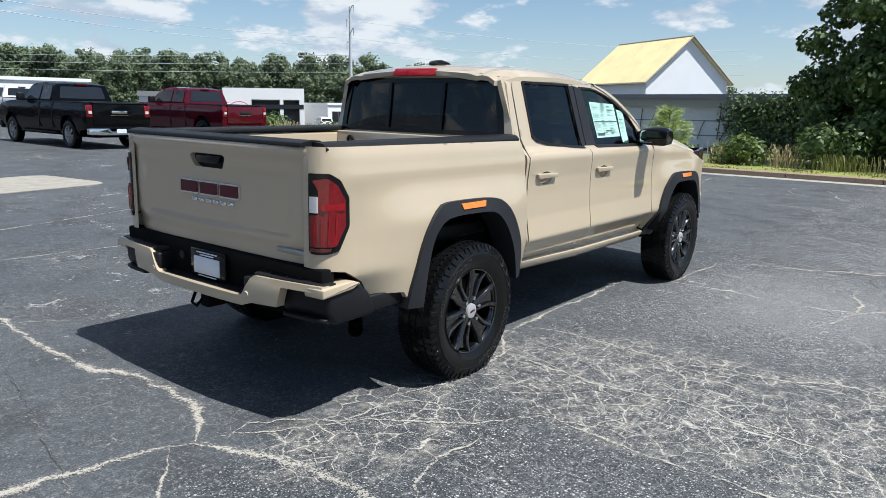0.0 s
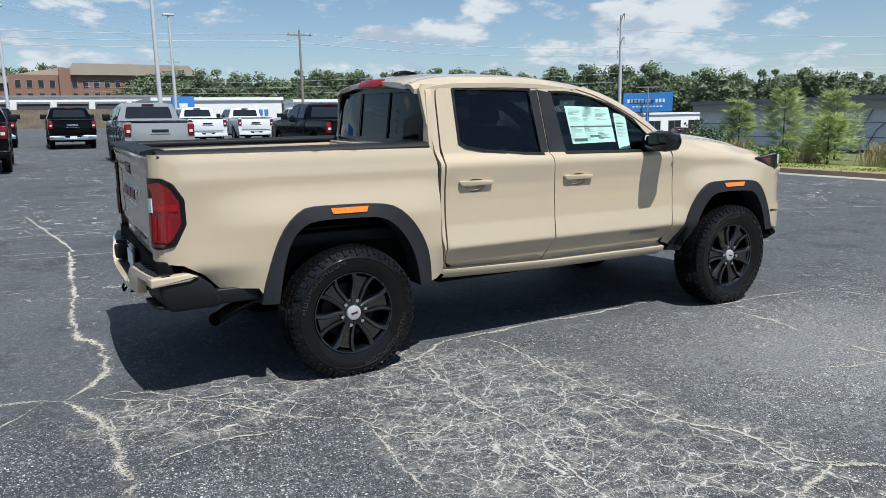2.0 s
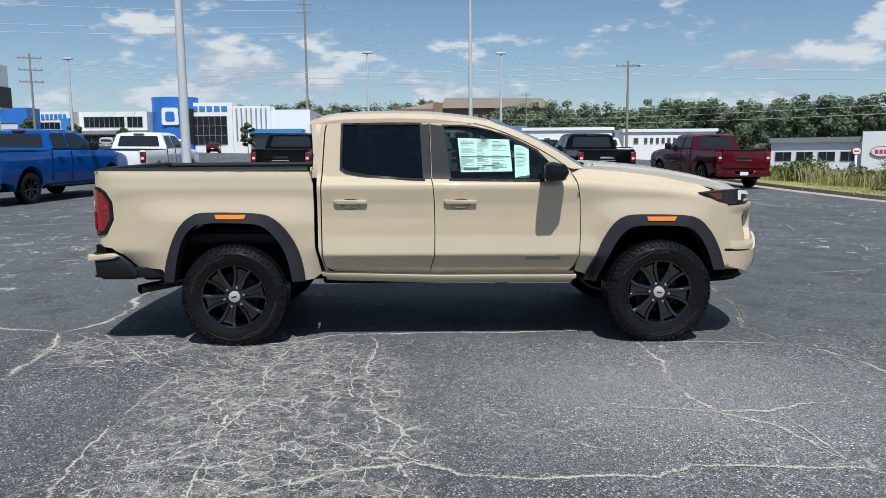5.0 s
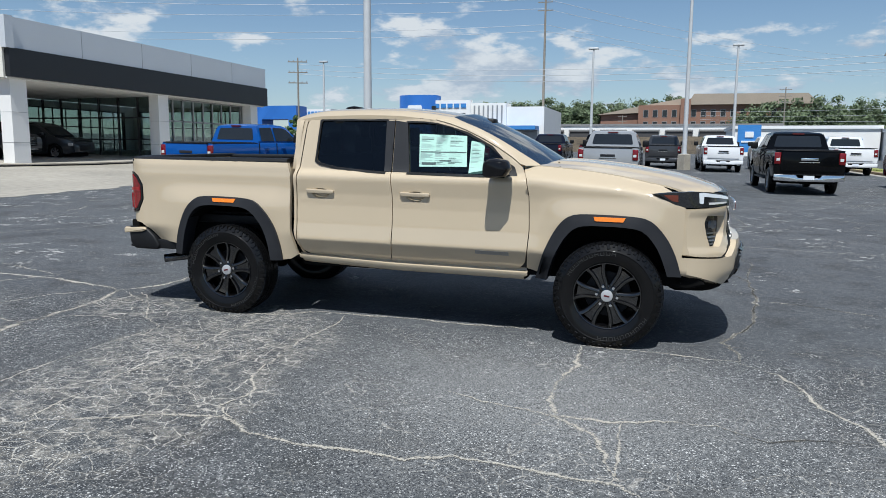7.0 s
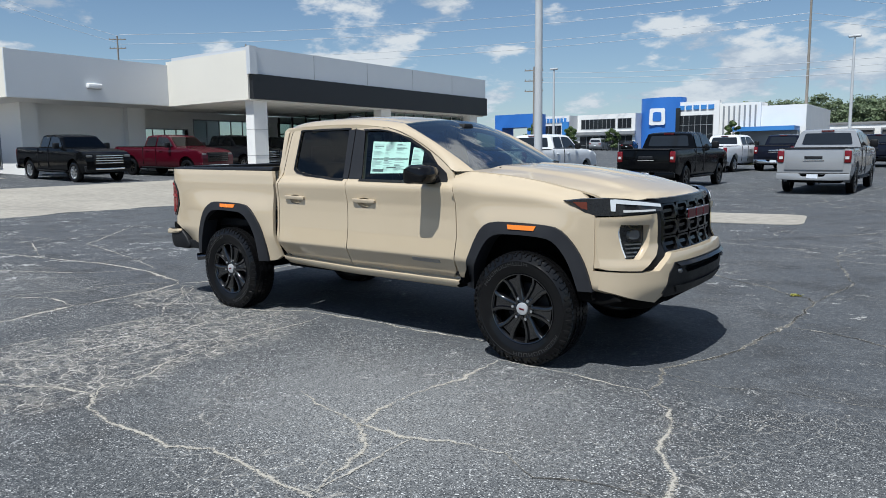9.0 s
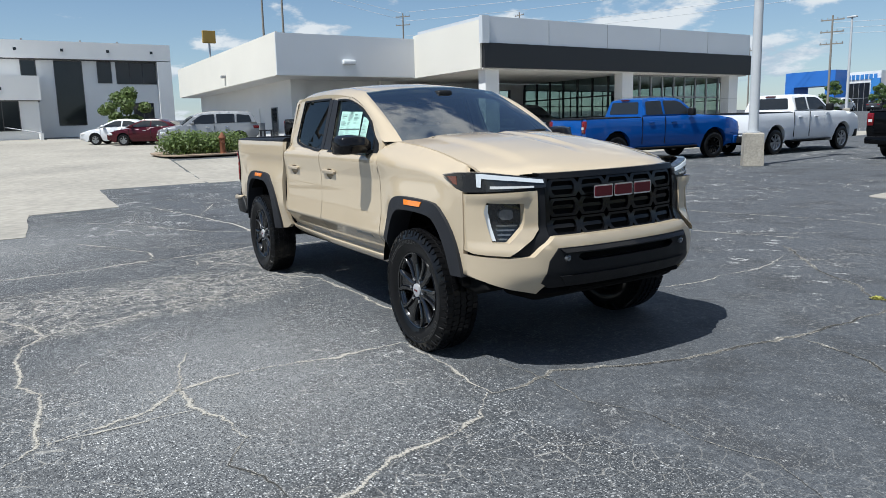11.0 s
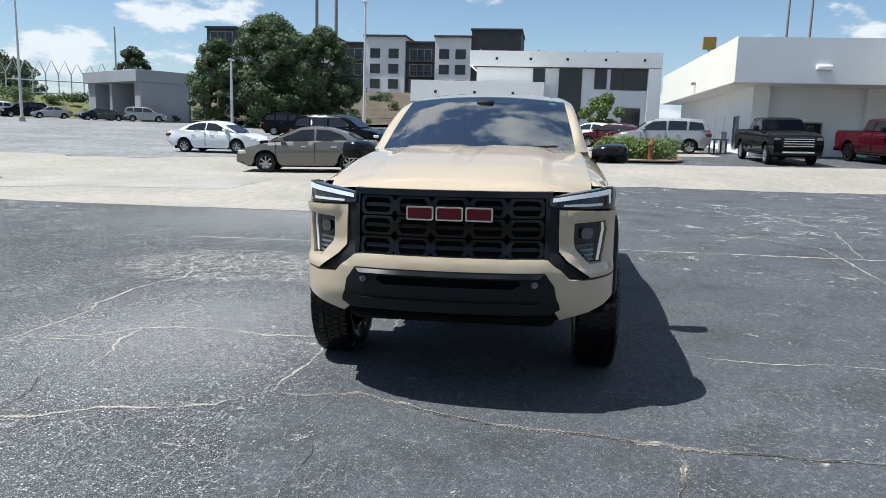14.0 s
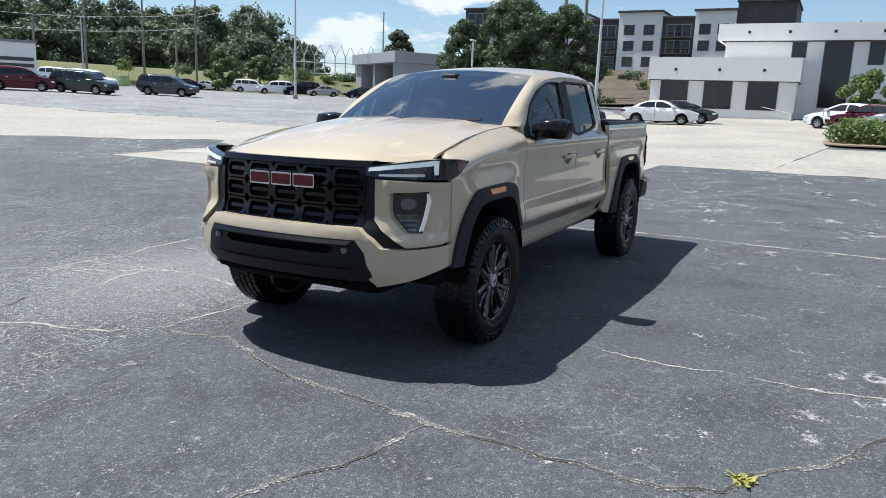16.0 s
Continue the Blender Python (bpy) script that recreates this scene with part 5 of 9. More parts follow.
    def spot(cx, cy, rx, ry, lo=0.75, hi=1.10):
        s = N.new("ShaderNodeVectorMath"); s.operation = "SUBTRACT"
        L.new(pos, s.inputs[0]); s.inputs[1].default_value = (cx, cy, 0)
        t = N.new("ShaderNodeVectorMath"); t.operation = "MULTIPLY"
        L.new(s.outputs[0], t.inputs[0]); t.inputs[1].default_value = (1 / rx, 1 / ry, 0)
        ln = N.new("ShaderNodeVectorMath"); ln.operation = "LENGTH"
        L.new(t.outputs[0], ln.inputs[0])
        return ranged(calc("ADD", ln.outputs["Value"], ranged(mid.outputs["Fac"], 0.3, 0.7, -0.22, 0.22)), lo, hi, 1, 0, True)

    areas = [(-1.15, -1.9, 0.82, 1.25), (-2.45, -1.02, 0.75, 0.42), (-1.05, -3.2, 0.95, 1.1)]
    spots = None
    for a in areas:
        o = spot(*a)
        spots = o if spots is None else calc("MAXIMUM", spots, o)
    gaps = ranged(noise_tex(1.7, 3).outputs["Fac"], 0.34, 0.48, 0.45, 1, True)
    gaps2 = ranged(noise_tex(2.3, 3).outputs["Fac"], 0.42, 0.56, 0.1, 0.9, True)
    grain = ranged(fine.outputs["Fac"], 0.38, 0.56, 0.15, 1)
    fine_web = calc("MAXIMUM", calc("MULTIPLY", web(7.2, 0.030), gaps), calc("MULTIPLY", calc("MULTIPLY", web(12.5, 0.028), gaps2), spot(-1.1, -2.5, 0.85, 1.8)))
    fine_web = calc("MULTIPLY", calc("MULTIPLY", fine_web, spots), grain)
    # faint hairline crazing all over the lot
    craze = calc("MULTIPLY", calc("MULTIPLY", web(7.5, 0.024), ranged(noise_tex(0.8, 4).outputs["Fac"], 0.44, 0.60, 0.0, 0.50, True)), calc("MULTIPLY", grain, ranged(seal, 0, 1, 1.0, 0.45)))
    cracks = calc("MAXIMUM", fine_web, craze)
    dusty = calc("MULTIPLY", calc("MULTIPLY", spots, ranged(clump.outputs["Fac"], 0.44, 0.64, 0.0, 0.48)), grain)
    rubbed = calc("MAXIMUM", spot(1.5, -2.2, 1.7, 1.3, 0.1, 1.3), calc("MAXIMUM", spot(4.6, -4.2, 3.2, 2.6, 0.0, 1.3), spot(-5.5, -4.0, 2.6, 2.8, 0.0, 1.3)))
    base = mixed(calc("MULTIPLY", calc("MULTIPLY", rubbed, 0.44), ranged(grit.outputs["Fac"], 0.38, 0.58, 0.15, 1)), base, (0.34, 0.34, 0.335))
    base = mixed(dusty, base, (0.33, 0.305, 0.265))
    base = mixed(calc("MULTIPLY", cracks, 0.80), base, (0.50, 0.47, 0.42))
    L.new(base, bsdf.inputs["Base Color"])
    L.new(ranged(mid.outputs["Fac"], 0.3, 0.7, 0.72, 0.95), bsdf.inputs["Roughness"])
    bsdf.inputs["Specular IOR Level"].default_value = 0.28
    hgt = calc("ADD", calc("MULTIPLY", fine.outputs["Fac"], 0.4), calc("ADD", calc("MULTIPLY", stone.outputs["Distance"], -0.8), calc("MULTIPLY", cracks, -0.5)))
    b = N.new("ShaderNodeBump"); b.inputs["Strength"].default_value, b.inputs["Distance"].default_value = 0.6, 0.006
    L.new(hgt, b.inputs["Height"])
    L.new(b.outputs[0], bsdf.inputs["Normal"])
    return m


def crack_material(name, core):
    """Dust scattered round a crack: thick along its middle, grainy towards the sides; core: how dark its open middle is."""
    m, nt, bsdf = nodes_of(name)
    N, L = nt.nodes, nt.links
    tc, geo = N.new("ShaderNodeTexCoord"), N.new("ShaderNodeNewGeometry")
    sep = N.new("ShaderNodeSeparateXYZ")
    L.new(tc.outputs["UV"], sep.inputs[0])

    def calc(op, a, b=0.0):
        q = N.new("ShaderNodeMath"); q.operation = op
        for i, v in enumerate((a, b)):
            if isinstance(v, (int, float)):
                q.inputs[i].default_value = v
            else:
                L.new(v, q.inputs[i])
        return q.outputs[0]

    def noise_tex(scale, detail, rough):
        n = N.new("ShaderNodeTexNoise")
        n.inputs["Scale"].default_value, n.inputs["Detail"].default_value, n.inputs["Roughness"].default_value = scale, detail, rough
        L.new(geo.outputs["Position"], n.inputs["Vector"])
        return calc("SUBTRACT", n.outputs["Fac"], 0.5)

    def smooth(src, a, b, c, d):
        r = N.new("ShaderNodeMapRange"); r.interpolation_type = "SMOOTHSTEP"
        for k, v in zip(("From Min", "From Max", "To Min", "To Max"), (a, b, c, d)):
            r.inputs[k].default_value = v
        L.new(src, r.inputs["Value"])
        return r.outputs[0]
    n_m, n_f, n_l = noise_tex(8, 4, 0.6), noise_tex(62, 5, 0.85), noise_tex(2.2, 2, 0.5)
    across = calc("ADD", calc("SUBTRACT", calc("MULTIPLY", sep.outputs["Y"], 2.0), 1.0), calc("MULTIPLY", n_m, 0.55))
    a = calc("ABSOLUTE", across)
    v = calc("ADD", calc("SUBTRACT", 1.0, a), calc("ADD", calc("MULTIPLY", n_f, 3.4), calc("ADD", calc("MULTIPLY", n_m, 0.9), calc("MULTIPLY", n_l, 0.8))))
    fade = smooth(calc("ABSOLUTE", calc("SUBTRACT", calc("MULTIPLY", sep.outputs["Y"], 2.0), 1.0)), 0.75, 1.0, 1, 0)
    alpha = calc("MULTIPLY", calc("MULTIPLY", smooth(v, 0.62 if core else 0.54, 1.0 if core else 0.94, 0, 0.82), fade), smooth(n_l, -0.22, 0.0, 0.75, 1))
    open_ = calc("MULTIPLY", smooth(calc("ADD", a, calc("MULTIPLY", n_f, 0.10)), 0.16, 0.30, core, 0), smooth(n_l, -0.05, 0.12, 1, 0.7))
    mx = N.new("ShaderNodeMix"); mx.data_type = "RGBA"
    L.new(open_, mx.inputs["Factor"])
    mx.inputs["A"].default_value, mx.inputs["B"].default_value = (0.46, 0.43, 0.375, 1), (0.012, 0.012, 0.012, 1)
    L.new(mx.outputs["Result"], bsdf.inputs["Base Color"])
    bsdf.inputs["Roughness"].default_value = 0.95
    bp = N.new("ShaderNodeBump"); bp.inputs["Strength"].default_value, bp.inputs["Distance"].default_value = 0.6, 0.006
    L.new(calc("ADD", n_f, calc("MULTIPLY", open_, -1.0)), bp.inputs["Height"])
    L.new(bp.outputs[0], bsdf.inputs["Normal"])
    tr, sh = N.new("ShaderNodeBsdfTransparent"), N.new("ShaderNodeMixShader")
    L.new(calc("MAXIMUM", alpha, open_), sh.inputs[0])
    L.new(tr.outputs[0], sh.inputs[1]); L.new(bsdf.outputs[0], sh.inputs[2])
    L.new(sh.outputs[0], N["Material Output"].inputs["Surface"])
    return m


ASPHALT = asphalt_material("asphalt")
CONCRETE = surface("concrete", (0.305, 0.282, 0.242), 0.85, 0, 0.26, 0.35, 5, bump=0.2, coords="World")
CONCRETE_DARK = surface("old_concrete", (0.30, 0.285, 0.255), 0.88, 0, 0.35, 0.5, 18, bump=0.2, coords="World")
DUST_CRACK, OPEN_CRACK = crack_material("dusty_crack", 0.0), crack_material("open_crack", 0.95)
KERB = surface("kerb_concrete", (0.26, 0.195, 0.140), 0.9, 0, 0.3, 1.2, 30, bump=0.25, coords="World")
GRASS = surface("mown_grass", (0.21, 0.225, 0.055), 0.9, 0, 0.45, 1.2, 40, bump=0.4, coords="World")
DIRT = surface("dry_slope", (0.085, 0.066, 0.044), 0.95, 0, 0.7, 0.4, 3, bump=0.3, coords="World")
ROUGH_GRASS = surface("rough_grass_ground", (0.115, 0.12, 0.04), 0.95, 0, 0.45, 0.2, 6, bump=0.3, coords="World")
WEED = surface("weed_leaf", (0.30, 0.29, 0.07), 0.8, 0, 0.3, 20, 80)


def lie(poly, dz, step, name, mat, label, category, kind="structure", ragged=None):
    """A sheet that follows the ground inside a plan outline; its edge is ragged where ragged(x, y) asks for it."""
    if ragged:
        poly = [(x + ragged(x, y) * noise.noise((x * .9, y * .9, 3)), y + ragged(x, y) * noise.noise((x * .9, y * .9, 8))) for x, y in resample(list(poly), .35)]
    b = sheet(poly, lambda x, y: Vector((x, y, ground_z(x, y) + dz)), step=step, back=(0, 0, -0.05))
    return tagged(part(name, b, mat, None), label, category, "", kind)


# one sheet of ground, fine near the walk and out to the horizon
bm = bmesh.new()
axis = sorted(set([round(v, 3) for v in np.concatenate((np.arange(-12, 14.1, 0.5), np.arange(-60, 60, 4), np.arange(-160, 160, 10), [-3000, -1500, -700, -350, -220, 220, 350, 700, 1500, 3000]))]))
grid_v = [[bm.verts.new((x, y, ground_z(x, y))) for y in axis] for x in axis]
for i in range(len(axis) - 1):
    for j in range(len(axis) - 1):
        bm.faces.new((grid_v[i][j], grid_v[i + 1][j], grid_v[i + 1][j + 1], grid_v[i][j + 1]))
tagged(part("ground", bm, ASPHALT, None), "cracked weathered dark asphalt car park", "asphalt", "", "structure")

lie([(-6.42, -8), (-6.9, -14.0), (-11.4, -14.5), (-13.6, -16.6), (-12.4, -18.2), (-9.4, -23.2), (-4, -33), (4, -48), (-6, -58), (-20, -41), (-23, -30), (-21.5, -17), (-24, -12), (-40, -16), (-57, -14), (-57, -1.0), (-46, 8.5), (-30.5, 8.8), (-30, 3.0), (-24, 2.4), (-13.9, 1.3), (-13.95, -1.27), (-9.5, -1.40), (-9.35, -2.93), (-6.25, -3.08)], 0.008, 2.5, "pavement", CONCRETE, "pale worn concrete apron", "concrete", ragged=lambda x, y: .9 if y < -14.2 else .05)
WORN_LOT = surface("worn_far_asphalt", (0.20, 0.20, 0.20), 0.9, 0, 0.5, 0.3, 2.5, bump=0.2, coords="World")
lie([(-21.5, -17.2), (-23.1, -30), (-20.1, -41.2), (-6, -58.3), (-40, -98), (-94, -57), (-86, -24), (-57.3, -14.2), (-40, -16.2), (-24.1, -12.2)], 0.006, 3.0, "road", WORN_LOT, "pale worn asphalt of the far lot", "asphalt", ragged=lambda x, y: .5)
lie([(-13.6, 4.4), (-13.9, 1.32), (-23.8, 2.45), (-23.8, 16.2), (-22.6, 20), (-22.6, 38), (-14.5, 38), (-13.6, 20), (-13.2, 8)], 0.010, 2.5, "pavement", CONCRETE, "pale concrete drive before the showroom", "concrete", ragged=lambda x, y: .5 if x > -15 else .0)
lie([(-9.9, -11.0), (-10.0, -8.6), (-10.3, -7.25), (-13.3, -7.3), (-14.4, -9.5), (-13.6, -13.2), (-11.4, -14.4), (-8.2, -14.2)], 0.014, 1.0, "pavement", CONCRETE_DARK, "darker concrete patch", "concrete")
lie(rounded([(-0.9, 9.0), (1.6, 9.5), (1.3, 11.6), (-1.0, 11.1)], 0.4), 0.010, 0.8, "pavement", CONCRETE, "bare concrete patch in the asphalt", "concrete")
lie([(-23.8, 16.2), (-33, 16.2), (-33, 38), (-22.6, 38), (-22.6, 20)], 0.12, 2.5, "pavement", CONCRETE, "raised concrete floor under the canopy", "concrete")

# main cracks: jagged lines with dust scattered along them, some open and dark in the middle
rc_ = random.Random(11)


def crack(points, w, dark=True):
    path = []
    for a, b in zip(points, points[1:]):
        n = max(2, int(math.dist(a, b) / 0.04))
        path += [Vector((a[0] + (b[0] - a[0]) * k / n, a[1] + (b[1] - a[1]) * k / n, 0)) for k in range(n)]
    path.append(Vector((*points[-1], 0)))
    seed = rc_.uniform(0, 50)
    wob = lambda p, f, o: noise.noise((p.x * f, p.y * f, seed + o))
    pts = [p + Vector((wob(p, 3.1, 0) * 0.022 + wob(p, 13, 0) * 0.026 + rc_.uniform(-.006, .006), wob(p, 3.1, 9) * 0.022 + wob(p, 13, 9) * 0.026 + rc_.uniform(-.006, .006), 0)) for p in path]
    bm = bmesh.new()
    uv = bm.loops.layers.uv.new("across")
    prev = None
    for i, p in enumerate(pts):
        d = (pts[min(i + 2, len(pts) - 1)] - pts[max(i - 2, 0)]).normalized()
        nrm = Vector((-d.y, d.x, 0))
        ww = w * 0.58 * (0.75 + 0.9 * abs(wob(p, 2.2, 20))) * (0.25 + 0.75 * min(1, i / 8, (len(pts) - 1 - i) / 8))
        cur = [bm.verts.new((q.x, q.y, ground_z(q.x, q.y) + 0.005)) for q in (p + nrm * ww, p - nrm * ww)]
        if prev:
            f = bm.faces.new((prev[0], prev[1], cur[1], cur[0]))
            for lo, (u_, v_) in zip(f.loops, ((i - 1, 1), (i - 1, 0), (i, 0), (i, 1))):
                lo[uv].uv = (u_ * .04, v_)
        prev = cur
    bmesh.ops.recalc_face_normals(bm, faces=bm.faces)
    return tagged(part("crack", bm, OPEN_CRACK if dark else DUST_CRACK, None), "jagged crack with pale dust in the asphalt", "crack", "cracks in the asphalt", "structure")


for line_, w_, d_ in (
        # the long dusty cracks behind the truck and their forks
        ([(-9.0, -0.9), (-6.98, -0.50), (-6.08, -0.36), (-5.20, -0.25), (-4.32, -0.26), (-3.98, -0.36), (-3.55, -0.41), (-3.32, -0.47), (-3.17, -0.60)], .105, False),
        ([(-3.24, -0.52), (-3.10, -0.36), (-3.00, -0.18), (-2.96, 0.10), (-2.98, 0.45), (-3.08, 0.68), (-3.10, 1.25), (-3.06, 1.95), (-3.04, 2.70), (-2.95, 4.70), (-3.4, 8.0)], .095, False),
        ([(-3.23, -0.52), (-3.17, -0.68), (-3.12, -0.86), (-3.04, -1.12), (-3.03, -1.30), (-3.05, -1.47), (-3.01, -1.70), (-3.07, -1.85), (-2.9, -2.7), (-2.9, -4.4)], .130, False),
        ([(-3.08, -1.86), (-3.60, -1.80), (-4.18, -2.03), (-5.4, -2.7)], .060, False),
        ([(-3.29, -0.47), (-3.70, -0.95), (-3.87, -1.45), (-4.18, -2.03), (-4.7, -3.3)], .045, False),
        ([(-3.33, 2.17), (-3.0, 1.95), (-2.75, 1.74)], .022, False),
        ([(-3.10, -0.60), (-2.94, -0.54), (-2.73, -0.72), (-2.62, -0.87), (-2.36, -0.90), (-2.19, -0.84)], .040, False),
        ([(-3.03, -1.14), (-2.88, -0.90), (-2.64, -0.86)], .035, False),
        ([(-3.01, -1.70), (-2.84, -1.52), (-2.60, -1.46), (-2.3, -1.5)], .032, False),
        ([(-3.12, -0.56), (-2.50, -0.96), (-2.21, -1.38), (-1.91, -1.58), (-1.86, -1.83), (-1.62, -1.93)], .038, False),
        ([(-1.91, -1.60), (-1.96, -2.16), (-1.95, -2.47), (-1.98, -2.88), (-1.90, -3.5), (-1.7, -4.2)], .038, False),
        ([(-2.19, -0.84), (-1.90, -0.94), (-1.27, -0.92), (-0.91, -0.68), (-0.43, -0.66), (0.05, -0.64), (0.55, -0.66), (1.13, -0.62)], .062, False),
        ([(-0.62, -0.70), (-0.57, -1.02), (-0.61, -1.62), (-0.54, -2.14), (-0.50, -2.44), (-0.35, -2.68), (-0.38, -2.98), (-0.13, -3.20)], .042, False),
        ([(-1.20, -0.95), (-1.32, -1.55), (-1.22, -2.10), (-1.35, -2.75), (-1.28, -3.5)], .035, False),
        ([(-0.62, -1.60), (-0.85, -1.95), (-1.22, -2.10)], .028, False),
        # beside and before the front wheel
        ([(1.49, -0.95), (1.52, -1.50), (1.44, -1.90), (1.44, -2.22), (1.52, -2.49), (1.75, -2.72), (1.9, -3.2)], .070, False),
        ([(0.82, -2.30), (1.18, -2.44), (1.52, -2.48), (1.88, -2.47), (2.09, -2.39), (2.40, -2.34)], .058, False),
        ([(1.88, -2.47), (1.88, -2.66), (1.90, -2.90), (1.88, -3.24)], .050, False),
        ([(2.40, -2.34), (2.64, -2.50), (2.88, -2.40), (3.18, -2.35)], .042, True),
        ([(-1.3, -3.55), (-0.62, -3.20), (-0.26, -3.11), (0.00, -3.27), (0.30, -3.30), (0.58, -3.27), (0.88, -3.29), (1.13, -3.19), (1.43, -3.20), (1.70, -3.25), (1.92, -3.24), (2.15, -3.5)], .066, False),
        ([(1.49, -0.98), (1.87, -0.97), (2.24, -1.01), (2.63, -1.04)], .050, False),
        ([(2.63, -1.04), (2.86, -1.28), (2.94, -1.50), (2.99, -1.74), (3.07, -1.93), (3.19, -2.12), (3.23, -2.36), (3.6, -2.9)], .064, False),
        ([(2.63, -1.04), (2.64, -0.85), (2.56, -0.52), (2.65, -0.28), (2.83, 0.12), (2.90, 0.45), (2.91, 0.75), (2.98, 1.08), (3.01, 1.30), (3.01, 1.60), (3.00, 2.05), (3.03, 2.35), (2.94, 2.57), (2.73, 2.62), (2.48, 2.92), (1.98, 3.18), (0.9, 4.2)], .072, True),
        ([(2.99, 1.23), (3.24, 1.19), (3.56, 1.11), (3.74, 0.99), (3.92, 0.92), (4.9, 0.7)], .060, True),
        ([(1.43, 1.50), (1.55, 1.95), (1.50, 2.34), (1.54, 2.90), (1.3, 3.6)], .036, False),
        ([(3.0, 2.3), (3.2, 3.6), (2.7, 5.6), (3.6, 8.0), (3.4, 13.0)], .045, True),
        ([(3.6, -2.4), (3.20, -2.30)], .022, True),
        ([(2.1, 5.4), (5.2, 5.0), (9.5, 5.5), (13.5, 4.4)], .040, False),
        ([(4.4, 2.0), (7.4, 2.6), (9.4, 1.8), (12.9, 2.4)], .045, False),
        ([(-5.0, -6.6), (-3.4, -5.4), (-0.4, -5.8), (0.9, -5.6), (3.8, -4.4), (6.5, -4.8)], .030, True)):
    crack(line_, w_, d_)
for line_, w_ in (
        ([(-9.6, 2.6), (-7.7, 0.7), (-5.4, 0.2), (-4.4, -0.1)], .05), ([(-8.2, -2.8), (-6.6, -1.6), (-4.9, -0.8), (-4.4, -0.1)], .05),
        ([(-8.8, 1.0), (-7.4, 3.4), (-6.9, 6.0)], .04), ([(-10.5, -0.4), (-8.6, 0.2), (-6.8, -0.5)], .045),
        ([(-5.2, 3.0), (-3.8, 4.2), (-1.2, 4.0), (1.0, 4.8)], .045), ([(-4.6, 6.2), (-2.2, 5.6), (0.4, 6.4), (2.4, 6.1)], .05), ([(-8.0, 4.6), (-5.6, 5.0), (-3.0, 4.4)], .04)):
    crack(line_, w_, False)
for k in range(190):
    x, y, a = rc_.uniform(-11, 13), rc_.uniform(-9, 16), rc_.uniform(0, 6.28)
    if -3.2 < x < 3.4 and -4.2 < y < 1.2:
        continue
    walk_ = [(x, y)]
    for _ in range(rc_.randint(3, 9)):
        a += rc_.gauss(0, .5)
        x, y = x + math.cos(a) * .35, y + math.sin(a) * .35
        walk_.append((x, y))
    far = max(abs(x) - 3, abs(y) - 3)
    crack(walk_, rc_.uniform(.010, .020) * (1 + .22 * max(0, min(far, 7))), far < 2 and k % 3 > 0)

# weeds in one crack
bm = bmesh.new()
rw_ = random.Random(5)
WX, WY = 2.79, 2.62
for _ in range(60):
    x, y = WX + rw_.gauss(0, .024), WY + rw_.gauss(0, .018)
    a, h = rw_.uniform(0, 6.28), rw_.uniform(.006, .020)
    z = ground_z(x, y)
    t = Vector((math.cos(a), math.sin(a), 0)) * .010
    tip = Vector((x + rw_.gauss(0, .02), y + rw_.gauss(0, .02), z + h))
    bm.faces.new([bm.verts.new(p) for p in (Vector((x, y, z)) - t, Vector((x, y, z)) + t, tip + t * .7, tip - t * .7)])
tagged(part("weed_tuft", bm, WEED, None), "small yellow-green weeds growing from a crack", "weeds", "", "stuff")

# kerb and verge along the east side
KERB_LINE = [(15.2, -30), (14.9, -12), (14.65, -1.0), (14.3, 3.2), (13.9, 6.5), (13.4, 10), (12.85, 13.5), (12.7, 18), (12.9, 26), (12.6, 34), (12.2, 44)]


def offset_line(line, d):
    out = []
    for i, p in enumerate(line):
        a, b = Vector(line[max(0, i - 1)]), Vector(line[min(len(line) - 1, i + 1)])
        t = (b - a).normalized()
        out.append((p[0] + t.y * d, p[1] - t.x * d))
    return out


kerb = thing("kerb", "weathered brown-grey concrete kerb beside the grass", "kerb", kind="structure")
fine_k = []
for a, b in zip(KERB_LINE, KERB_LINE[1:]):
    n = max(1, round(math.dist(a, b) / 2.4))
    fine_k += [(a[0] + (b[0] - a[0]) * k / n, a[1] + (b[1] - a[1]) * k / n) for k in range(n)]
fine_k.append(KERB_LINE[-1])
for a, b in zip(fine_k, fine_k[1:]):
    d = (Vector(b) - Vector(a)).normalized()
    n = Vector((d.y, -d.x))
    a2, b2 = Vector(a) + d * .008, Vector(b) - d * .008
    bm = bmesh.new()
    ends = []
    for p in (a2, b2):
        ring = []
        for off, hh in ((0.0, -0.1), (0.012, 0.12), (0.05, 0.145), (0.16, 0.145), (0.16, -0.1)):
            q = p + n * off
            ring.append(bm.verts.new((q.x, q.y, ground_z(p.x, p.y) + hh)))
        ends.append(ring)
    for i in range(5):
        j = (i + 1) % 5
        bm.faces.new((ends[0][i], ends[0][j], ends[1][j], ends[1][i]))
    bm.faces.new(ends[0]); bm.faces.new(ends[1][::-1])
    bmesh.ops.recalc_face_normals(bm, faces=bm.faces)
    part("kerb_stone", sharp(bm), KERB, kerb)
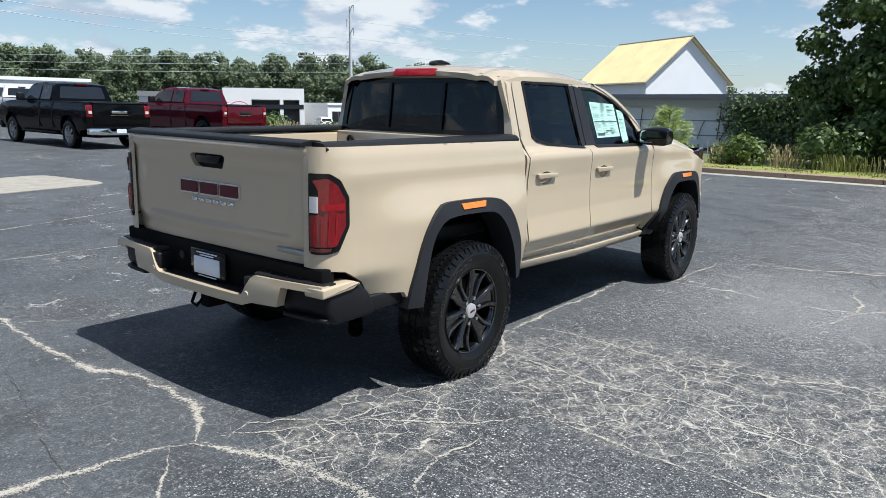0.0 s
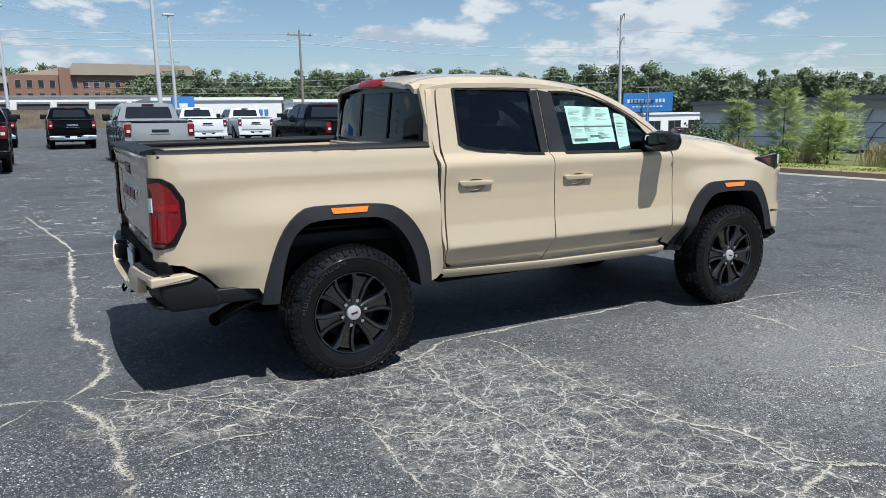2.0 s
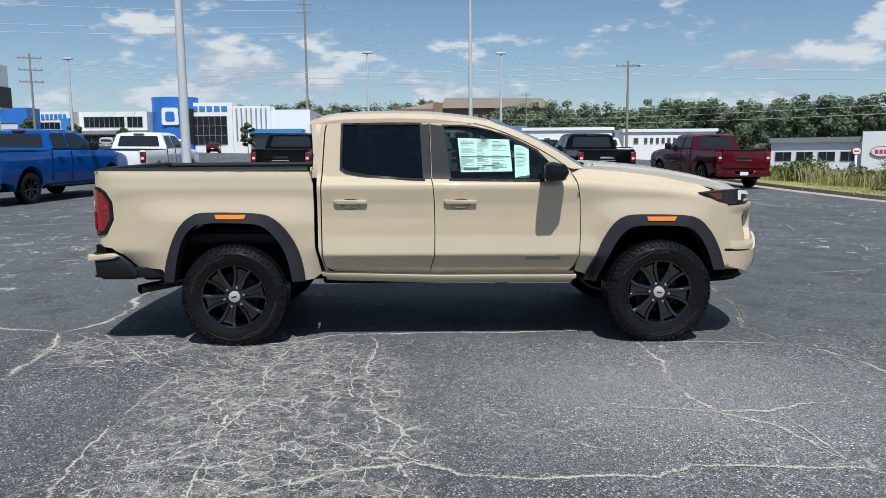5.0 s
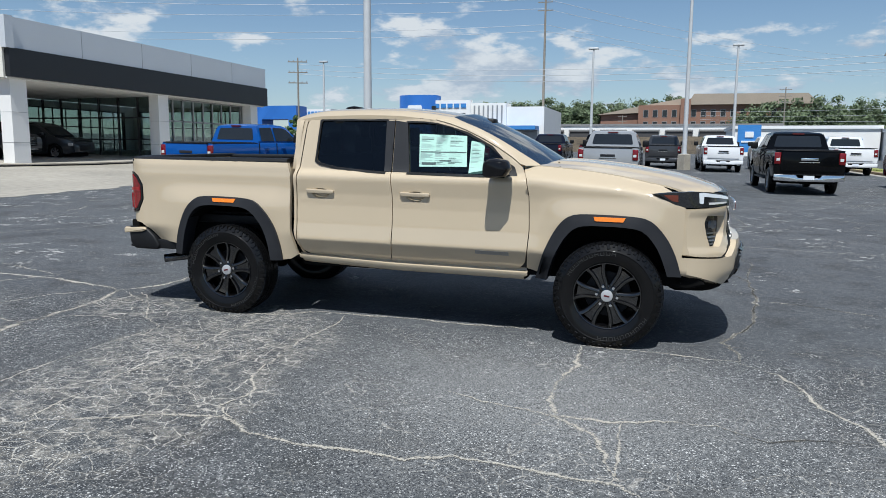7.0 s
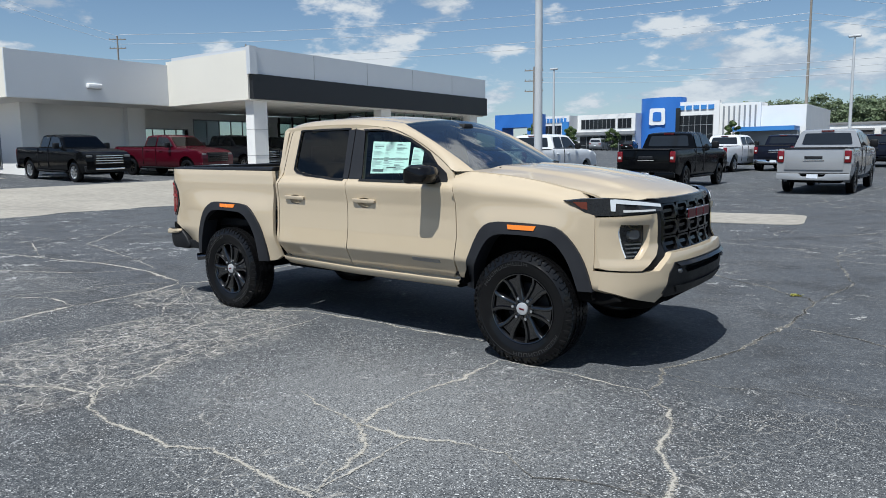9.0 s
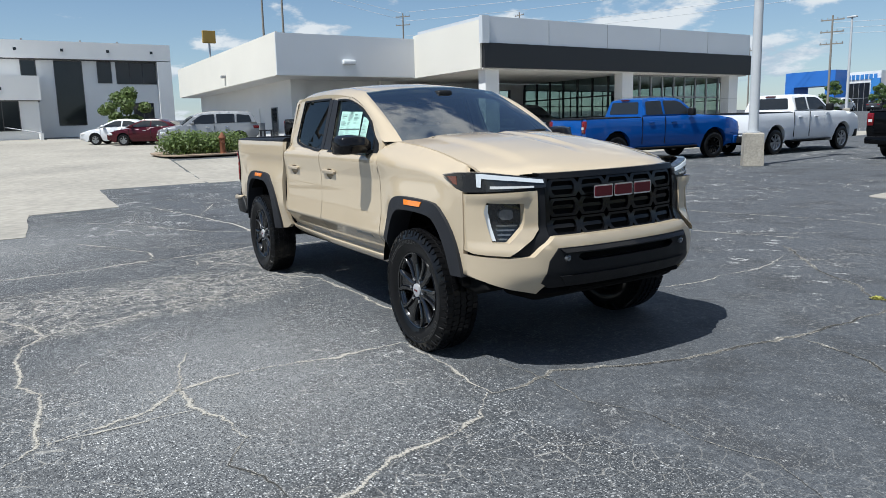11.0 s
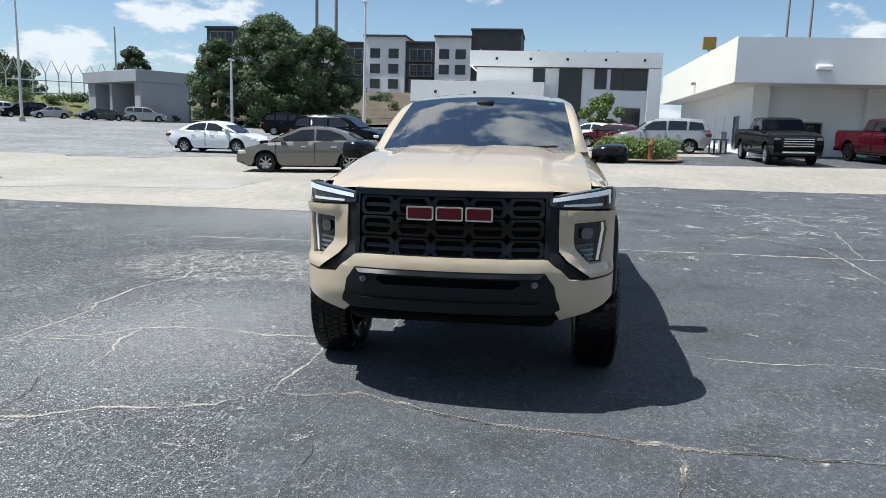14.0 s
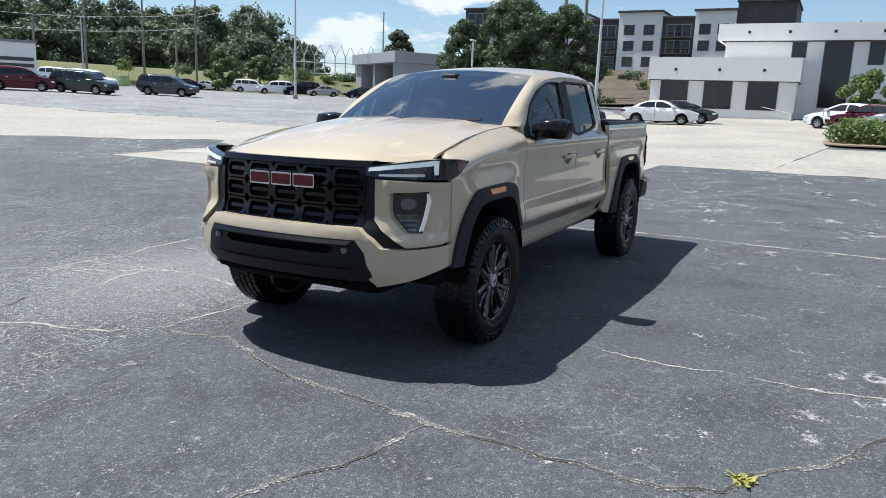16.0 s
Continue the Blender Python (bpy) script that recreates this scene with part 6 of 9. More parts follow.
# a dusty gutter before the kerb
inner, outer = offset_line(KERB_LINE, -0.55), offset_line(KERB_LINE, 0.0)
lie(inner + outer[::-1], 0.007, 1.0, "gutter", CONCRETE_DARK, "pale dusty gutter along the kerb", "gutter")
va, vb = offset_line(KERB_LINE, 0.14), offset_line(KERB_LINE, 2.2)
lie(va + vb[::-1], 0.125, 1.0, "verge", GRASS, "short yellow-green grass verge", "grass")
vc = offset_line(KERB_LINE, 14)
lie(offset_line(KERB_LINE, 2.15) + vc[::-1], 0.10, 2.0, "ground_cover", ROUGH_GRASS, "rough grass behind the verge", "rough grass")


# ---- plants ----
def leaf_material(name, color, spread=0.35):
    m, nt, bsdf = nodes_of(name)
    g = nt.nodes.new("ShaderNodeNewGeometry")
    r = nt.nodes.new("ShaderNodeMapRange")
    r.inputs["To Min"].default_value, r.inputs["To Max"].default_value = 1 - spread, 1 + spread
    nt.links.new(g.outputs["Random Per Island"], r.inputs["Value"])
    info = nt.nodes.new("ShaderNodeObjectInfo")
    r2 = nt.nodes.new("ShaderNodeMapRange")
    r2.inputs["To Min"].default_value, r2.inputs["To Max"].default_value = 0.82, 1.18
    nt.links.new(info.outputs["Random"], r2.inputs["Value"])
    mu = nt.nodes.new("ShaderNodeMath"); mu.operation = "MULTIPLY"
    nt.links.new(r.outputs[0], mu.inputs[0]); nt.links.new(r2.outputs[0], mu.inputs[1])
    sc = nt.nodes.new("ShaderNodeVectorMath"); sc.operation = "SCALE"
    sc.inputs[0].default_value = color
    nt.links.new(mu.outputs[0], sc.inputs["Scale"])
    nt.links.new(sc.outputs[0], bsdf.inputs["Base Color"])
    bsdf.inputs["Roughness"].default_value = 0.55
    tl = nt.nodes.new("ShaderNodeBsdfTranslucent")
    nt.links.new(sc.outputs[0], tl.inputs["Color"])
    mx = nt.nodes.new("ShaderNodeMixShader"); mx.inputs[0].default_value = 0.28
    nt.links.new(bsdf.outputs[0], mx.inputs[1]); nt.links.new(tl.outputs[0], mx.inputs[2])
    nt.links.new(mx.outputs[0], nt.nodes["Material Output"].inputs["Surface"])
    return m


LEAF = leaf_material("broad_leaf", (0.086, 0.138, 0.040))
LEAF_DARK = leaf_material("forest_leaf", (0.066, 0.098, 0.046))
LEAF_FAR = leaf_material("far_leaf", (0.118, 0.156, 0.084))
LEAF_PALE = leaf_material("shrub_leaf", (0.115, 0.165, 0.045))
LEAF_DEEP = leaf_material("deep_green_leaf", (0.074, 0.112, 0.046))
PINE_LEAF = leaf_material("needle_leaf", (0.27, 0.34, 0.11))
STRAW = leaf_material("dry_grass_blade", (0.48, 0.40, 0.22), 0.25)
GRASS_BLADE = leaf_material("green_grass_blade", (0.21, 0.225, 0.065), 0.4)
BARK = surface("bark", (0.11, 0.085, 0.062), 0.95, 0, 0.3, 4, 30, bump=0.5)


def leaves(bm, rng, cx, cy, cz, rx, ry, rz, count, size, shell=0.55):
    """Small leaf pieces in an ellipsoid clump, denser towards its skin."""
    for _ in range(count):
        d = Vector((rng.gauss(0, 1), rng.gauss(0, 1), rng.gauss(0, 1))).normalized()
        r = shell + (1 - shell) * rng.random() ** 0.5
        c = Vector((cx + d.x * rx * r, cy + d.y * ry * r, cz + d.z * rz * r))
        n = (d + Vector((rng.gauss(0, .5), rng.gauss(0, .5), rng.gauss(0.25, .5)))).normalized()
        u = n.orthogonal().normalized()
        u = Matrix.Rotation(rng.uniform(0, 6.28), 3, n) @ u
        v = n.cross(u)
        s = size * rng.uniform(0.6, 1.35)
        bm.faces.new([bm.verts.new(c + u * s), bm.verts.new(c + v * s * .55), bm.verts.new(c - u * s * .9), bm.verts.new(c - v * s * .55)])


def leaf_heart(bm, rng, c, r):
    """A rough eight-sided heart of dense foliage."""
    v = [bm.verts.new(c + Vector(d) * r * rng.uniform(.75, 1.1)) for d in ((1, 0, 0), (0, 1, 0), (-1, 0, 0), (0, -1, 0), (0, 0, .8), (0, 0, -.8))]
    for i in range(4):
        bm.faces.new((v[i], v[(i + 1) % 4], v[4]))
        bm.faces.new((v[(i + 1) % 4], v[i], v[5]))


def tree(x, y, z, height, spread, label, seed, clumps=26, per=130, size=0.16, mat=None, trunk=0.28, low=0.3, category="tree", name="tree", lump=1.0):
    rng = random.Random(seed)
    t = thing(name, label, category, Matrix.Translation((x, y, z)))
    bm = tube([(0, 0, -0.2), (0.03 * height * rng.uniform(-.3, .3), 0.02 * height * rng.uniform(-.3, .3), height * .35), (0.05 * rng.uniform(-1, 1), 0.05 * rng.uniform(-1, 1), height * .8)], [trunk, trunk * .7, trunk * .2], 9)
    part("trunk", bm, BARK, t)
    for k in range(7 if trunk > .1 else 0):
        a, h0 = rng.uniform(0, 6.28), height * rng.uniform(.25, .6)
        r1 = spread * rng.uniform(.45, .8)
        part("limb", tube([(0, 0, h0), (math.cos(a) * r1 * .5, math.sin(a) * r1 * .5, h0 + height * .10), (math.cos(a) * r1, math.sin(a) * r1, h0 + height * .22)], [trunk * .4, trunk * .25, trunk * .08], 6), BARK, t)
    bm = bmesh.new()
    for k in range(clumps):
        h = rng.random()
        a = rng.uniform(0, 6.28)
        env = math.sin(math.pi * min(1, (h * .82 + .18))) ** .6
        rr = spread * env * rng.random() ** .5 * .82
        cr = spread * rng.uniform(.18, .34) * lump
        leaves(bm, rng, math.cos(a) * rr, math.sin(a) * rr, height * (low + (1 - low) * h) - cr * .25, cr, cr, cr * .75, per, size)
        leaf_heart(bm, rng, Vector((math.cos(a) * rr, math.sin(a) * rr, height * (low + (1 - low) * h) - cr * .25)), cr * .55)
    part("crown", bm, mat or LEAF, t, smooth=False)
    return t


# tree and vines at the east wall
tree(20.6, -0.6, ground_z(20.6, -.6), 7.4, 3.4, "large broadleaf tree beside the vine-covered wall", 3, 95, 420, 0.10, low=.10)
tree(19.3, -4.6, ground_z(19.3, -4.6), 6.0, 3.0, "broadleaf tree at the edge of the grass", 8, 50, 480, 0.10, low=.02)
def sapling(x, y, h, r, seed):
    """A young pine: a thin stem with tufts of long needles, wide below and loose at the tip."""
    rng = random.Random(seed)
    t = thing("sapling", "young feathery pine sapling on the grass verge", "sapling", Matrix.Translation((x, y, ground_z(x, y) + .1)), "verge saplings")
    part("trunk", tube([(0, 0, -.1), (.02, .01, h * .5), (0, 0, h * .95)], [.035, .022, .008], 7), BARK, t)
    bm = bmesh.new()
    for k in range(135):
        q = rng.random() ** .8
        z0, a = h * (.06 + .90 * q), rng.uniform(0, 6.28)
        rr = r * (.30 + .72 * math.sin(math.pi * (.22 + .74 * q))) * rng.uniform(.25, 1.0)
        tip = Vector((math.cos(a) * rr, math.sin(a) * rr, z0 + rr * .35))
        for _ in range(24):
            d = Vector((math.cos(a) + rng.gauss(0, .7), math.sin(a) + rng.gauss(0, .7), .6 + rng.gauss(0, .6))).normalized()
            p = tip * rng.uniform(.55, 1.0) + Vector((0, 0, z0 * .0))
            p.z = z0 + rr * .3 * rng.random()
            u = d.orthogonal().normalized() * .009
            ln = rng.uniform(.12, .28)
            bm.faces.new([bm.verts.new(v) for v in (p - u, p + u, p + d * ln + u * .5, p + d * ln - u * .5)])
    part("needles", bm, PINE_LEAF, t, smooth=False)


for i, (x, y, h, r) in enumerate(((17.1, 11.2, 1.75, .50), (18.0, 10.2, 2.1, .62), (18.9, 9.0, 2.05, .75), (16.5, 7.7, 1.3, .6), (17.7, 5.4, 1.5, .55), (14.8, 15.4, 1.3, .45))):
    sapling(x, y, h * 1.06, r * 1.22, 30 + i)


def shrub(x, y, r, h, label, seed, mat, count=900, size=.07, name="shrub", group=""):
    rng = random.Random(seed)
    bm = bmesh.new()
    for k in range(9):
        a, q = rng.uniform(0, 6.28), r * rng.random() ** .5 * .7
        leaves(bm, rng, x + math.cos(a) * q, y + math.sin(a) * q, ground_z(x, y) + h * rng.uniform(.25, .62), r * .5, r * .5, h * .38, count // 9, size, .3)
    return tagged(part(name, bm, mat, None, smooth=False), label, "shrub", group)


for i, (x, y, r, h, mat) in enumerate(((16.9, 2.8, 1.0, 1.1, LEAF_PALE), (17.6, 0.8, 1.2, 1.6, LEAF), (17.3, -2.0, 1.3, 1.6, LEAF), (16.7, 4.8, .8, .9, LEAF_PALE), (17.3, 13.2, .9, .8, LEAF_PALE), (15.7, 18.5, 1.0, .9, LEAF_PALE), (14.9, 21.5, 1.1, 1.0, LEAF_PALE), (14.8, 26.5, 1.3, 1.3, LEAF_PALE), (14.6, 31.0, 1.4, 1.5, LEAF), (16.2, 23.5, 1.2, 1.2, LEAF), (22, 16.5, 1.3, 1.5, LEAF_DARK), (15.2, 8.8, .7, .7, LEAF_PALE))):
    shrub(x, y, r, h, "weedy green shrub behind the verge", 60 + i, mat, 900, .085, group="verge shrubs")


def blades(name, spots, label, mat, hgt, count, seed):
    rng = random.Random(seed)
    bm = bmesh.new()
    for cx, cy, r in spots:
        for _ in range(count):
            x, y = cx + rng.gauss(0, r * .5), cy + rng.gauss(0, r * .5)
            z = ground_z(x, y) + .08
            a, h = rng.uniform(0, 6.28), hgt * rng.uniform(.5, 1.2)
            t = Vector((math.cos(a), math.sin(a), 0)) * rng.uniform(.006, .012)
            lean = Vector((rng.gauss(0, .16), rng.gauss(0, .16), 0)) * h
            p0, p1, p2 = Vector((x, y, z)), Vector((x, y, z + h * .6)) + lean * .4, Vector((x, y, z + h)) + lean
            q = [bm.verts.new(p) for p in (p0 - t, p0 + t, p1 + t, p1 - t, p2 + t * 1.4, p2 - t * 1.4)]
            bm.faces.new((q[0], q[1], q[2], q[3])); bm.faces.new((q[3], q[2], q[4], q[5]))
    return tagged(part(name, bm, mat, None, smooth=False), label, "grass", "", "stuff")


blades("tall_dry_grass", [(17.0, 6.6, .45), (17.1, 3.4, .5), (17.0, 1.7, .5), (16.8, 8.4, .4), (15.9, 10.6, .4), (15.6, 12.4, .7), (15.2, 14.2, .8), (14.8, 16.4, .9), (14.7, 18.8, .9), (14.9, 20.6, .8), (17.3, -1.2, .7), (14.6, 23.6, .8)], "tall dry straw-coloured grass behind the verge", STRAW, .58, 130, 5)
blades("tall_green_grass", [(16.8, 5.6, .8), (16.4, 9.6, .9), (15.5, 13.4, 1.0), (15.0, 17.5, 1.2), (15.0, 22, 1.5), (15.0, 28, 2.0), (17.0, 0.4, .9), (17.2, -3, 1.2), (19, 14.5, 1.5), (18, 19, 2)], "uncut green grass behind the verge", GRASS_BLADE, .42, 360, 6)
vg = []
rgv = random.Random(9)
for a, b in zip(KERB_LINE[2:], KERB_LINE[3:]):
    for k in range(6):
        t = rgv.random()
        vg.append((a[0] + (b[0] - a[0]) * t + rgv.uniform(.4, 1.9), a[1] + (b[1] - a[1]) * t, .6))
blades("verge_grass", vg, "short grass blades on the verge", GRASS_BLADE, .07, 160, 7)

# ---- buildings ----
WHITE_WALL = surface("white_stucco", (0.77, 0.765, 0.75), 0.8, 0, 0.06, 0.5, 30, bump=0.08)
# cream only for the showroom's sunlit sides: the sun's warmth is in this colour
SUNLIT_CREAM = surface("sunlit_cream_stucco", (0.70, 0.67, 0.60), 0.8, 0, 0.05, 0.5, 30, bump=0.08)
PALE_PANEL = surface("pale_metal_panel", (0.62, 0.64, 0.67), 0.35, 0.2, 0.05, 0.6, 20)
BLACK_PANEL = surface("black_metal_panel", (0.020, 0.021, 0.024), 0.4, 0.2, 0.1, 0.6, 20)
GREEN_SIDING = surface("grey_green_siding", (0.66, 0.69, 0.645), 0.6, 0, 0.10, 0.4, 8)
ROOF_GREY = surface("grey_roofing", (0.22, 0.22, 0.225), 0.85, 0, 0.15, 0.4, 10)
YELLOW_ROOF = surface("yellow_roof_boards", (0.80, 0.68, 0.36), 0.8, 0, 0.16, 0.5, 6)
BRICK = surface("brown_brick", (0.25, 0.14, 0.10), 0.9, 0, 0.15, 0.3, 4)
TAN_ROOF = surface("tan_roof", (0.36, 0.30, 0.24), 0.85, 0, 0.12, 0.3, 4)
BLUE_PANEL = surface("blue_panel", (0.035, 0.16, 0.52), 0.35, 0, 0.05, 0.5, 10)
DARK_CLAD = surface("dark_cladding", (0.062, 0.060, 0.062), 0.7, 0, 0.12, 0.5, 10)
GLASS_WALL = glass("shop_glass", (0.70, 0.76, 0.74), ior=1.6)
DARK_GLASS = surface("dark_window", (0.018, 0.021, 0.025), 0.08, 0, 0.1, 0.7, 8)
CLEAR_PANE = glass("clear_shop_pane", (0.72, 0.77, 0.75), ior=1.45)
MULLION = surface("window_frame_grey", (0.30, 0.31, 0.32), 0.45, 0.3, 0.05, 2, 30)
SIGN_WHITE = surface("sign_white", (0.78, 0.79, 0.80), 0.45, 0, 0.03, 2, 30)
SIGN_RED = surface("sign_red", (0.50, 0.05, 0.05), 0.45, 0, 0.05, 2, 30)
SIGN_BLUE = surface("sign_blue", (0.05, 0.22, 0.55), 0.45, 0, 0.05, 2, 30)
SIGN_YELLOW = surface("sign_yellow", (0.34, 0.21, 0.04), 0.5, 0, 0.05, 2, 30)


def block(name, x0, x1, y0, y1, z0, z1, mat, parent, label="", bevel=0.0):
    return part(name, box(x0, x1, y0, y1, z0, z1, bevel), mat, parent, label, smooth=False)


def window(parent, plane, at, u0, u1, z0, z1, cols=1, rows=1, glass_mat=None, frame_mat=None, out=1, fr=0.06):
    """A window on a wall at plane 'x' or 'y' = at: recessed pane and its frame bars; out: the side that it faces."""
    def put(nm, ua, ub, za, zb, d0, d1, mat, par):
        lo, hi = sorted((at + out * d0, at + out * d1))
        return block(nm, lo, hi, ua, ub, za, zb, mat, par) if plane == "x" else block(nm, ua, ub, lo, hi, za, zb, mat, par)
    w = put("window", u0, u1, z0, z1, -0.06, 0.012, glass_mat or DARK_GLASS, parent)
    fm = frame_mat or MULLION
    for ua, ub, za, zb in ((u0 - fr, u0, z0 - fr, z1 + fr), (u1, u1 + fr, z0 - fr, z1 + fr), (u0, u1, z0 - fr, z0), (u0, u1, z1, z1 + fr)):
        put("frame_bar", ua, ub, za, zb, -0.02, 0.05, fm, w)
    for i in range(1, cols):
        u = u0 + (u1 - u0) * i / cols
        put("frame_bar", u - fr / 2, u + fr / 2, z0, z1, 0.0, 0.045, fm, w)
    for i in range(1, rows):
        z = z0 + (z1 - z0) * i / rows
        put("frame_bar", u0, u1, z - fr / 2, z + fr / 2, 0.0, 0.040, fm, w)
    return w


# car showroom with a canopy
show = thing("showroom", "white car showroom with a black-banded canopy on white columns", "building")
block("canopy_fascia", -29.9, -23.6, 16.95, 36.9, 5.52, 6.76, PALE_PANEL, show, "pale grey panel fascia")
block("canopy_band", -29.9, -23.50, 17.0, 36.95, 4.36, 5.52, BLACK_PANEL, show, "black panel band")
for y in (21.0, 25.0, 29.0, 33.0):
    block("panel_joint", -23.606, -23.592, y - .012, y + .012, 5.54, 6.74, MULLION, show)
block("canopy_side", -30.34, -23.75, 16.895, 16.99, 4.33, 6.60, SUNLIT_CREAM, show, "sunlit cream side of the canopy")
block("canopy_end", -23.75, -23.48, 16.85, 17.25, 5.5, 6.78, PALE_PANEL, show)
block("canopy_soffit", -33.0, -23.7, 17.0, 36.8, 4.30, 4.36, WHITE_WALL, show)
for y0, y1 in ((17.25, 18.5), (26.4, 27.5), (35.4, 36.6)):
    y1 = y0 + .82
    col = block("column", -24.45, -23.85, y0, y1, .4, 4.34, WHITE_WALL, show, "white panelled column")
    block("column_joint", -24.46, -23.84, y0 - .006, y1 + .006, 2.95, 2.965, MULLION, col)
    block("column_joint", -24.46, -23.84, y0 - .006, y1 + .006, 1.70, 1.715, MULLION, col)
# shade put into the colour: grey on this side, cream on the sunlit ones
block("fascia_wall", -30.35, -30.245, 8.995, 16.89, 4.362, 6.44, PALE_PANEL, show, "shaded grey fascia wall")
block("fascia_wall", -53.5, -30.26, 9.0, 9.12, 4.36, 6.48, SUNLIT_CREAM, show, "sunlit cream fascia wall")
block("roof", -53.5, -30.3, 9.1, 36.9, 6.2, 6.38, ROOF_GREY, show)
block("roof", -30.3, -23.8, 17.1, 36.8, 6.5, 6.6, ROOF_GREY, show)
block("soffit", -53.4, -30.3, 9.1, 17.0, 4.34, 4.40, WHITE_WALL, show)
block("wall", -33.2, -33.0, 10.6, 17.0, .3, 4.36, WHITE_WALL, show, "white wall under the overhang")
block("wall", -53.2, -33.0, 10.5, 10.7, .3, 4.36, WHITE_WALL, show)
block("pilaster", -33.0, -32.6, 10.5, 11.3, .3, 4.36, WHITE_WALL, show)
block("pilaster", -33.0, -32.6, 15.9, 16.9, .3, 4.36, WHITE_WALL, show)
for y0, y1, z0, z1 in ((17.0, 17.4, .3, 4.36), (20.4, 20.9, .3, 4.36), (26.2, 27.4, .3, 4.36), (35.6, 36.8, .3, 4.36), (27.4, 35.6, .3, .75), (27.4, 35.6, 3.9, 4.36), (17.4, 20.4, .3, .75), (17.4, 20.4, 3.3, 4.36), (20.9, 26.2, .3, .75), (20.9, 26.2, 3.9, 4.36)):
    block("wall", -34.2, -34.0, y0, y1, z0, z1, WHITE_WALL, show)
for x0, x1, z0, z1 in ((-34.0, -33.4, .3, 4.36), (-25.4, -24.8, .3, 4.36), (-33.4, -25.4, .3, .7), (-33.4, -25.4, 4.0, 4.36)):
    block("wall", x0, x1, 36.6, 36.8, z0, z1, WHITE_WALL, show)
window(show, "y", 36.6, -33.4, -25.4, .7, 4.0, 7, 3, CLEAR_PANE, DARK_CLAD, out=-1)
window(show, "x", -34.0, 27.4, 35.6, .75, 3.9, 8, 3, CLEAR_PANE, DARK_CLAD)
for y0, y1, z0, z1 in ((10.6, 17.0, .3, 6.2), (17.0, 36.8, 4.4, 6.2), (17.0, 36.8, .3, .8), (24.6, 25.4, .8, 4.4), (33.0, 36.8, .8, 4.4)):
    block("wall", -53.4, -53.2, y0, y1, z0, z1, WHITE_WALL, show)
window(show, "x", -33.0, 12.0, 14.0, 1.9, 2.6, 1, 1)
window(show, "x", -34.0, 17.4, 20.4, .75, 3.3, 4, 2, CLEAR_PANE)
window(show, "x", -34.0, 20.9, 26.2, .75, 3.9, 6, 3, CLEAR_PANE)
for x0, x1, z0, z1 in ((-36.0, -35.0, 1.3, 2.9), (-44.5, -43.7, 1.6, 2.4)):
    window(show, "y", 10.5, x0, x1, z0, z1, 1, 1, out=-1)
for x0 in (-39.2, -41.5):
    block("door", x0, x0 + .95, 10.44, 10.5, .75, 3.0, WHITE_WALL, show, "white service door")
block("meter_box", -38.0, -37.5, 10.2, 10.5, .9, 2.1, MULLION, show)
for x, y in ((-30.14, 12.9), ):
    part("flood_lamp", box(x - .12, x + .12, y - .35, y + .35, 4.95, 5.2, .05), SIGN_WHITE, show, "white wall flood lamp")
block("wall_lamp", -40.2, -39.9, 8.75, 9.0, 4.9, 5.05, MULLION, show)
# glazed corner of the showroom
sg = block("glass_wall", -24.62, -24.58, 27.5, 35.4, .62, 4.30, GLASS_WALL, show, "tall showroom glazing")
for y in (27.55, 28.5, 29.4, 30.35, 31.3, 32.25, 33.2, 34.2, 35.3):
    block("mullion", -24.66, -24.54, y - .04, y + .04, .62, 4.30, MULLION, sg)
for z in (.70, 3.05, 4.25):
    block("mullion", -24.66, -24.54, 27.5, 35.4, z - .04, z + .04, MULLION, sg)
side_glass = block("showroom_side", -34.0, -24.6, 27.38, 27.42, .4, 4.3, GLASS_WALL, show, "glazed side of the showroom")
for i in range(8):
    block("mullion", -33.95 + i * 1.32, -33.87 + i * 1.32, 27.34, 27.46, .4, 4.3, DARK_CLAD, side_glass)
for z in (.46, 2.0, 3.2):
    block("mullion", -34.0, -24.6, 27.35, 27.45, z - .04, z + .04, DARK_CLAD, side_glass)

# two-storey white office
off = thing("office_building", "white two-storey stucco office with dark windows", "building")
block("upper_wall", -78, -60.0, -6.4, 9.5, 1.0, 7.60, WHITE_WALL, off)
block("parapet", -78, -59.4, -7.0, 9.7, 7.66, 8.98, WHITE_WALL, off, "white parapet band")
# dark slabs draw the shadow line under this parapet and the low one
block("shadow_gap", -77.9, -59.7, -6.7, 9.6, 7.58, 7.66, DARK_CLAD, off)
block("low_wing", -60.0, -57.0, -11.6, -.5, 1.0, 4.30, WHITE_WALL, off)
block("low_parapet", -60.0, -56.7, -11.8, -.3, 4.34, 6.12, WHITE_WALL, off)
block("shadow_gap", -59.9, -56.9, -11.7, -.4, 4.28, 4.34, DARK_CLAD, off)
block("low_roof", -66, -60.0, -11.6, -6.4, 1.0, 6.0, WHITE_WALL, off)
for y0, y1 in ((-10.7, -8.6), (-7.25, -5.2), (-3.95, -1.85)):
    window(off, "x", -57.0, y0, y1, 2.15, 4.25, 2, 1, frame_mat=DARK_CLAD)
window(off, "x", -60.0, 1.0, 2.9, 2.55, 7.5, 1, 1, frame_mat=DARK_CLAD)
window(off, "x", -60.0, 4.1, 5.05, 5.9, 7.5, 1, 1, frame_mat=DARK_CLAD)
window(off, "x", -60.0, 5.5, 8.5, 5.85, 7.5, 3, 1, frame_mat=DARK_CLAD)
window(off, "x", -60.0, -1.3, -.35, 6.4, 7.5, 1, 1, frame_mat=DARK_CLAD)
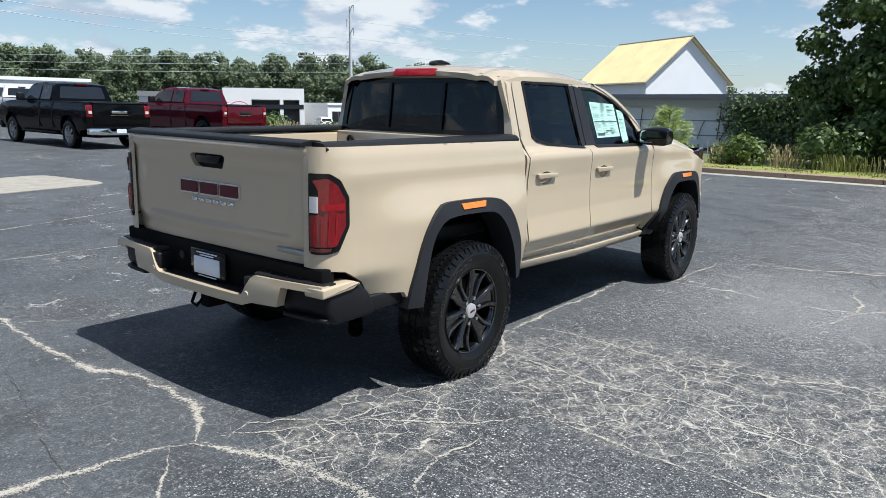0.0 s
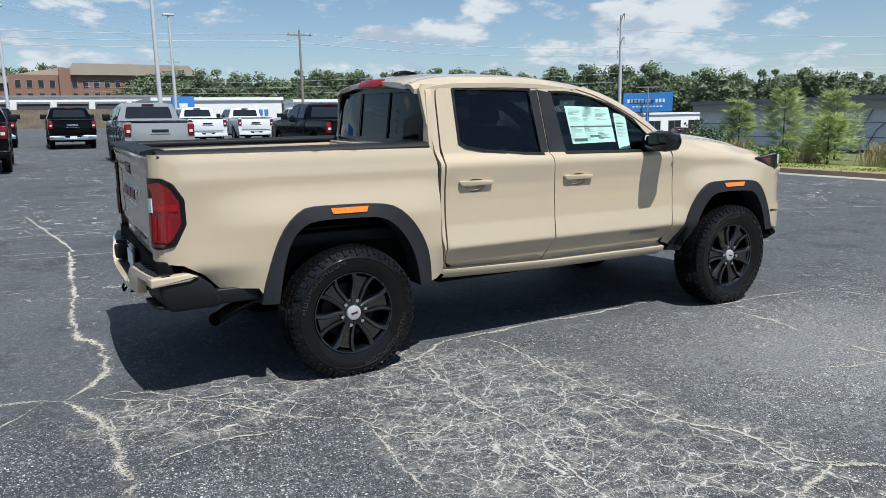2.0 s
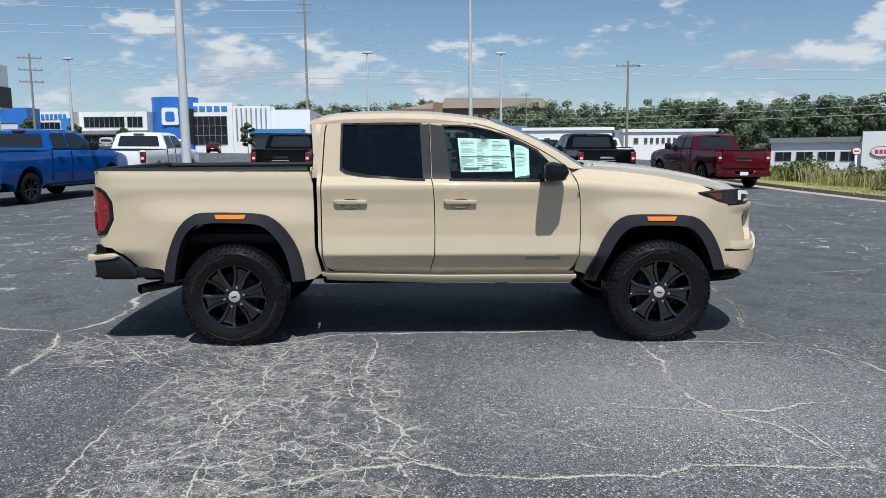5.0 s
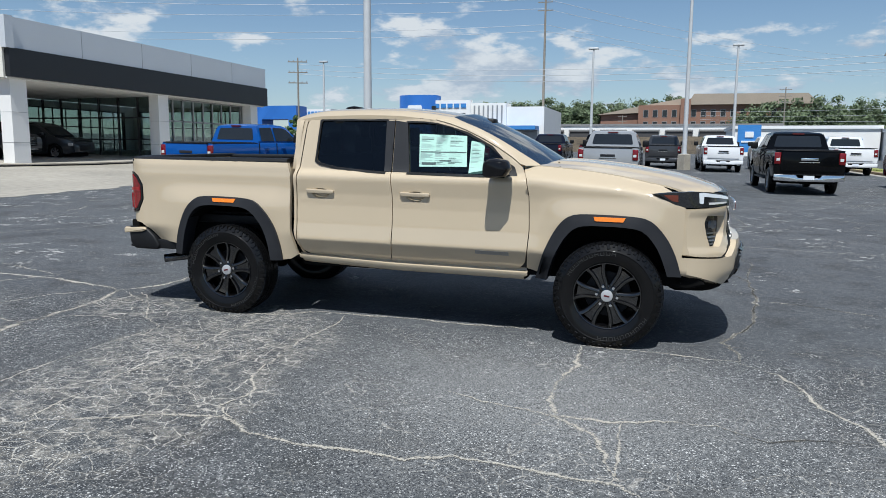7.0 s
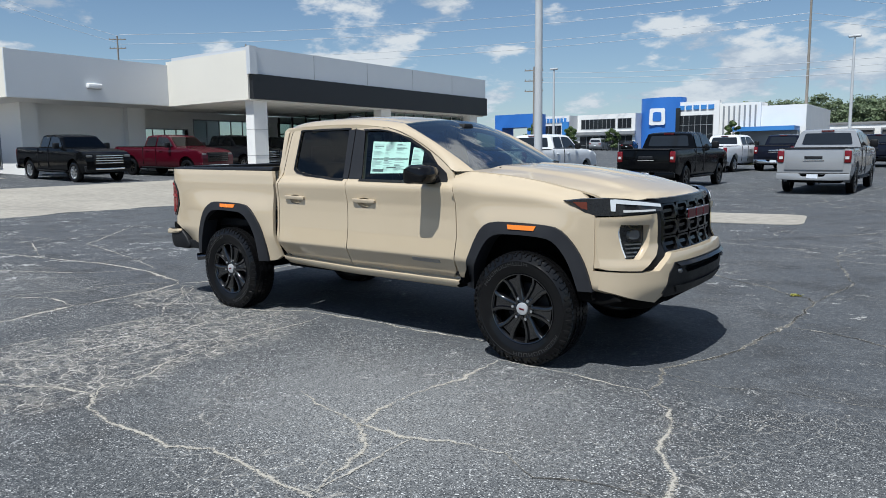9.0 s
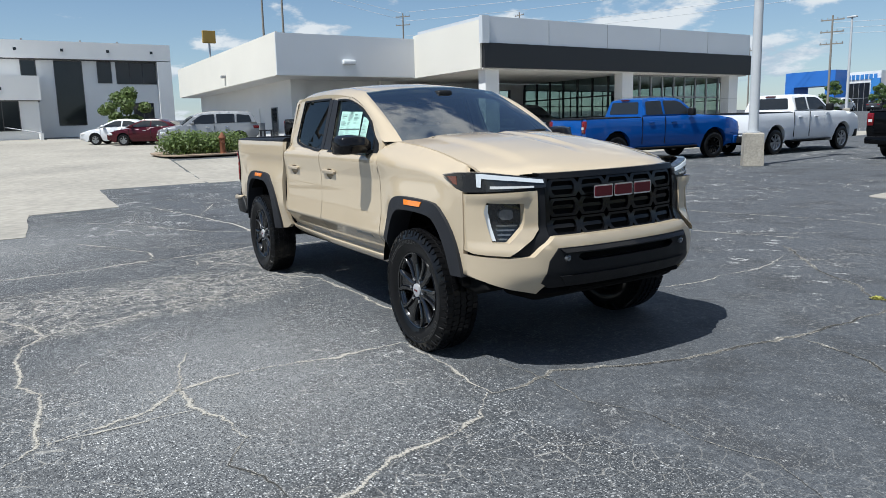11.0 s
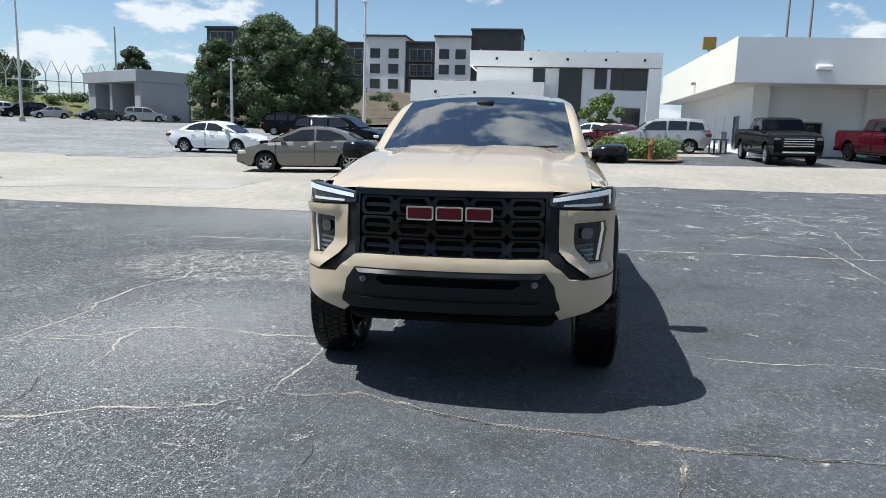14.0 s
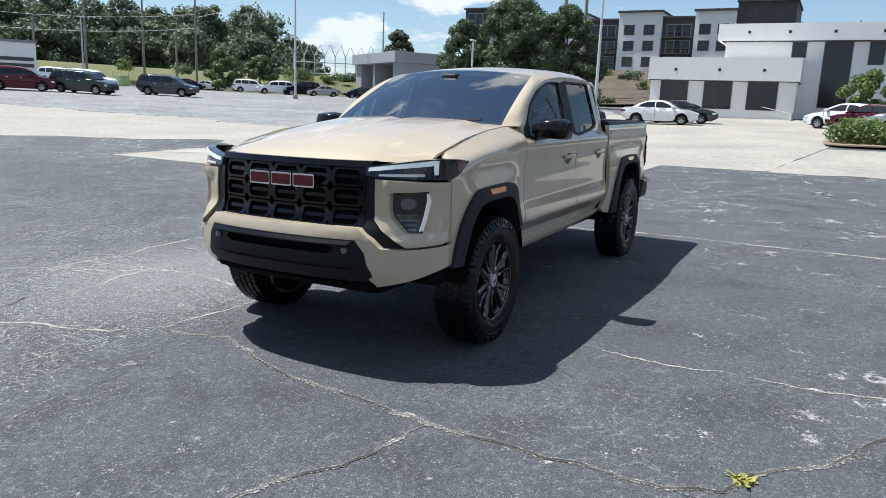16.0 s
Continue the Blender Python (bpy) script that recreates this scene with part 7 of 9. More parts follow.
window(off, "x", -60.0, 6.6, 8.1, 2.2, 4.2, 2, 1, frame_mat=DARK_CLAD)
block("corner_pier", -60.0, -59.4, 8.6, 9.7, 1.0, 7.6, WHITE_WALL, off)
for y in (-4.6, -1.6, 1.6, 4.9, 8.2):
    block("vent", -59.42, -59.38, y - .11, y + .11, 8.2, 8.42, DARK_GLASS, off)
for y in (-9.6, -6.2, -2.9):
    block("vent", -56.72, -56.68, y - .11, y + .11, 5.05, 5.27, DARK_GLASS, off)
block("step_wall", -56.9, -54.6, -.7, -.5, 1.0, 1.9, WHITE_WALL, off)
part("stair_rail", tube([(-55.0, -.6, 1.9), (-57.5, -3.4, 2.5)], .04, 6), MULLION, off)
for y in (-6.3, -1.0, 3.2, 6.0):
    part("roof_vent", tube([(-62, y, 8.9), (-62, y, 9.4)], .09, 6), ROOF_GREY, off)

# apartment block on its hill
apt = thing("apartment_building", "four-storey white and dark grey apartment block on a hill", "building")
ay, k = -66.0, 0
rap = random.Random(2)
spec = [(6.0, 1, 20.4), (7.0, 0, 18.2), (5.5, 1, 17.6), (7.0, 0, 18.8), (6.0, 1, 17.8), (7.6, 0, 19.0), (5.6, 1, 18.0), (6.6, 0, 19.0), (9.0, 2, 20.4)]
for w, kind_, top in spec:
    y0, y1 = ay, ay + w
    xf = -128.0 if kind_ == 0 else -128.9
    mat = WHITE_WALL if kind_ == 0 else DARK_CLAD
    block("wall_bay", -142, xf, y0, y1, 5.0, top, mat, apt)
    block("roof_edge", -142, xf + .5, y0 - .2, y1 + .2, top, top + .32, DARK_CLAD, apt)
    block("plinth", -128.05, xf + .06, y0 + .02, y1 - .02, 5.0, 8.9, DARK_CLAD, apt)
    for f in range(4):
        z = 9.2 + f * 2.75
        if z + 2.2 > top:
            continue
        if kind_ != 1:
            for u in (.26, .72):
                window(apt, "x", xf, y0 + w * u - .85, y0 + w * u + .85, z + .55, z + 2.1, 2, 2, frame_mat=DARK_CLAD, fr=.10)
        else:
            window(apt, "x", xf, y0 + .8, y1 - .8, z + .2, z + 2.2, 3, 1, frame_mat=MULLION, fr=.12)
            block("balcony", xf, xf + 1.2, y0 + .3, y1 - .3, z - .12, z + .05, DARK_CLAD, apt)
            part("balcony_rail", box(xf + 1.12, xf + 1.18, y0 + .3, y1 - .3, z + .85, z + .95), DARK_CLAD, apt)
            for i in range(7):
                yy = y0 + .35 + (w - .7) * i / 6
                block("rail_post", xf + 1.12, xf + 1.17, yy - .04, yy + .04, z, z + .9, DARK_CLAD, apt)
    ay = y1
bm = sheet([(-88, -24), (-92, -60), (-92, -2), (-122, 8), (-150, 8), (-150, -75), (-122, -75), (-96, -62)], lambda x, y: Vector((x, y, ground_z(x, y) + .1 + 5.6 * step01(-88, -124, x) + .25 * noise.noise((x * .15, y * .15, 1)))), step=4.0)
tagged(part("embankment", bm, DIRT, None), "dry brown earth slope below the apartments", "embankment", "", "structure")

# dealerships across the road
east = thing("blue_tower_dealership", "white car dealership with a curved blue entrance tower", "building")
zb = 1.0
block("main_hall", -36, -16.5, 108.5, 128, zb, 8.6, WHITE_WALL, east)
block("front_wall", -35.5, -28.3, 107.8, 109, zb, 9.7, WHITE_WALL, east)
window(east, "y", 107.8, -34.6, -29.2, 3.3, 7.6, 6, 3, out=-1)
block("side_wing", -28.3, -22.5, 108.1, 112, zb, 9.2, WHITE_WALL, east)
for i in range(7):
    block("fin", -27.8 + i * .75, -27.6 + i * .75, 107.85, 108.15, 4.2, 8.8, MULLION, east)
block("canopy", -25.5, -17.2, 104.5, 108.2, 4.9, 5.5, SIGN_BLUE, east)
block("canopy_wall", -25, -17.4, 107.5, 108.1, zb, 4.9, MULLION, east)
bm = bmesh.new()
arc = [(-37.3 + 3.4 * math.sin(a), 108.6 - 1.9 * math.cos(a)) for a in np.linspace(-1.3, 1.3, 14)]
prism([*arc, (-34.0, 110), (-40.6, 110)], lambda u, v, k: Vector((u, v, zb + 9.55 * k)), 0, bm)
part("blue_tower", bm, BLUE_PANEL, east, "curved blue entrance tower")
block("tower_window", -35.5, -34.1, 107.35, 107.6, 3.5, 8.8, DARK_GLASS, east)
for nm_, w_, d_, mt_ in (("tower_emblem", 1.30, .12, SIGN_WHITE), ("emblem_middle", .72, .18, BLUE_PANEL)):
    part(nm_, prism(rounded([(-w_, 7.6 - w_), (w_, 7.6 - w_), (w_ * .92, 7.6 + w_), (-w_ * .92, 7.6 + w_)], .35), lambda u, v, k: Vector((u - 37.4, 106.66 - d_ * k, v))), mt_, east, "pale rounded square emblem on the tower" if w_ > 1 else "", smooth=False)
for i in range(5):
    u = -34.4 + i * 1.12
    block("sign_bar", u, u + .85, 107.66, 107.8, 8.5, 9.15, SIGN_BLUE, east)
block("showroom_wing", -50.5, -40.5, 105.5, 118, zb, 8.3, WHITE_WALL, east)
window(east, "y", 105.5, -49.8, -43.9, 6.0, 7.5, 8, 1, out=-1)
window(east, "y", 105.5, -43.4, -41.2, 6.0, 7.5, 3, 1, out=-1)
window(east, "y", 105.5, -50.0, -41.0, 2.0, 4.8, 8, 2, out=-1)
block("wing_band", -50.6, -40.4, 105.0, 105.5, 5.0, 5.5, MULLION, east)
block("end_block", -55.5, -50.5, 102.5, 112, zb, 8.2, WHITE_WALL, east)
window(east, "y", 102.5, -55, -52, 2.4, 6.6, 4, 2, out=-1)
for i in range(7):
    block("sign_bar", -55.2 + i * .62, -54.75 + i * .62, 102.4, 102.5, 7.1, 7.8, SIGN_BLUE, east)
block("blue_panel", -51.7, -50.5, 102.2, 102.5, 3.0, 7.2, SIGN_BLUE, east)
north = thing("blue_portal", "bright blue rectangular entrance portal of a dealership", "building")
block("lintel", -61, -53.5, 96.5, 100, 6.3, 8.4, BLUE_PANEL, north)
block("leg", -61, -59.6, 96.5, 100, 1.0, 6.3, BLUE_PANEL, north)
block("leg", -54.9, -53.5, 96.5, 100, 1.0, 6.3, BLUE_PANEL, north)

kia = thing("roadside_dealership", "white dealership hall with a red oval sign across the road", "building", Matrix.Translation((62.8, 83.1, -2.3)) @ Matrix.Rotation(radians(-35.5), 4, "Z"))
block("hall", -5.7, 5.7, .4, 16, 0, 6.2, WHITE_WALL, kia)
block("portal", -5.7, -1.8, -.5, .5, 0, 6.2, WHITE_WALL, kia)
block("porch_beam", -1.8, 5.7, -.5, .5, 4.6, 6.2, WHITE_WALL, kia)
block("porch_leg", 5.0, 5.7, -.5, .5, 0, 4.6, WHITE_WALL, kia)
block("porch_leg", 2.2, 2.7, -.5, .5, 0, 4.6, WHITE_WALL, kia)
# dark sheet over the hall wall, standing for the shade under the porch
block("porch_shade", -1.7, 5.0, .38, .42, 0, 4.5, DARK_GLASS, kia)
block("porch_band", -1.0, 5.6, -.56, -.5, 3.3, 3.9, BLACK_PANEL, kia)
oval = [(-3.5 + 1.25 * math.cos(a), 3.6 + .72 * math.sin(a)) for a in np.linspace(0, 6.283, 24, endpoint=False)]
part("oval_sign", prism(oval, lambda u, v, k: Vector((u, -.52 - .1 * k, v))), SIGN_RED, kia, "thin red ring of the oval sign", smooth=False)
ov2 = [(-3.5 + 1.15 * math.cos(a), 3.6 + .62 * math.sin(a)) for a in np.linspace(0, 6.283, 24, endpoint=False)]
part("oval_face", prism(ov2, lambda u, v, k: Vector((u, -.62 - .03 * k, v))), SIGN_WHITE, kia, smooth=False)
for i in range(3):
    block("sign_bar", -4.2 + i * .5, -3.85 + i * .5, -.68, -.64, 3.35, 3.85, SIGN_RED, kia)
block("wing", -17, -5.7, 2.0, 14, 0, 4.9, WHITE_WALL, kia)
block("wing_roof", -17.2, -5.6, 1.6, 14.2, 4.9, 5.6, ROOF_GREY, kia)
for i in range(4):
    window(kia, "y", 2.0, -16.4 + i * 2.7, -14.4 + i * 2.7, 2.4, 3.6, 2, 1, out=-1)
sgn = thing("roadside_sign", "small white sign with a red ring on a short post", "sign", Matrix.Translation((47.5, 70.5, -1.6)))
part("post", box(-.12, .12, -.12, .12, 0, 2.6, .03), SIGN_WHITE, sgn)
for nm_, r_, y_, mat_ in (("sign_ring", .52, -.10, SIGN_RED), ("sign_face", .44, -.14, SIGN_WHITE)):
    part(nm_, prism([(r_ * math.cos(a), 3.0 + r_ * .8 * math.sin(a)) for a in np.linspace(0, 6.283, 24, endpoint=False)], lambda u, v, k: Vector((u, y_ + .2 * k, v))), mat_, sgn, smooth=False)
part("sign_bar", box(-.28, .28, -.16, -.14, 2.92, 3.08), SIGN_RED, sgn, smooth=False)


def shed(name, label, x0, x1, y0, y1, z0, z1, wall_mat, windows=0, roof_mat=None):
    b = thing(name, label, "building")
    block("wall", x0, x1, y0, y1, z0, z1, wall_mat, b)
    block("roof", x0 - .2, x1 + .2, y0 - .2, y1 + .2, z1, z1 + .35, roof_mat or ROOF_GREY, b)
    for i in range(windows):
        u = x0 + (x1 - x0) * (i + .2) / windows
        window(b, "y", y0, u, u + (x1 - x0) / windows * .6, z0 + (z1 - z0) * .35, z0 + (z1 - z0) * .75, 2, 1, out=-1)
    return b


shed("roadside_shop", "low white shop across the road", 76, 100, 84, 96, -2.6, 1.6, WHITE_WALL, 5, SIGN_WHITE)
shed("service_hall", "long white service building beyond the parked trucks", 9.5, 24.5, 84, 96, .4, 4.3, WHITE_WALL, 0, SIGN_WHITE)
hy = shed("service_hall", "white hall with a dark sign band", 24.8, 36, 80, 94, .2, 3.9, WHITE_WALL, 0, SIGN_WHITE)
for u, w in ((26, .8), (27.3, .5), (28, .5), (28.7, .5), (29.4, .5), (30.1, .5), (30.8, .5), (31.5, .5)):
    block("sign_bar", u, u + w * .7, 79.9, 80, 2.6, 3.2, DARK_CLAD, hy)
for u in (17.5, 18.2, 18.9, 20.2, 20.9, 21.6, 22.3):
    block("sign_bar", u, u + .45, 83.88, 84, 2.6, 3.2, SIGN_BLUE, hy)
shed("garage_row", "low white garage row with open bays on the rise", -30, 22, 138, 150, 3.0, 6.6, WHITE_WALL, 0)
shed("garage_row", "white tank-like low building by the trees", 28, 48, 112, 120, 1.0, 4.6, WHITE_WALL, 4)
# solid dark boxes stand for the shade inside the open bays
for x0 in range(-28, 20, 6):
    blk_ = shed("garage_bay", "dark box standing for the shade in a garage bay", x0, x0 + 4.6, 137.2, 137.9, 3.0, 5.5, DARK_CLAD)
rise = sheet([(-34, 124), (26, 124), (26, 137), (-34, 137)], lambda x, y: Vector((x, y, 1.1 + 3.4 * step01(124, 137, y) + .2 * noise.noise((x * .2, y * .2, 4)))), step=2.5)
tagged(part("embankment", rise, DIRT, None), "brown earth rise below the garage row", "embankment", "", "structure")
blue = thing("blue_sign_board", "tall blue sign board with a pale emblem", "sign")
block("board", 8.1, 10.0, 63.0, 63.3, 1.6, 4.0, SIGN_BLUE, blue)
block("emblem", 8.7, 9.4, 62.94, 63.0, 2.9, 3.4, SIGN_WHITE, blue)
block("sign_bar", 8.4, 9.7, 62.94, 63.0, 2.45, 2.6, SIGN_WHITE, blue)

# brick building on the skyline
brick = thing("brick_building", "long brown brick building with a tan hipped roof behind trees", "building")
block("wall", -6, 40, 212, 235, 4, 15.0, BRICK, brick)
for x in np.arange(-4.5, 39, 2.6):
    for z in (8.4, 11.7):
        window(brick, "y", 212, x, x + 1.2, z, z + 1.9, 1, 1, out=-1, fr=.1)
roofp = [(7, 15.0), (41, 15.0), (38, 17.8), (9, 18.0)]
part("roof", prism(roofp, lambda u, v, k: Vector((u, 211 + 25 * k, v))), TAN_ROOF, brick, smooth=False)
part("roof", prism([(-18, 12.6), (8, 13.6), (6.5, 17.2), (-6, 15.0)], lambda u, v, k: Vector((u, 216 + 20 * k, v))), TAN_ROOF, brick, smooth=False)
block("wall", -17, -6, 217, 235, 4, 12.7, BRICK, brick)
block("gable", 5.5, 8.2, 210.6, 212, 9, 16.6, BRICK, brick)

# pale metal warehouse to the east, vines on its wall, yellow-roofed barn behind
wa, wb = Vector((45.8, 37.8)), Vector((46.6, -10.0))
wd = (wb - wa).normalized()
ware = thing("warehouse", "long grey-green metal-sided warehouse with a flat eave", "building")
wn_ = Vector((-wd.y, wd.x)) * (1 if Vector((-wd.y, wd.x)).x < 0 else -1)


def wall_piece(nm, a, b, z0, z1, d0, d1, mat, label=""):
    p, q = wa + wd * a, wa + wd * b
    o0, o1 = wn_ * d0, wn_ * d1
    bm = bmesh.new()
    vs = [bm.verts.new((*c, z)) for z in (z0, z1) for c in (p + o0, q + o0, q + o1, p + o1)]
    for f in ((0, 1, 2, 3), (4, 5, 6, 7), (0, 1, 5, 4), (1, 2, 6, 5), (2, 3, 7, 6), (3, 0, 4, 7)):
        bm.faces.new([vs[i] for i in f])
    bmesh.ops.recalc_face_normals(bm, faces=bm.faces)
    return part(nm, bm, mat, ware, label, smooth=False)


wall_piece("wall", 0, 60, -2.6, 1.7, -14, 0, GREEN_SIDING)
wall_piece("eave_board", -.3, 60, 1.7, 2.25, -14, .5, surface("tan_fascia", (0.36, 0.35, 0.28), .7, 0, .08, .5, 10))
wall_piece("eave", -.4, 60, 2.25, 2.55, -14.2, .75, ROOF_GREY)
for z in (-.25, .75):
    wall_piece("siding_seam", 0, 60, z - .03, z + .03, 0, .03, ROOF_GREY)
wall_piece("base_strip", 0, 60, -1.3, -1.1, 0, .06, DARK_CLAD)
barn = thing("barn", "white-gabled barn with a weathered yellow board roof", "building")
def barn_at(along, across, z):
    return Vector((73.4 + .5 * along + .87 * across, 29.7 + .87 * along - .5 * across, z))


BW, BL = 11.4, 13.4
part("wall", prism([(0, 4.6), (BW / 2, 9.25), (BW, 4.6), (BW, -2), (0, -2)], lambda u, v, k: barn_at(.15 + (BL - .3) * k, u, v)), surface("white_metal_cladding", (0.78, 0.79, 0.80), .5, 0, .04, 1, 10), barn, smooth=False)
for u0, z0, u1, z1 in ((-.5, 4.2, BW / 2, 9.35), (BW + .5, 4.2, BW / 2, 9.35)):
    bm = bmesh.new()
    vs = [bm.verts.new(barn_at(a, u, z + dz)) for dz in (0, .22) for a, u, z in ((-.3, u0, z0), (BL + .3, u0, z0), (BL + .3, u1, z1), (-.3, u1, z1))]
    for f in ((0, 1, 2, 3), (4, 5, 6, 7), (0, 1, 5, 4), (1, 2, 6, 5), (2, 3, 7, 6), (3, 0, 4, 7)):
        bm.faces.new([vs[i] for i in f])
    bmesh.ops.recalc_face_normals(bm, faces=bm.faces)
    part("roof_slope", bm, YELLOW_ROOF, barn, "weathered yellow roof boards", smooth=False)
part("ridge", tube([barn_at(-.35, BW / 2, 9.55), barn_at(BL + .3, BW / 2, 9.55)], .10, 6), TAN_ROOF, barn)
part("gutter", tube([barn_at(-.35, -.55, 4.25), barn_at(BL + .3, -.55, 4.25)], .10, 6), TAN_ROOF, barn)
part("gable_trim", tube([barn_at(-.35, -.5, 4.3), barn_at(-.35, BW / 2, 9.5), barn_at(-.35, BW + .5, 4.3)], .09, 6), TAN_ROOF, barn)

# vines over the warehouse wall, hanging from the eave
bm = bmesh.new()
rv = random.Random(21)
for k in range(230):
    a = rv.uniform(25.5, 48)
    p = wa + wd * a + wn_ * rv.uniform(.3, .9)
    leaves(bm, rv, p.x, p.y, rv.uniform(-1.6, 2.3), .9, 1.3, .8, 90, .13, .2)
tagged(part("wall_vine", bm, LEAF, None, smooth=False), "dense green vine covering the warehouse wall", "vine", "", "stuff")
bm = bmesh.new()
for k in range(14):
    a = 14 + k * 1.1 + rv.uniform(-.4, .4)
    p = wa + wd * a + wn_ * .12
    q = wa + wd * (a + rv.uniform(-1.6, .4)) + wn_ * .12
    tube([(p.x, p.y, rv.uniform(.6, 1.7)), ((p.x + q.x) / 2, (p.y + q.y) / 2, .3), (q.x, q.y, rv.uniform(-1.6, -.4))], .03, 5, bm)
tagged(part("bare_vine", bm, BARK, None), "bare brown vine stems on the warehouse wall", "vine", "", "stuff")

# billboard seen from behind
bb = thing("billboard", "blue roadside billboard with pale lettering bars on a steel post", "billboard", Matrix.Translation((84.9, 82.5, -2.6)) @ Matrix.Rotation(radians(-45), 4, "Z"))
part("board", box(-3.85, 3.85, -.2, .2, 4.65, 7.70, .03), SIGN_BLUE, bb, "blue board", smooth=False)
part("post", tube([(0, .3, 0), (0, .3, 4.8)], .28, 10), SIGN_BLUE, bb)
part("lamp_bar", box(-1.85, 1.85, -1.0, -.85, 8.5, 8.66), MULLION, bb, smooth=False)
part("lamp_post", tube([(0, -.93, 0), (0, -.93, 8.6)], .11, 8), MULLION, bb)
for i in range(11):
    if i != 7:
        part("letter_bar", box(-3.2 + i * .55, -2.85 + i * .55, -.225, -.2, 6.15, 6.72), SIGN_WHITE, bb, smooth=False)
for i in range(9):
    part("letter_bar", box(-2.4 + i * .54, -2.03 + i * .54, -.225, -.2, 5.42, 5.63), SIGN_WHITE, bb, smooth=False)

# ---- poles and wires ----
GALV = surface("galvanised_steel", (0.50, 0.515, 0.53), 0.5, 0.0, 0.08, 3, 40)
WOOD_POLE = surface("grey_wood_pole", (0.24, 0.215, 0.185), 0.9, 0, 0.2, 2, 20)
WIRE = surface("wire", (0.50, 0.52, 0.54), 0.6, 0.0, 0.05, 2, 20)


def light_pole(x, y, h, block_h=.85, label="tall tapered steel light pole on a concrete base"):
    t = thing("light_pole", label, "light pole", Matrix.Translation((x, y, ground_z(x, y))), "car park light poles")
    part("pole", tube([(0, 0, 0), (0, 0, h * .5), (0, 0, h)], [.135, .11, .075], 14), GALV, t)
    if block_h:
        part("base", lathe([(0, .01), (0, .36), (block_h, .34), (block_h + .03, .30), (block_h + .03, .01)], 4, axis="z"), surface("pole_base_concrete", (.34, .31, .26), .9, 0, .3, 3, 20, bump=.3), t, "stained concrete pole base", smooth=False)
        part("flange", lathe([(block_h + .02, .02), (block_h + .02, .22), (block_h + .06, .22), (block_h + .06, .02)], 20, axis="z"), GALV, t)
    head_ = part("lamp_head", box(-.42, .42, -.15, .15, h - .02, h + .14, .04), GALV, t)
    return t


light_pole(-6.6, 14.0, 10.3)
light_pole(3.05, 36.3, 10.0)
light_pole(7.1, 55.4, 9.0)
light_pole(-4.25, 58.1, 9.3)
light_pole(-31.1, 60.8, 8.6)
light_pole(-57.0, -28.4, 6.3, .4, "slim grey light pole at the far lot")
light_pole(-51.6, -14.6, 10.5, .5)
light_pole(-55.6, -48.5, 11.5, .4)
light_pole(-62.0, -92.0, 9.0, 0)


def power_pole(x, y, z, h, r=.17, arms=2, metal=False, heading=0):
    t = thing("power_pole", "tall utility pole with cross arms and insulators" if not metal else "tall grey steel transmission pole", "utility pole", Matrix.Translation((x, y, z)) @ Matrix.Rotation(radians(heading), 4, "Z"), "utility poles")
    part("pole", tube([(0, 0, -.5), (0, 0, h)], [r, r * .6], 10), GALV if metal else WOOD_POLE, t)
    for i in range(arms):
        zz = h - .5 - i * 1.3
        if metal:
            sgn_ = 1 if i % 2 else -1
            part("arm", tube([(0, 0, zz), (sgn_ * 1.1, 0, zz + .5), (sgn_ * 1.6, 0, zz + .45), (sgn_ * 1.6, 0, zz - .4)], .06, 6), GALV, t)
        else:
            part("cross_arm", box(-1.2, 1.2, -.06, .06, zz - .06, zz + .06), WOOD_POLE, t, smooth=False)
            for u in (-1.1, -.5, .5, 1.1):
                part("insulator", tube([(u, 0, zz), (u, 0, zz + .22)], .05, 6), MULLION, t)
    return t


power_pole(-17.6, 114, 1.8, 25.5, .24, 3)
power_pole(20.8, 65.2, .8, 9.6, .16, 1)
power_pole(58.6, 61.0, -1.4, 14.5, .24, 4, True, 60)
power_pole(-42.8, 77.3, 1.5, 11.5, .15, 3, False, 20)
power_pole(-72, 103, 2, 11.5, .15, 1)
power_pole(25, 158, 3, 12, .18, 3)
power_pole(-10.0, 205, 4, 8, .18, 3)
power_pole(-108.4, 33.7, 4, 23, .22, 1)
power_pole(-107.5, 36.6, 4, 23, .22, 2)
power_pole(-100.1, 54, 4, 16, .18, 2, False, 40)
power_pole(-97, 75, 3, 18, .18, 2)
for x, y, h in ((-64.4, -94.6, 16), (-70.5, -89.8, 16.5), (-76.1, -84.9, 16), (-74.0, -86.8, 9), (-59.0, -98.2, 9), (-52, -104, 14)):
    power_pole(x, y, ground_z(x, y), h, .2, 2, False, 40)
power_pole(-111.2, -74.0, 4, 14, .22, 4, True, 30)
power_pole(-90.7, -31.5, 3.5, 34, .28, 1)
power_pole(-97.0, -30.7, 3.5, 34, .28, 2)


def wires(pairs, r=.022):
    bm = bmesh.new()
    for a, b, sag in pairs:
        a, b = Vector(a), Vector(b)
        tube([a.lerp(b, k / 10) - Vector((0, 0, sag * 4 * (k / 10) * (1 - k / 10))) for k in range(11)], r, 4, bm)
    return tagged(part("power_line", bm, WIRE, None), "thin overhead power lines between utility poles", "power line", "", "stuff")


wires([((-17.6, 114, 26.0 - d), (64, 235, 29 - d), 2.0) for d in (0, 1.5, 4, 5)] + [((-17.6, 114, 26.0 - d), (-110, 60, 22 - d), 1.6) for d in (0, 1.5, 4, 5)], .03)
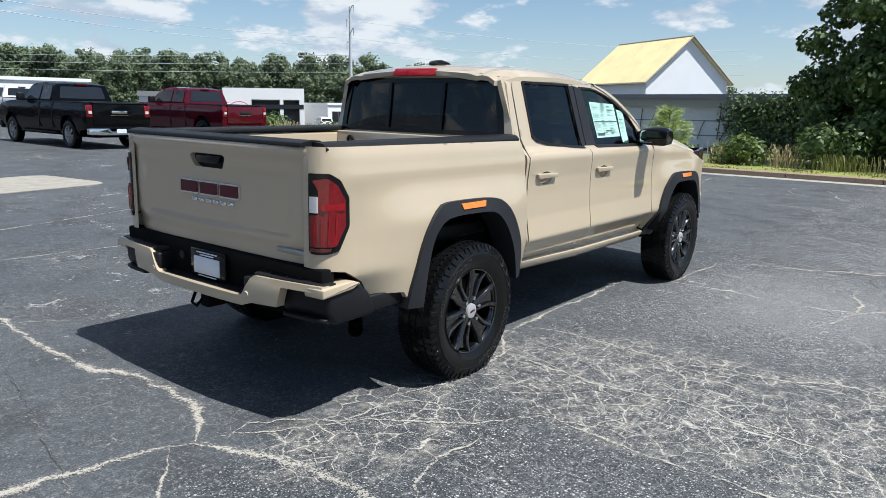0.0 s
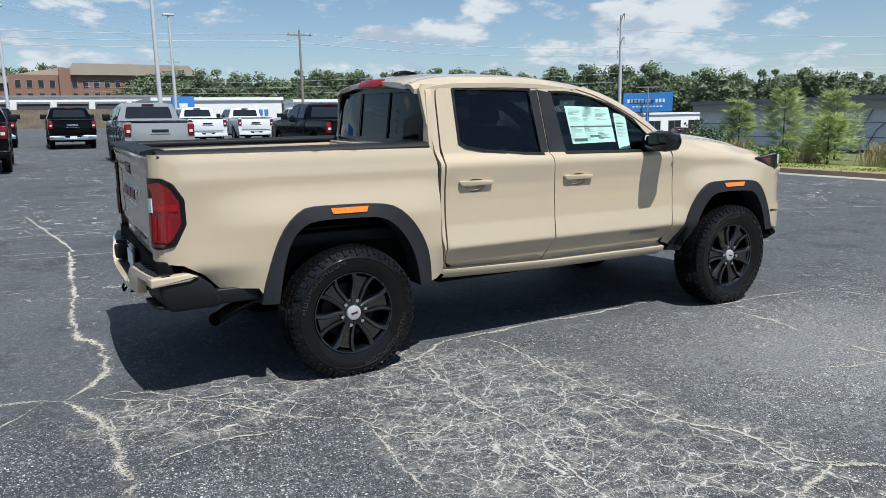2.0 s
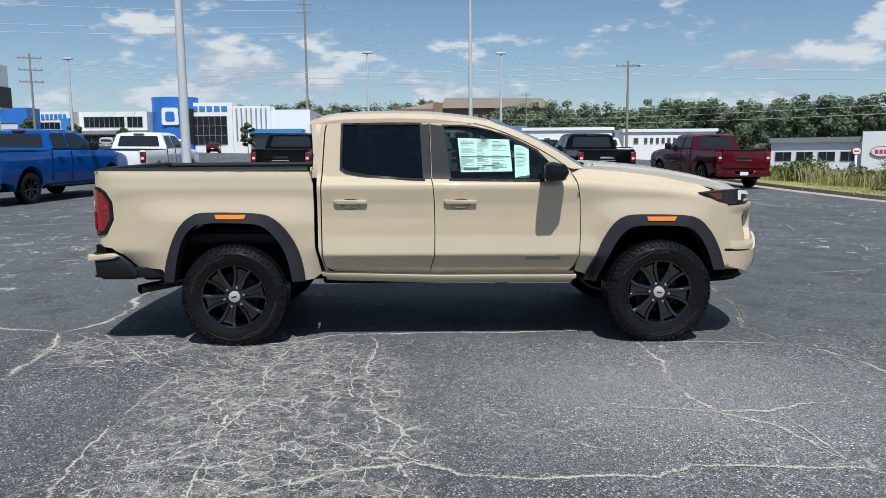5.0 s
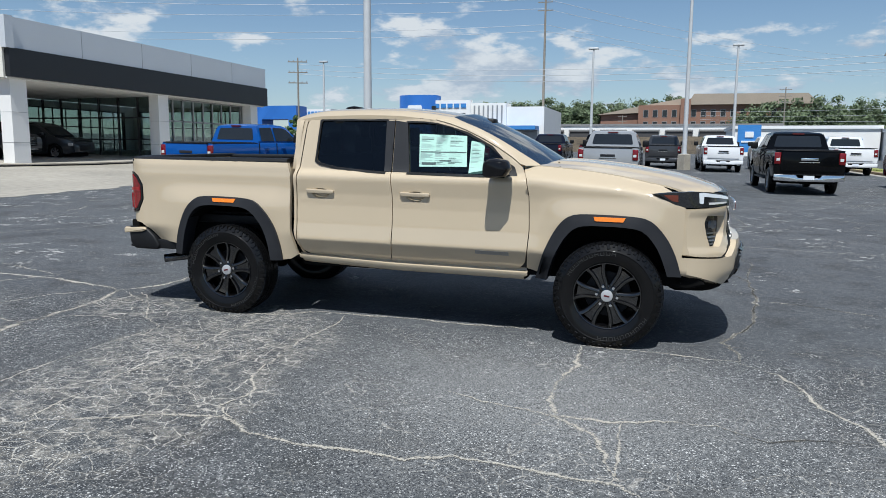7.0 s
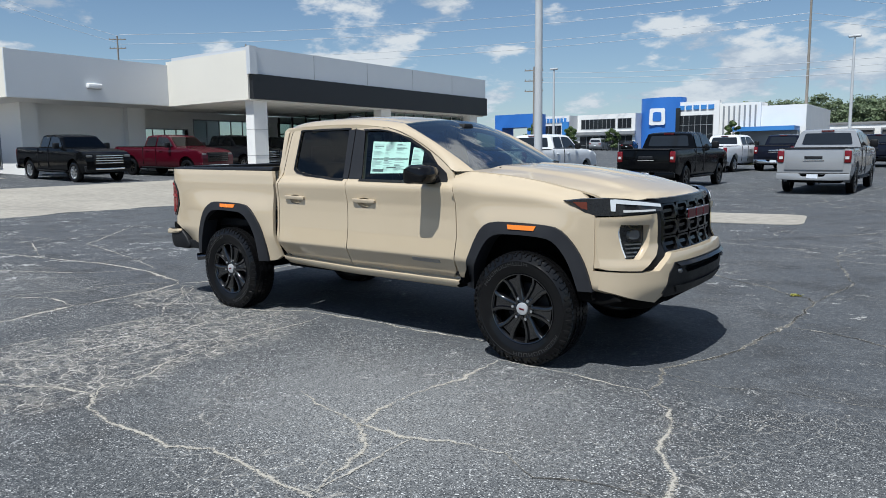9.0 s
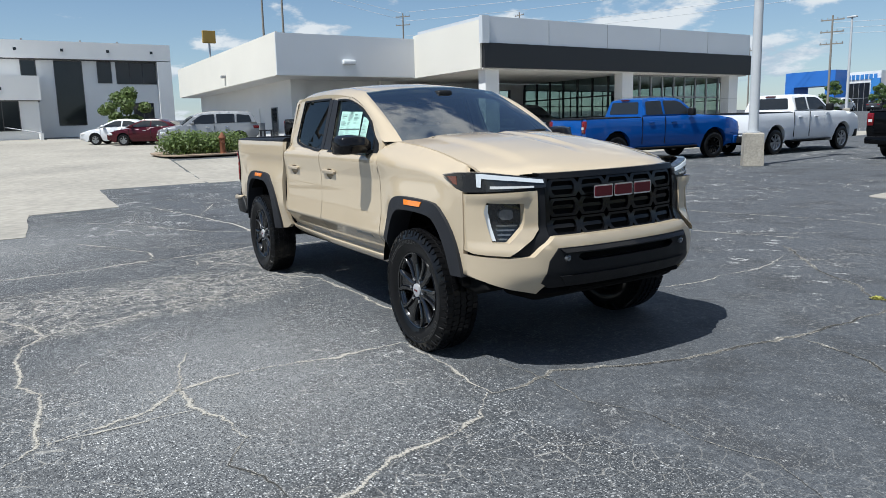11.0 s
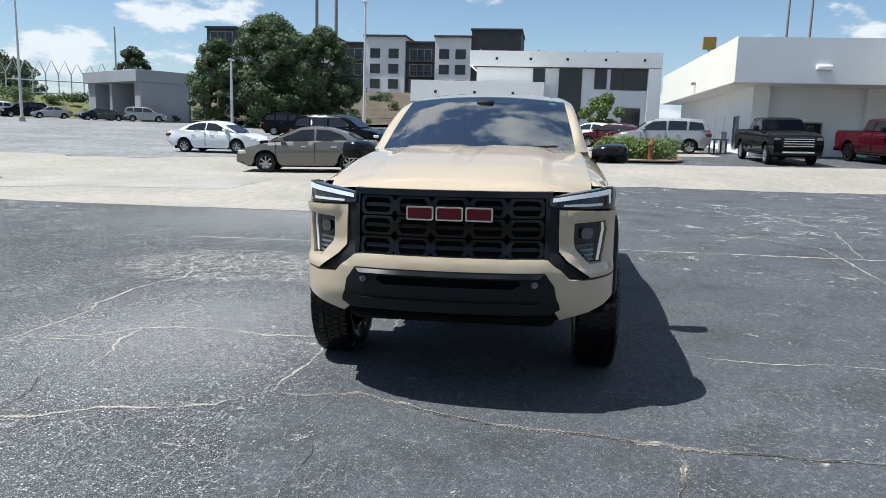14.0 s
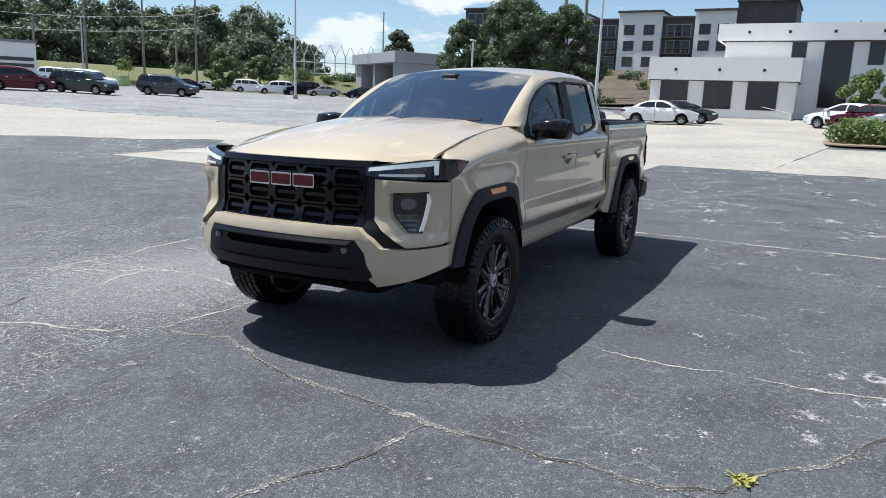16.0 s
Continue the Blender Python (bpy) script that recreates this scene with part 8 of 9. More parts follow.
wires([((20.8, 65.2, 10.1 - d), (58.6, 61, 9.5 - d), .6) for d in (0, .9)] + [((58.6, 61, 11.5 - d), (110, 30, 10 - d), .8) for d in (0, 2, 3.5)] + [((20.8, 65.2, 10.0 - d), (-42.8, 77.3, 12.2 - d), 1.0) for d in (0, .6, 1.2)] + [((58.6, 61, 7.5 - d), (10, 190, 12 - d), 1.0) for d in (0, 1, 2)])
wires([((-108, 35, 26 - d), (-100, 54, 20 - d), .3) for d in (0, 1)] + [((-108, 35, 26 - d), (-97.0, -30.7, 36 - d), 1.5) for d in (0, 1, 3)] + [((-97.0, -30.7, 36 - d), (-76.1, -84.9, 17 - d), 1.5) for d in (0, 1.2, 3, 4)] + [((-76.1, -84.9, 17.5 - d), (-52, -104, 16 - d), .8) for d in (0, 1.2, 4, 6)], .025)

# yellow sign over the roofs
ys = thing("pole_sign", "small yellow pole sign behind the showroom", "sign")
part("post", tube([(-67, 14.9, 2), (-67, 14.9, 10.3)], .1, 8), GALV, ys)
part("board", box(-67.2, -66.8, 14.3, 15.5, 10.2, 11.35, .03), SIGN_YELLOW, ys, smooth=False)

# ---- far south-west: substation, canopy, woods ----
port = thing("filling_station", "flat grey canopy building beside the far lot", "building")
pa = Matrix.Translation((-87, -55.6, 2.6)) @ Matrix.Rotation(radians(58), 4, "Z")
port.matrix_world = pa
CAN = surface("grey_cladding", (0.30, 0.31, 0.33), .6, 0, .08, .5, 8)
part("roof_slab", box(-7.5, 7.5, -4, 4, 4.4, 5.9, .05), CAN, port, smooth=False)
for u0, u1 in ((-7.3, -5.2), (-1.0, -.3), (5.8, 7.3)):
    part("pier", box(u0, u1, -3.4, 3.6, -1.5, 4.4), CAN, port, smooth=False)
part("back_wall", box(-7.3, 7.3, 3.3, 3.6, -1.5, 4.4), DARK_CLAD, port, smooth=False)
low = thing("service_building", "pale grey low building with dark stripes beyond the far lot", "building", Matrix.Translation((-53.7, -89.7, 2.4)) @ Matrix.Rotation(radians(-32.8), 4, "Z"))
part("wall", box(0, 18, -12, 0, -1, 4.9, .02), WHITE_WALL, low, smooth=False)
part("roof", box(-.2, 18.2, -12.2, .2, 4.9, 5.2), ROOF_GREY, low, smooth=False)
for z_ in (1.0, 1.8, 2.6):
    part("stripe", box(.3, 17.7, .0, .04, z_, z_ + .45), DARK_CLAD, low, smooth=False)
sub = thing("substation", "steel lattice of an electrical substation behind a fence", "substation")
rs = random.Random(14)
for i in range(11):
    x, y = -101.5 - i * 1.15, -87.2 + i * 1.5
    part("mast", tube([(x, y, 2.5), (x, y, 9.6)], .10, 6), GALV, sub)
    for s_ in (-1, 1):
        part("horn", tube([(x, y, 9.5), (x + s_ * .75, y - s_ * .55, 11.4 + rs.uniform(-.3, .5))], [.09, .04], 5), GALV, sub)
    part("cross_beam", tube([(x, y, 8.4), (x - 1.15, y + 1.5, 8.4)], .10, 5), GALV, sub)
    part("lower_beam", tube([(x, y, 6.4), (x - 1.15, y + 1.5, 6.4)], .08, 5), GALV, sub)
fence = thing("chain_fence", "thin chain-link fence posts along the far grass bank", "fence")
for i in range(26):
    x, y = -64 - i * 1.35, -99 + i * 1.75
    part("post", tube([(x, y, ground_z(x, y)), (x, y, ground_z(x, y) + 2.1)], .05, 5), GALV, fence)
bank = sheet([(-50, -100), (-60, -92), (-95, -58), (-112, -66), (-118, -95), (-75, -130), (-50, -125)], lambda x, y: Vector((x, y, ground_z(x, y) + .02 + 3.4 * step01(0, 16, ((-x - 50) * .72 + (-y - 100) * .69 - 10)))), step=4)
tagged(part("grass_bank", bank, ROUGH_GRASS, None), "overgrown grass bank beyond the far lot", "grass bank", "", "structure")


def woods(name, label, spots, seed, mat, per=16, leaf=.55, count=46):
    """A far belt of trees: uneven crowns of leaf clumps over bare trunks."""
    rng = random.Random(seed)
    bm = bmesh.new()
    for x, y, z, h, r in spots:
        for k in range(per):
            a, q = rng.uniform(0, 6.28), r * rng.random() ** .5 * 1.05
            hh = rng.random() ** .9
            cr = r * rng.uniform(.20, .52)
            leaves(bm, rng, x + math.cos(a) * q * (1.15 - .6 * hh), y + math.sin(a) * q * (1.15 - .6 * hh), z + h * (.10 + .87 * hh) - cr * .5, cr, cr, cr * .8, count, leaf, .4)
            c = Vector((x + math.cos(a) * q * (1.15 - .6 * hh), y + math.sin(a) * q * (1.15 - .6 * hh), z + h * (.10 + .87 * hh) - cr * .5))
            leaf_heart(bm, rng, c, cr * .5)
    return tagged(part(name, bm, mat, None, smooth=False), label, "trees", "", "stuff")


rf = random.Random(77)


def belt(az0, az1, dist, n, top, base, width=9, jitter=14):
    out = []
    for i in range(n):
        a = radians(az0 + (az1 - az0) * (i + rf.uniform(-.4, .4)) / n)
        d = dist + rf.uniform(-jitter, jitter)
        t = top(math.degrees(a)) * rf.uniform(.74, 1.12)
        out.append((math.cos(a) * d, math.sin(a) * d, base, t - base, rf.uniform(4.0, 6.6)))
    return out


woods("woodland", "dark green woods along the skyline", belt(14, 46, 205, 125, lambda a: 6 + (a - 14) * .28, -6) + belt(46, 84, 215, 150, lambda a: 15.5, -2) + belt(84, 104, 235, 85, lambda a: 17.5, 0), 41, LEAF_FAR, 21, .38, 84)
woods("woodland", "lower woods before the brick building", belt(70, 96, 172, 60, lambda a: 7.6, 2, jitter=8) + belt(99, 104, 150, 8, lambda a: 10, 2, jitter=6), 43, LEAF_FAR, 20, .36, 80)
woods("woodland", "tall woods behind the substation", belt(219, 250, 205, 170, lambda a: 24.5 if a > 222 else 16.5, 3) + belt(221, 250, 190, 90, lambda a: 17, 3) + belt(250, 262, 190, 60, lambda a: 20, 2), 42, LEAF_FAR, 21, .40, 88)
tree(-73.5, -31.0, ground_z(-73.5, -31), 12.2, 7.0, "big dense dark green tree before the apartments", 51, 230, 230, .14, LEAF_DEEP, .4, .04, lump=.62)
tree(-77.5, -26.3, ground_z(-77.5, -26.3), 11.5, 5.2, "dense dark green tree before the apartments", 52, 190, 200, .14, LEAF_DEEP, .4, .04, lump=.62)
tree(-71.5, -36.5, ground_z(-71.5, -36.5), 9.5, 4.2, "leafy tree at the lot's far edge", 53, 120, 200, .14, LEAF_DEEP, .35, .04, lump=.62)
tree(-121.5, -77.1, 6, 9.5, 3.8, "lone round tree by the substation", 54, 46, 190, .24, LEAF_DARK, .3, .30, lump=.95)
tree(-73.5, -77.0, 3.0, 5.2, 3.2, "leafy shrub tree below the bank", 55, 34, 150, .2, LEAF, .2, .05, lump=.8)
tree(-77.0, -73.0, 3.0, 4.6, 3.0, "leafy shrub tree below the bank", 56, 32, 150, .2, LEAF, .2, .05, lump=.8)
tree(-45.9, 4.0, ground_z(-45.9, 4.0), 3.3, 1.9, "small multi-stemmed tree by the office", 57, 20, 190, .12, LEAF_PALE, .09, .2)
tree(-24.8, 102, 1.6, 4.6, 1.6, "small street tree by the dealership", 58, 30, 110, .14, LEAF, .1, .35, lump=.78)
tree(-41.5, 99, 1.6, 4.2, 1.5, "small street tree by the dealership", 59, 30, 110, .14, LEAF, .1, .35, lump=.78)
tree(-47, 96, 1.6, 4.4, 1.6, "small street tree by the dealership", 60, 30, 110, .14, LEAF, .1, .35, lump=.78)
tree(-52, 94, 1.6, 5.0, 2.2, "small street tree by the dealership", 61, 30, 110, .14, LEAF, .1, .3, lump=.78)
shrub(-72, -22, 3.0, 2.2, "low scrub beneath the trees", 90, LEAF_DARK, 900, .25)

rsb = random.Random(31)
for i in range(16):
    x, y = rsb.uniform(-120, -92), rsb.uniform(-40, -4)
    rr_ = rsb.uniform(.8, 1.8)
    b_ = shrub(x, y, rr_, rr_ * .9, "dry scrub on the earth slope", 300 + i, (LEAF_PALE, LEAF_DARK)[i % 2], 260, .18, group="slope shrubs")
    b_.location.z = .1 + 5.6 * step01(-88, -124, x)
for i in range(22):
    u = rsb.random()
    x, y = -62 - 34 * u - rsb.uniform(5, 12), -93 + 34 * u - rsb.uniform(5, 12)
    rr_ = rsb.uniform(.9, 2.2)
    b_ = shrub(x, y, rr_, rr_ * rsb.uniform(.8, 1.3), "wild shrub on the grass bank", 200 + i, (LEAF_PALE, LEAF, LEAF_DARK)[i % 3], 420, .16, group="bank shrubs")
    b_.location.z = 2.4
# hedge island with a hydrant
isl = lie(rounded([(-28.6, 2.2), (-24.9, 2.4), (-24.7, 6.0), (-28.4, 6.4)], 1.1), .13, .8, "island", KERB, "raised kerbed planting island", "island")
for i, (x, y) in enumerate(((-27.2, 3.3), (-26.3, 4.1), (-26.0, 4.9), (-27.0, 4.7), (-27.5, 5.4), (-26.1, 3.3))):
    shrub(x, y, 1.15, 1.15, "clipped green hedge bush on the island", 110 + i, LEAF_PALE, 1300, .07, "hedge_bush", "island bushes")
hyd = thing("fire_hydrant", "rusty brown fire hydrant in the hedge", "hydrant", Matrix.Translation((-25.1, 4.7, ground_z(-25.1, 4.7) + .1)))
RUST = surface("rust_iron", (.20, .075, .035), .8, 0, .3, 8, 60)
part("body", lathe([(0, .01), (0, .17), (.05, .17), (.06, .11), (.62, .11), (.66, .15), (.72, .14), (.85, .06), (.9, .03), (.9, .005)], 18, axis="z"), RUST, hyd)
part("nozzle", tube([(-.2, 0, .5), (.2, 0, .5)], .06, 10), RUST, hyd)
tbl = thing("picnic_table", "small dark outdoor table by the wall", "table", Matrix.Translation((-34.5, 9.4, ground_z(-34.5, 9.4))))
part("tabletop", box(-.7, .7, -.4, .4, .70, .76, .01), DARK_CLAD, tbl)
for sx in (-.6, .6):
    for sy in (-.3, .3):
        part("leg", box(sx - .04, sx + .04, sy - .04, sy + .04, 0, .70), DARK_CLAD, tbl)
bin_ = thing("wheeled_bin", "pale green wheeled bin at the far lot", "bin", Matrix.Translation((-54.5, -74.4, ground_z(-54.5, -74.4))))
part("body", box(-.6, .6, -.6, .6, .1, 1.25, .05), surface("bin_green", (.33, .42, .18), .6, 0, .1, 4, 40), bin_)
part("lid", box(-.63, .63, -.63, .63, 1.25, 1.36, .03), surface("bin_lid", (.38, .46, .22), .6, 0, .1, 4, 40), bin_)

# ---- other vehicles ----
CAR_GLASS = glass("car_glass", (0.07, 0.08, 0.085), ior=1.6)
ALLOY = surface("alloy_wheel", (0.45, 0.46, 0.48), .3, .8, .08, 8, 60)


def paint(name, color, metal=0.0, coat=0.6):
    m = surface(name, color, .2, metal, .04, 2, 200, coat=coat)
    m.node_tree.nodes["Principled BSDF"].inputs["Specular IOR Level"].default_value = 0.06
    return m


def shell(outline, half, step=.12, bm=None):
    """A closed body: both sides from one outline (x, z), half(x, z) its half width, joined all round."""
    bm = bm or bmesh.new()
    for s_ in (-1, 1):
        sheet(outline, lambda x, z: Vector((x, s_ * half(x, z), z)), step=step, bm=bm)
    ring = resample(list(outline), step)
    a = [bm.verts.new((x, half(x, z), z)) for x, z in ring]
    c = [bm.verts.new((x, half(x, z) * .55, z + (.02 if z > 1.0 else 0))) for x, z in ring]
    d = [bm.verts.new((x, -half(x, z) * .55, z + (.02 if z > 1.0 else 0))) for x, z in ring]
    b = [bm.verts.new((x, -half(x, z), z)) for x, z in ring]
    for p, q in ((a, c), (c, d), (d, b)):
        for i in range(len(ring)):
            j = (i + 1) % len(ring)
            bm.faces.new((p[i], p[j], q[j], q[i]))
    bmesh.ops.remove_doubles(bm, verts=bm.verts, dist=1e-4)
    bmesh.ops.recalc_face_normals(bm, faces=bm.faces)
    return sharp(bm, 32)


def arch_points(xa, r, zc, n=10):
    a0 = math.asin(max(-1, min(1, (.34 - zc) / r)))
    return [(xa + r * math.cos(a), zc + r * math.sin(a)) for a in np.linspace(a0, math.pi - a0, n)]


def road_wheel(parent, xa, y, r, s_, rim_mat):
    w = new("wheel"); w.parent = parent
    w.matrix_basis = Matrix.Translation((xa, y, r)) @ (Matrix.Rotation(math.pi, 4, "Z") if s_ < 0 else Matrix())
    key = ("tyre", r)
    if key not in WHEEL_MESH:
        o = part("tyre", lathe([(.09, r * .62), (.12, r * .70), (.125, r * .88), (.10, r * .98), (0, r), (-.10, r * .98), (-.12, r * .70)], 28), RUBBER, None)
        WHEEL_MESH[key] = o.data
        bpy.data.objects.remove(o)
    k2 = ("rim", r, rim_mat.name)
    if k2 not in WHEEL_MESH:
        bm = lathe([(.105, r * .64), (.09, r * .60), (.02, r * .55), (.02, 0)], 24)
        for k in range(7):
            m = Matrix.Rotation(k * 2 * math.pi / 7, 4, "Y")
            got = bmesh.ops.create_cube(bm, size=1.0)["verts"]
            for v in got:
                v.co = m @ Vector((v.co.x * r * .10 * (1.5 if v.co.z > 0 else .8), .085 + v.co.y * .03, r * .31 + v.co.z * r * .60))
        o = part("rim", sharp(bm, 30), rim_mat, None)
        WHEEL_MESH[k2] = o.data
        bpy.data.objects.remove(o)
    for nm, kk in (("tyre", key), ("rim", k2)):
        o = new(nm, WHEEL_MESH[kk]); o.parent = w
    return w


WHEEL_MESH = {}
F150_BODY = [(-2.98, .60), (-2.99, 1.02), (-2.95, 1.335), (-.98, 1.35), (-.92, 1.37), (1.12, 1.37), (1.25, 1.385), (2.0, 1.335), (2.62, 1.24), (2.86, 1.12), (2.92, .95), (2.92, .60), (2.80, .44), (2.52, .42)]


def pickup(label, color_mat, x, y, heading, rims=None, bumper=None, group="dealer pickup trucks", grille=True):
    """Full-size crew-cab pickup; x, y: the middle of its rear axle."""
    m = on_ground(x, y, heading)
    t = thing("pickup_truck", label, "pickup truck", m, group)
    ra, fa = 0.0, 3.75
    o = 1.86
    half = lambda u, z: float(np.interp(z, [.4, .55, .8, 1.2, 1.30, 1.39], [.90, .97, 1.01, 1.0, .985, .93])) * (1 - .05 * step01(3.9, 4.8, u) - .02 * step01(-.9, -1.15, u))
    line = [(u + o, z) for u, z in F150_BODY] + arch_points(fa, .50, .48) + [(fa - .6, .42), (ra + .6, .45)] + arch_points(ra, .50, .48) + [(-.62, .52)]
    part("body", shell(line, half), color_mat, t)
    cab = [(.93, 1.33), (.99, 1.62), (1.05, 1.86), (1.25, 1.915), (2.0, 1.93), (2.35, 1.90), (2.52, 1.85), (3.08, 1.36)]
    chalf = lambda u, z: float(np.interp(z, [1.33, 1.42, 1.85, 1.93], [.95, .925, .775, .68]))
    cb = part("cab", shell(cab, chalf), color_mat, t)
    for s_ in (-1, 1):
        gm = lambda u, z: Vector((u, s_ * (chalf(u, z) + .020), z))
        part("side_glass", sheet(rounded([(1.08, 1.42), (1.13, 1.82), (1.72, 1.84), (1.72, 1.42)], .05), gm, step=.2), DARK_GLASS, cb)
        part("side_glass", sheet(rounded([(1.80, 1.42), (1.80, 1.84), (2.30, 1.83), (2.48, 1.77), (2.86, 1.45), (2.84, 1.42)], .04), gm, step=.2), DARK_GLASS, cb)
        part("door_mirror", box(2.62, 2.78, min(s_ * .99, s_ * 1.22), max(s_ * .99, s_ * 1.22), 1.36, 1.60, .04), BLACK_TRIM, t)
        tl_ = part("tail_light", box(-1.155, -1.06, min(s_ * .80, s_ * .985), max(s_ * .80, s_ * .985), .93, 1.29, .03), RED_LENS, t, "red tail light")
        part("reverse_lens", box(-1.165, -1.15, min(s_ * .83, s_ * .93), max(s_ * .83, s_ * .93), 1.04, 1.12), CLEAR_LENS, tl_)
        part("bed_rail_cap", box(-1.08, .88, min(s_ * .86, s_ * .965), max(s_ * .86, s_ * .965), 1.335, 1.365, .01), BLACK_TRIM, t)
        part("headlight", box(4.50, 4.755, min(s_ * .68, s_ * .945), max(s_ * .68, s_ * .945), 1.02, 1.13, .03), PROJECTOR, t)
        part("lamp_hook", box(4.68, 4.765, min(s_ * .86, s_ * .93), max(s_ * .86, s_ * .93), .74, .98, .02), CLEAR_LENS, t)
        part("door_handle", box(1.14, 1.34, min(s_ * 1.0, s_ * 1.03), max(s_ * 1.0, s_ * 1.03), 1.17, 1.21, .01), color_mat, t)
        part("door_handle", box(2.0, 2.2, min(s_ * 1.0, s_ * 1.03), max(s_ * 1.0, s_ * 1.03), 1.17, 1.21, .01), color_mat, t)
        for u in (.90, 1.76):
            part("door_gap", box(u - .006, u + .006, min(s_ * .99, s_ * 1.016), max(s_ * .99, s_ * 1.016), .55, 1.36), BLACK_TRIM, t)
        part("running_board", box(.75, 3.05, min(s_ * .86, s_ * 1.0), max(s_ * .86, s_ * 1.0), .40, .45, .015), BLACK_TRIM, t)
    part("rear_glass", prism(rounded([(-.72, 1.45), (.72, 1.45), (.64, 1.81), (-.64, 1.81)], .06), lambda u, v, k: Vector((.955 + (v - 1.45) * .20 - .012 * k, u, v))), DARK_GLASS, cb)
    part("windscreen", prism(rounded([(-.86, 1.42), (.86, 1.42), (.70, 1.83), (-.70, 1.83)], .05), lambda u, v, k: Vector((3.05 - (v - 1.39) * 1.13 + .018 * k, u, v + .012 * k))), CAR_GLASS, cb)
    part("high_brake_light", box(1.0, 1.06, -.18, .18, 1.855, 1.895), DARK_RED_LENS, cb)
    part("bed_floor", box(-1.05, .90, -.86, .86, 1.365, 1.375), BLACK_TRIM, t, "dark open bed")
    gate_ = part("tailgate", prism(rounded([(-.79, .72), (.79, .72), (.79, 1.33), (-.79, 1.33)], .03), lambda u, v, k: Vector((-1.12 - .03 * k, u, v)), bevel=.012), color_mat, t)
    part("tailgate_cap", box(-1.165, -1.05, -.79, .79, 1.33, 1.36, .01), BLACK_TRIM, gate_)
    part("badge", box(-1.165, -1.145, -.24, .24, 1.05, 1.13, .008), CHROME if bumper is CHROME or bumper is None else GREY_TRIM, gate_)
    part("badge_bar", box(-1.16, -1.148, -.28, .28, .985, 1.01), CHROME, gate_)
    bp = part("rear_bumper", prism(rounded([(-.98, .62), (-.36, .62), (-.30, .53), (.30, .53), (.36, .62), (.98, .62), (.98, .44), (.55, .42), (-.55, .42), (-.98, .44)], .03), lambda u, v, k: Vector((-1.08 - .14 * k, u, v)), bevel=.015), bumper or CHROME, t, "rear bumper")
    part("plate", box(-1.228, -1.218, -.15, .15, .50 - .02, .60), PLATE_WHITE, bp)
    part("step_pad", box(-1.20, -1.08, -.95, .95, .62, .635), BLACK_TRIM, bp)
    if grille:
        gr = part("grille", box(4.68, 4.80, -.64, .64, .72, 1.16, .04), GLOSS_BLACK, t, "black front grille")
        for z in (.80, .90, 1.0, 1.09):
            part("grille_bar", box(4.79, 4.82, -.58, .58, z - .016, z + .016, .006), CHROME if bumper is None else BLACK_TRIM, gr)
        part("front_bumper", prism(rounded([(-.95, .42), (.95, .42), (.97, .70), (-.97, .70)], .06), lambda u, v, k: Vector((4.66 + .17 * k - .10 * (abs(u) / .97) ** 3, u, v)), bevel=.03), bumper if bumper and bumper is not CHROME else BLACK_TRIM, t)
        part("skid_trim", box(4.80, 4.85, -.62, .62, .52, .60, .02), CHROME, t)
    part("underbody", box(-1.0, 4.3, -.72, .72, .34, .55, .02), UNDER, t)
    part("axle", tube([(0, -.8, .40), (0, -.1, .40), (0, 0, .40), (0, .1, .40), (0, .8, .40)], [.05, .06, .14, .06, .05], 8), UNDER, t)
    for xa in (ra, fa):
        for s_ in (-1, 1):
            road_wheel(t, xa, s_ * .87, .405, s_, rims or ALLOY)
            part("arch_liner", prism([(xa + .47 * math.cos(a), .45 + .47 * math.sin(a)) for a in np.linspace(-.1, math.pi + .1, 12)], lambda u, v, k: Vector((u, s_ * (.60 + .30 * k), v))), UNDER, t)
    return t


P_BLACK, P_RED, P_SILVER = paint("black_paint", (.003, .0033, .004), 0.0, .22), paint("deep_red_paint", (.075, .004, .011)), paint("silver_paint", (.33, .34, .355), .2)
P_WHITE, P_BLUE, P_BRIGHT_RED = paint("white_paint", (.74, .75, .77)), paint("bright_blue_paint", (.006, .075, .31), .1), paint("red_paint", (.055, .003, .009))
P_GREY, P_NAVY, P_TAUPE, P_GREEN = paint("dark_grey_paint", (.06, .062, .068), .3), paint("navy_paint", (.008, .010, .020), 0.0, .35), paint("grey_brown_paint", (.19, .175, .158), .25), paint("dark_green_paint", (.045, .055, .045), .2)

pickup("black crew-cab pickup with chrome bumper parked nose away", P_BLACK, 6.2, 18.9, 91, ALLOY, CHROME)
pickup("deep red pickup with black wheels parked nose away", P_RED, 11.1, 19.5, 94, WHEEL_BLACK, P_RED)
pickup("silver pickup parked nose away", P_SILVER, .2, 19.4, 90, WHEEL_BLACK, P_SILVER)
pickup("black pickup with black bumper parked nose away", P_BLACK, -4.7, 18.9, 90, WHEEL_BLACK, P_BLACK)
pickup("white pickup parked nose away near the light pole", P_WHITE, -9.9, 18.4, 90, ALLOY, BLACK_TRIM)
pickup("bright blue pickup parked beside the concrete drive", P_BLUE, -11.1, 12.65, 82, WHEEL_BLACK, P_BLUE)
pickup("white pickup in the far row", P_WHITE, 4.9, 35.3, 92, WHEEL_BLACK, P_WHITE)
pickup("white pickup in the far row between two others", P_WHITE, 7.9, 37.0, 91, ALLOY, P_WHITE)
pickup("white pickup at the end of the far row", P_WHITE, 11.0, 35.0, 92, WHEEL_BLACK, P_WHITE)
pickup("black pickup in the far row", P_BLACK, -1.4, 34.0, 90, WHEEL_BLACK, CHROME)
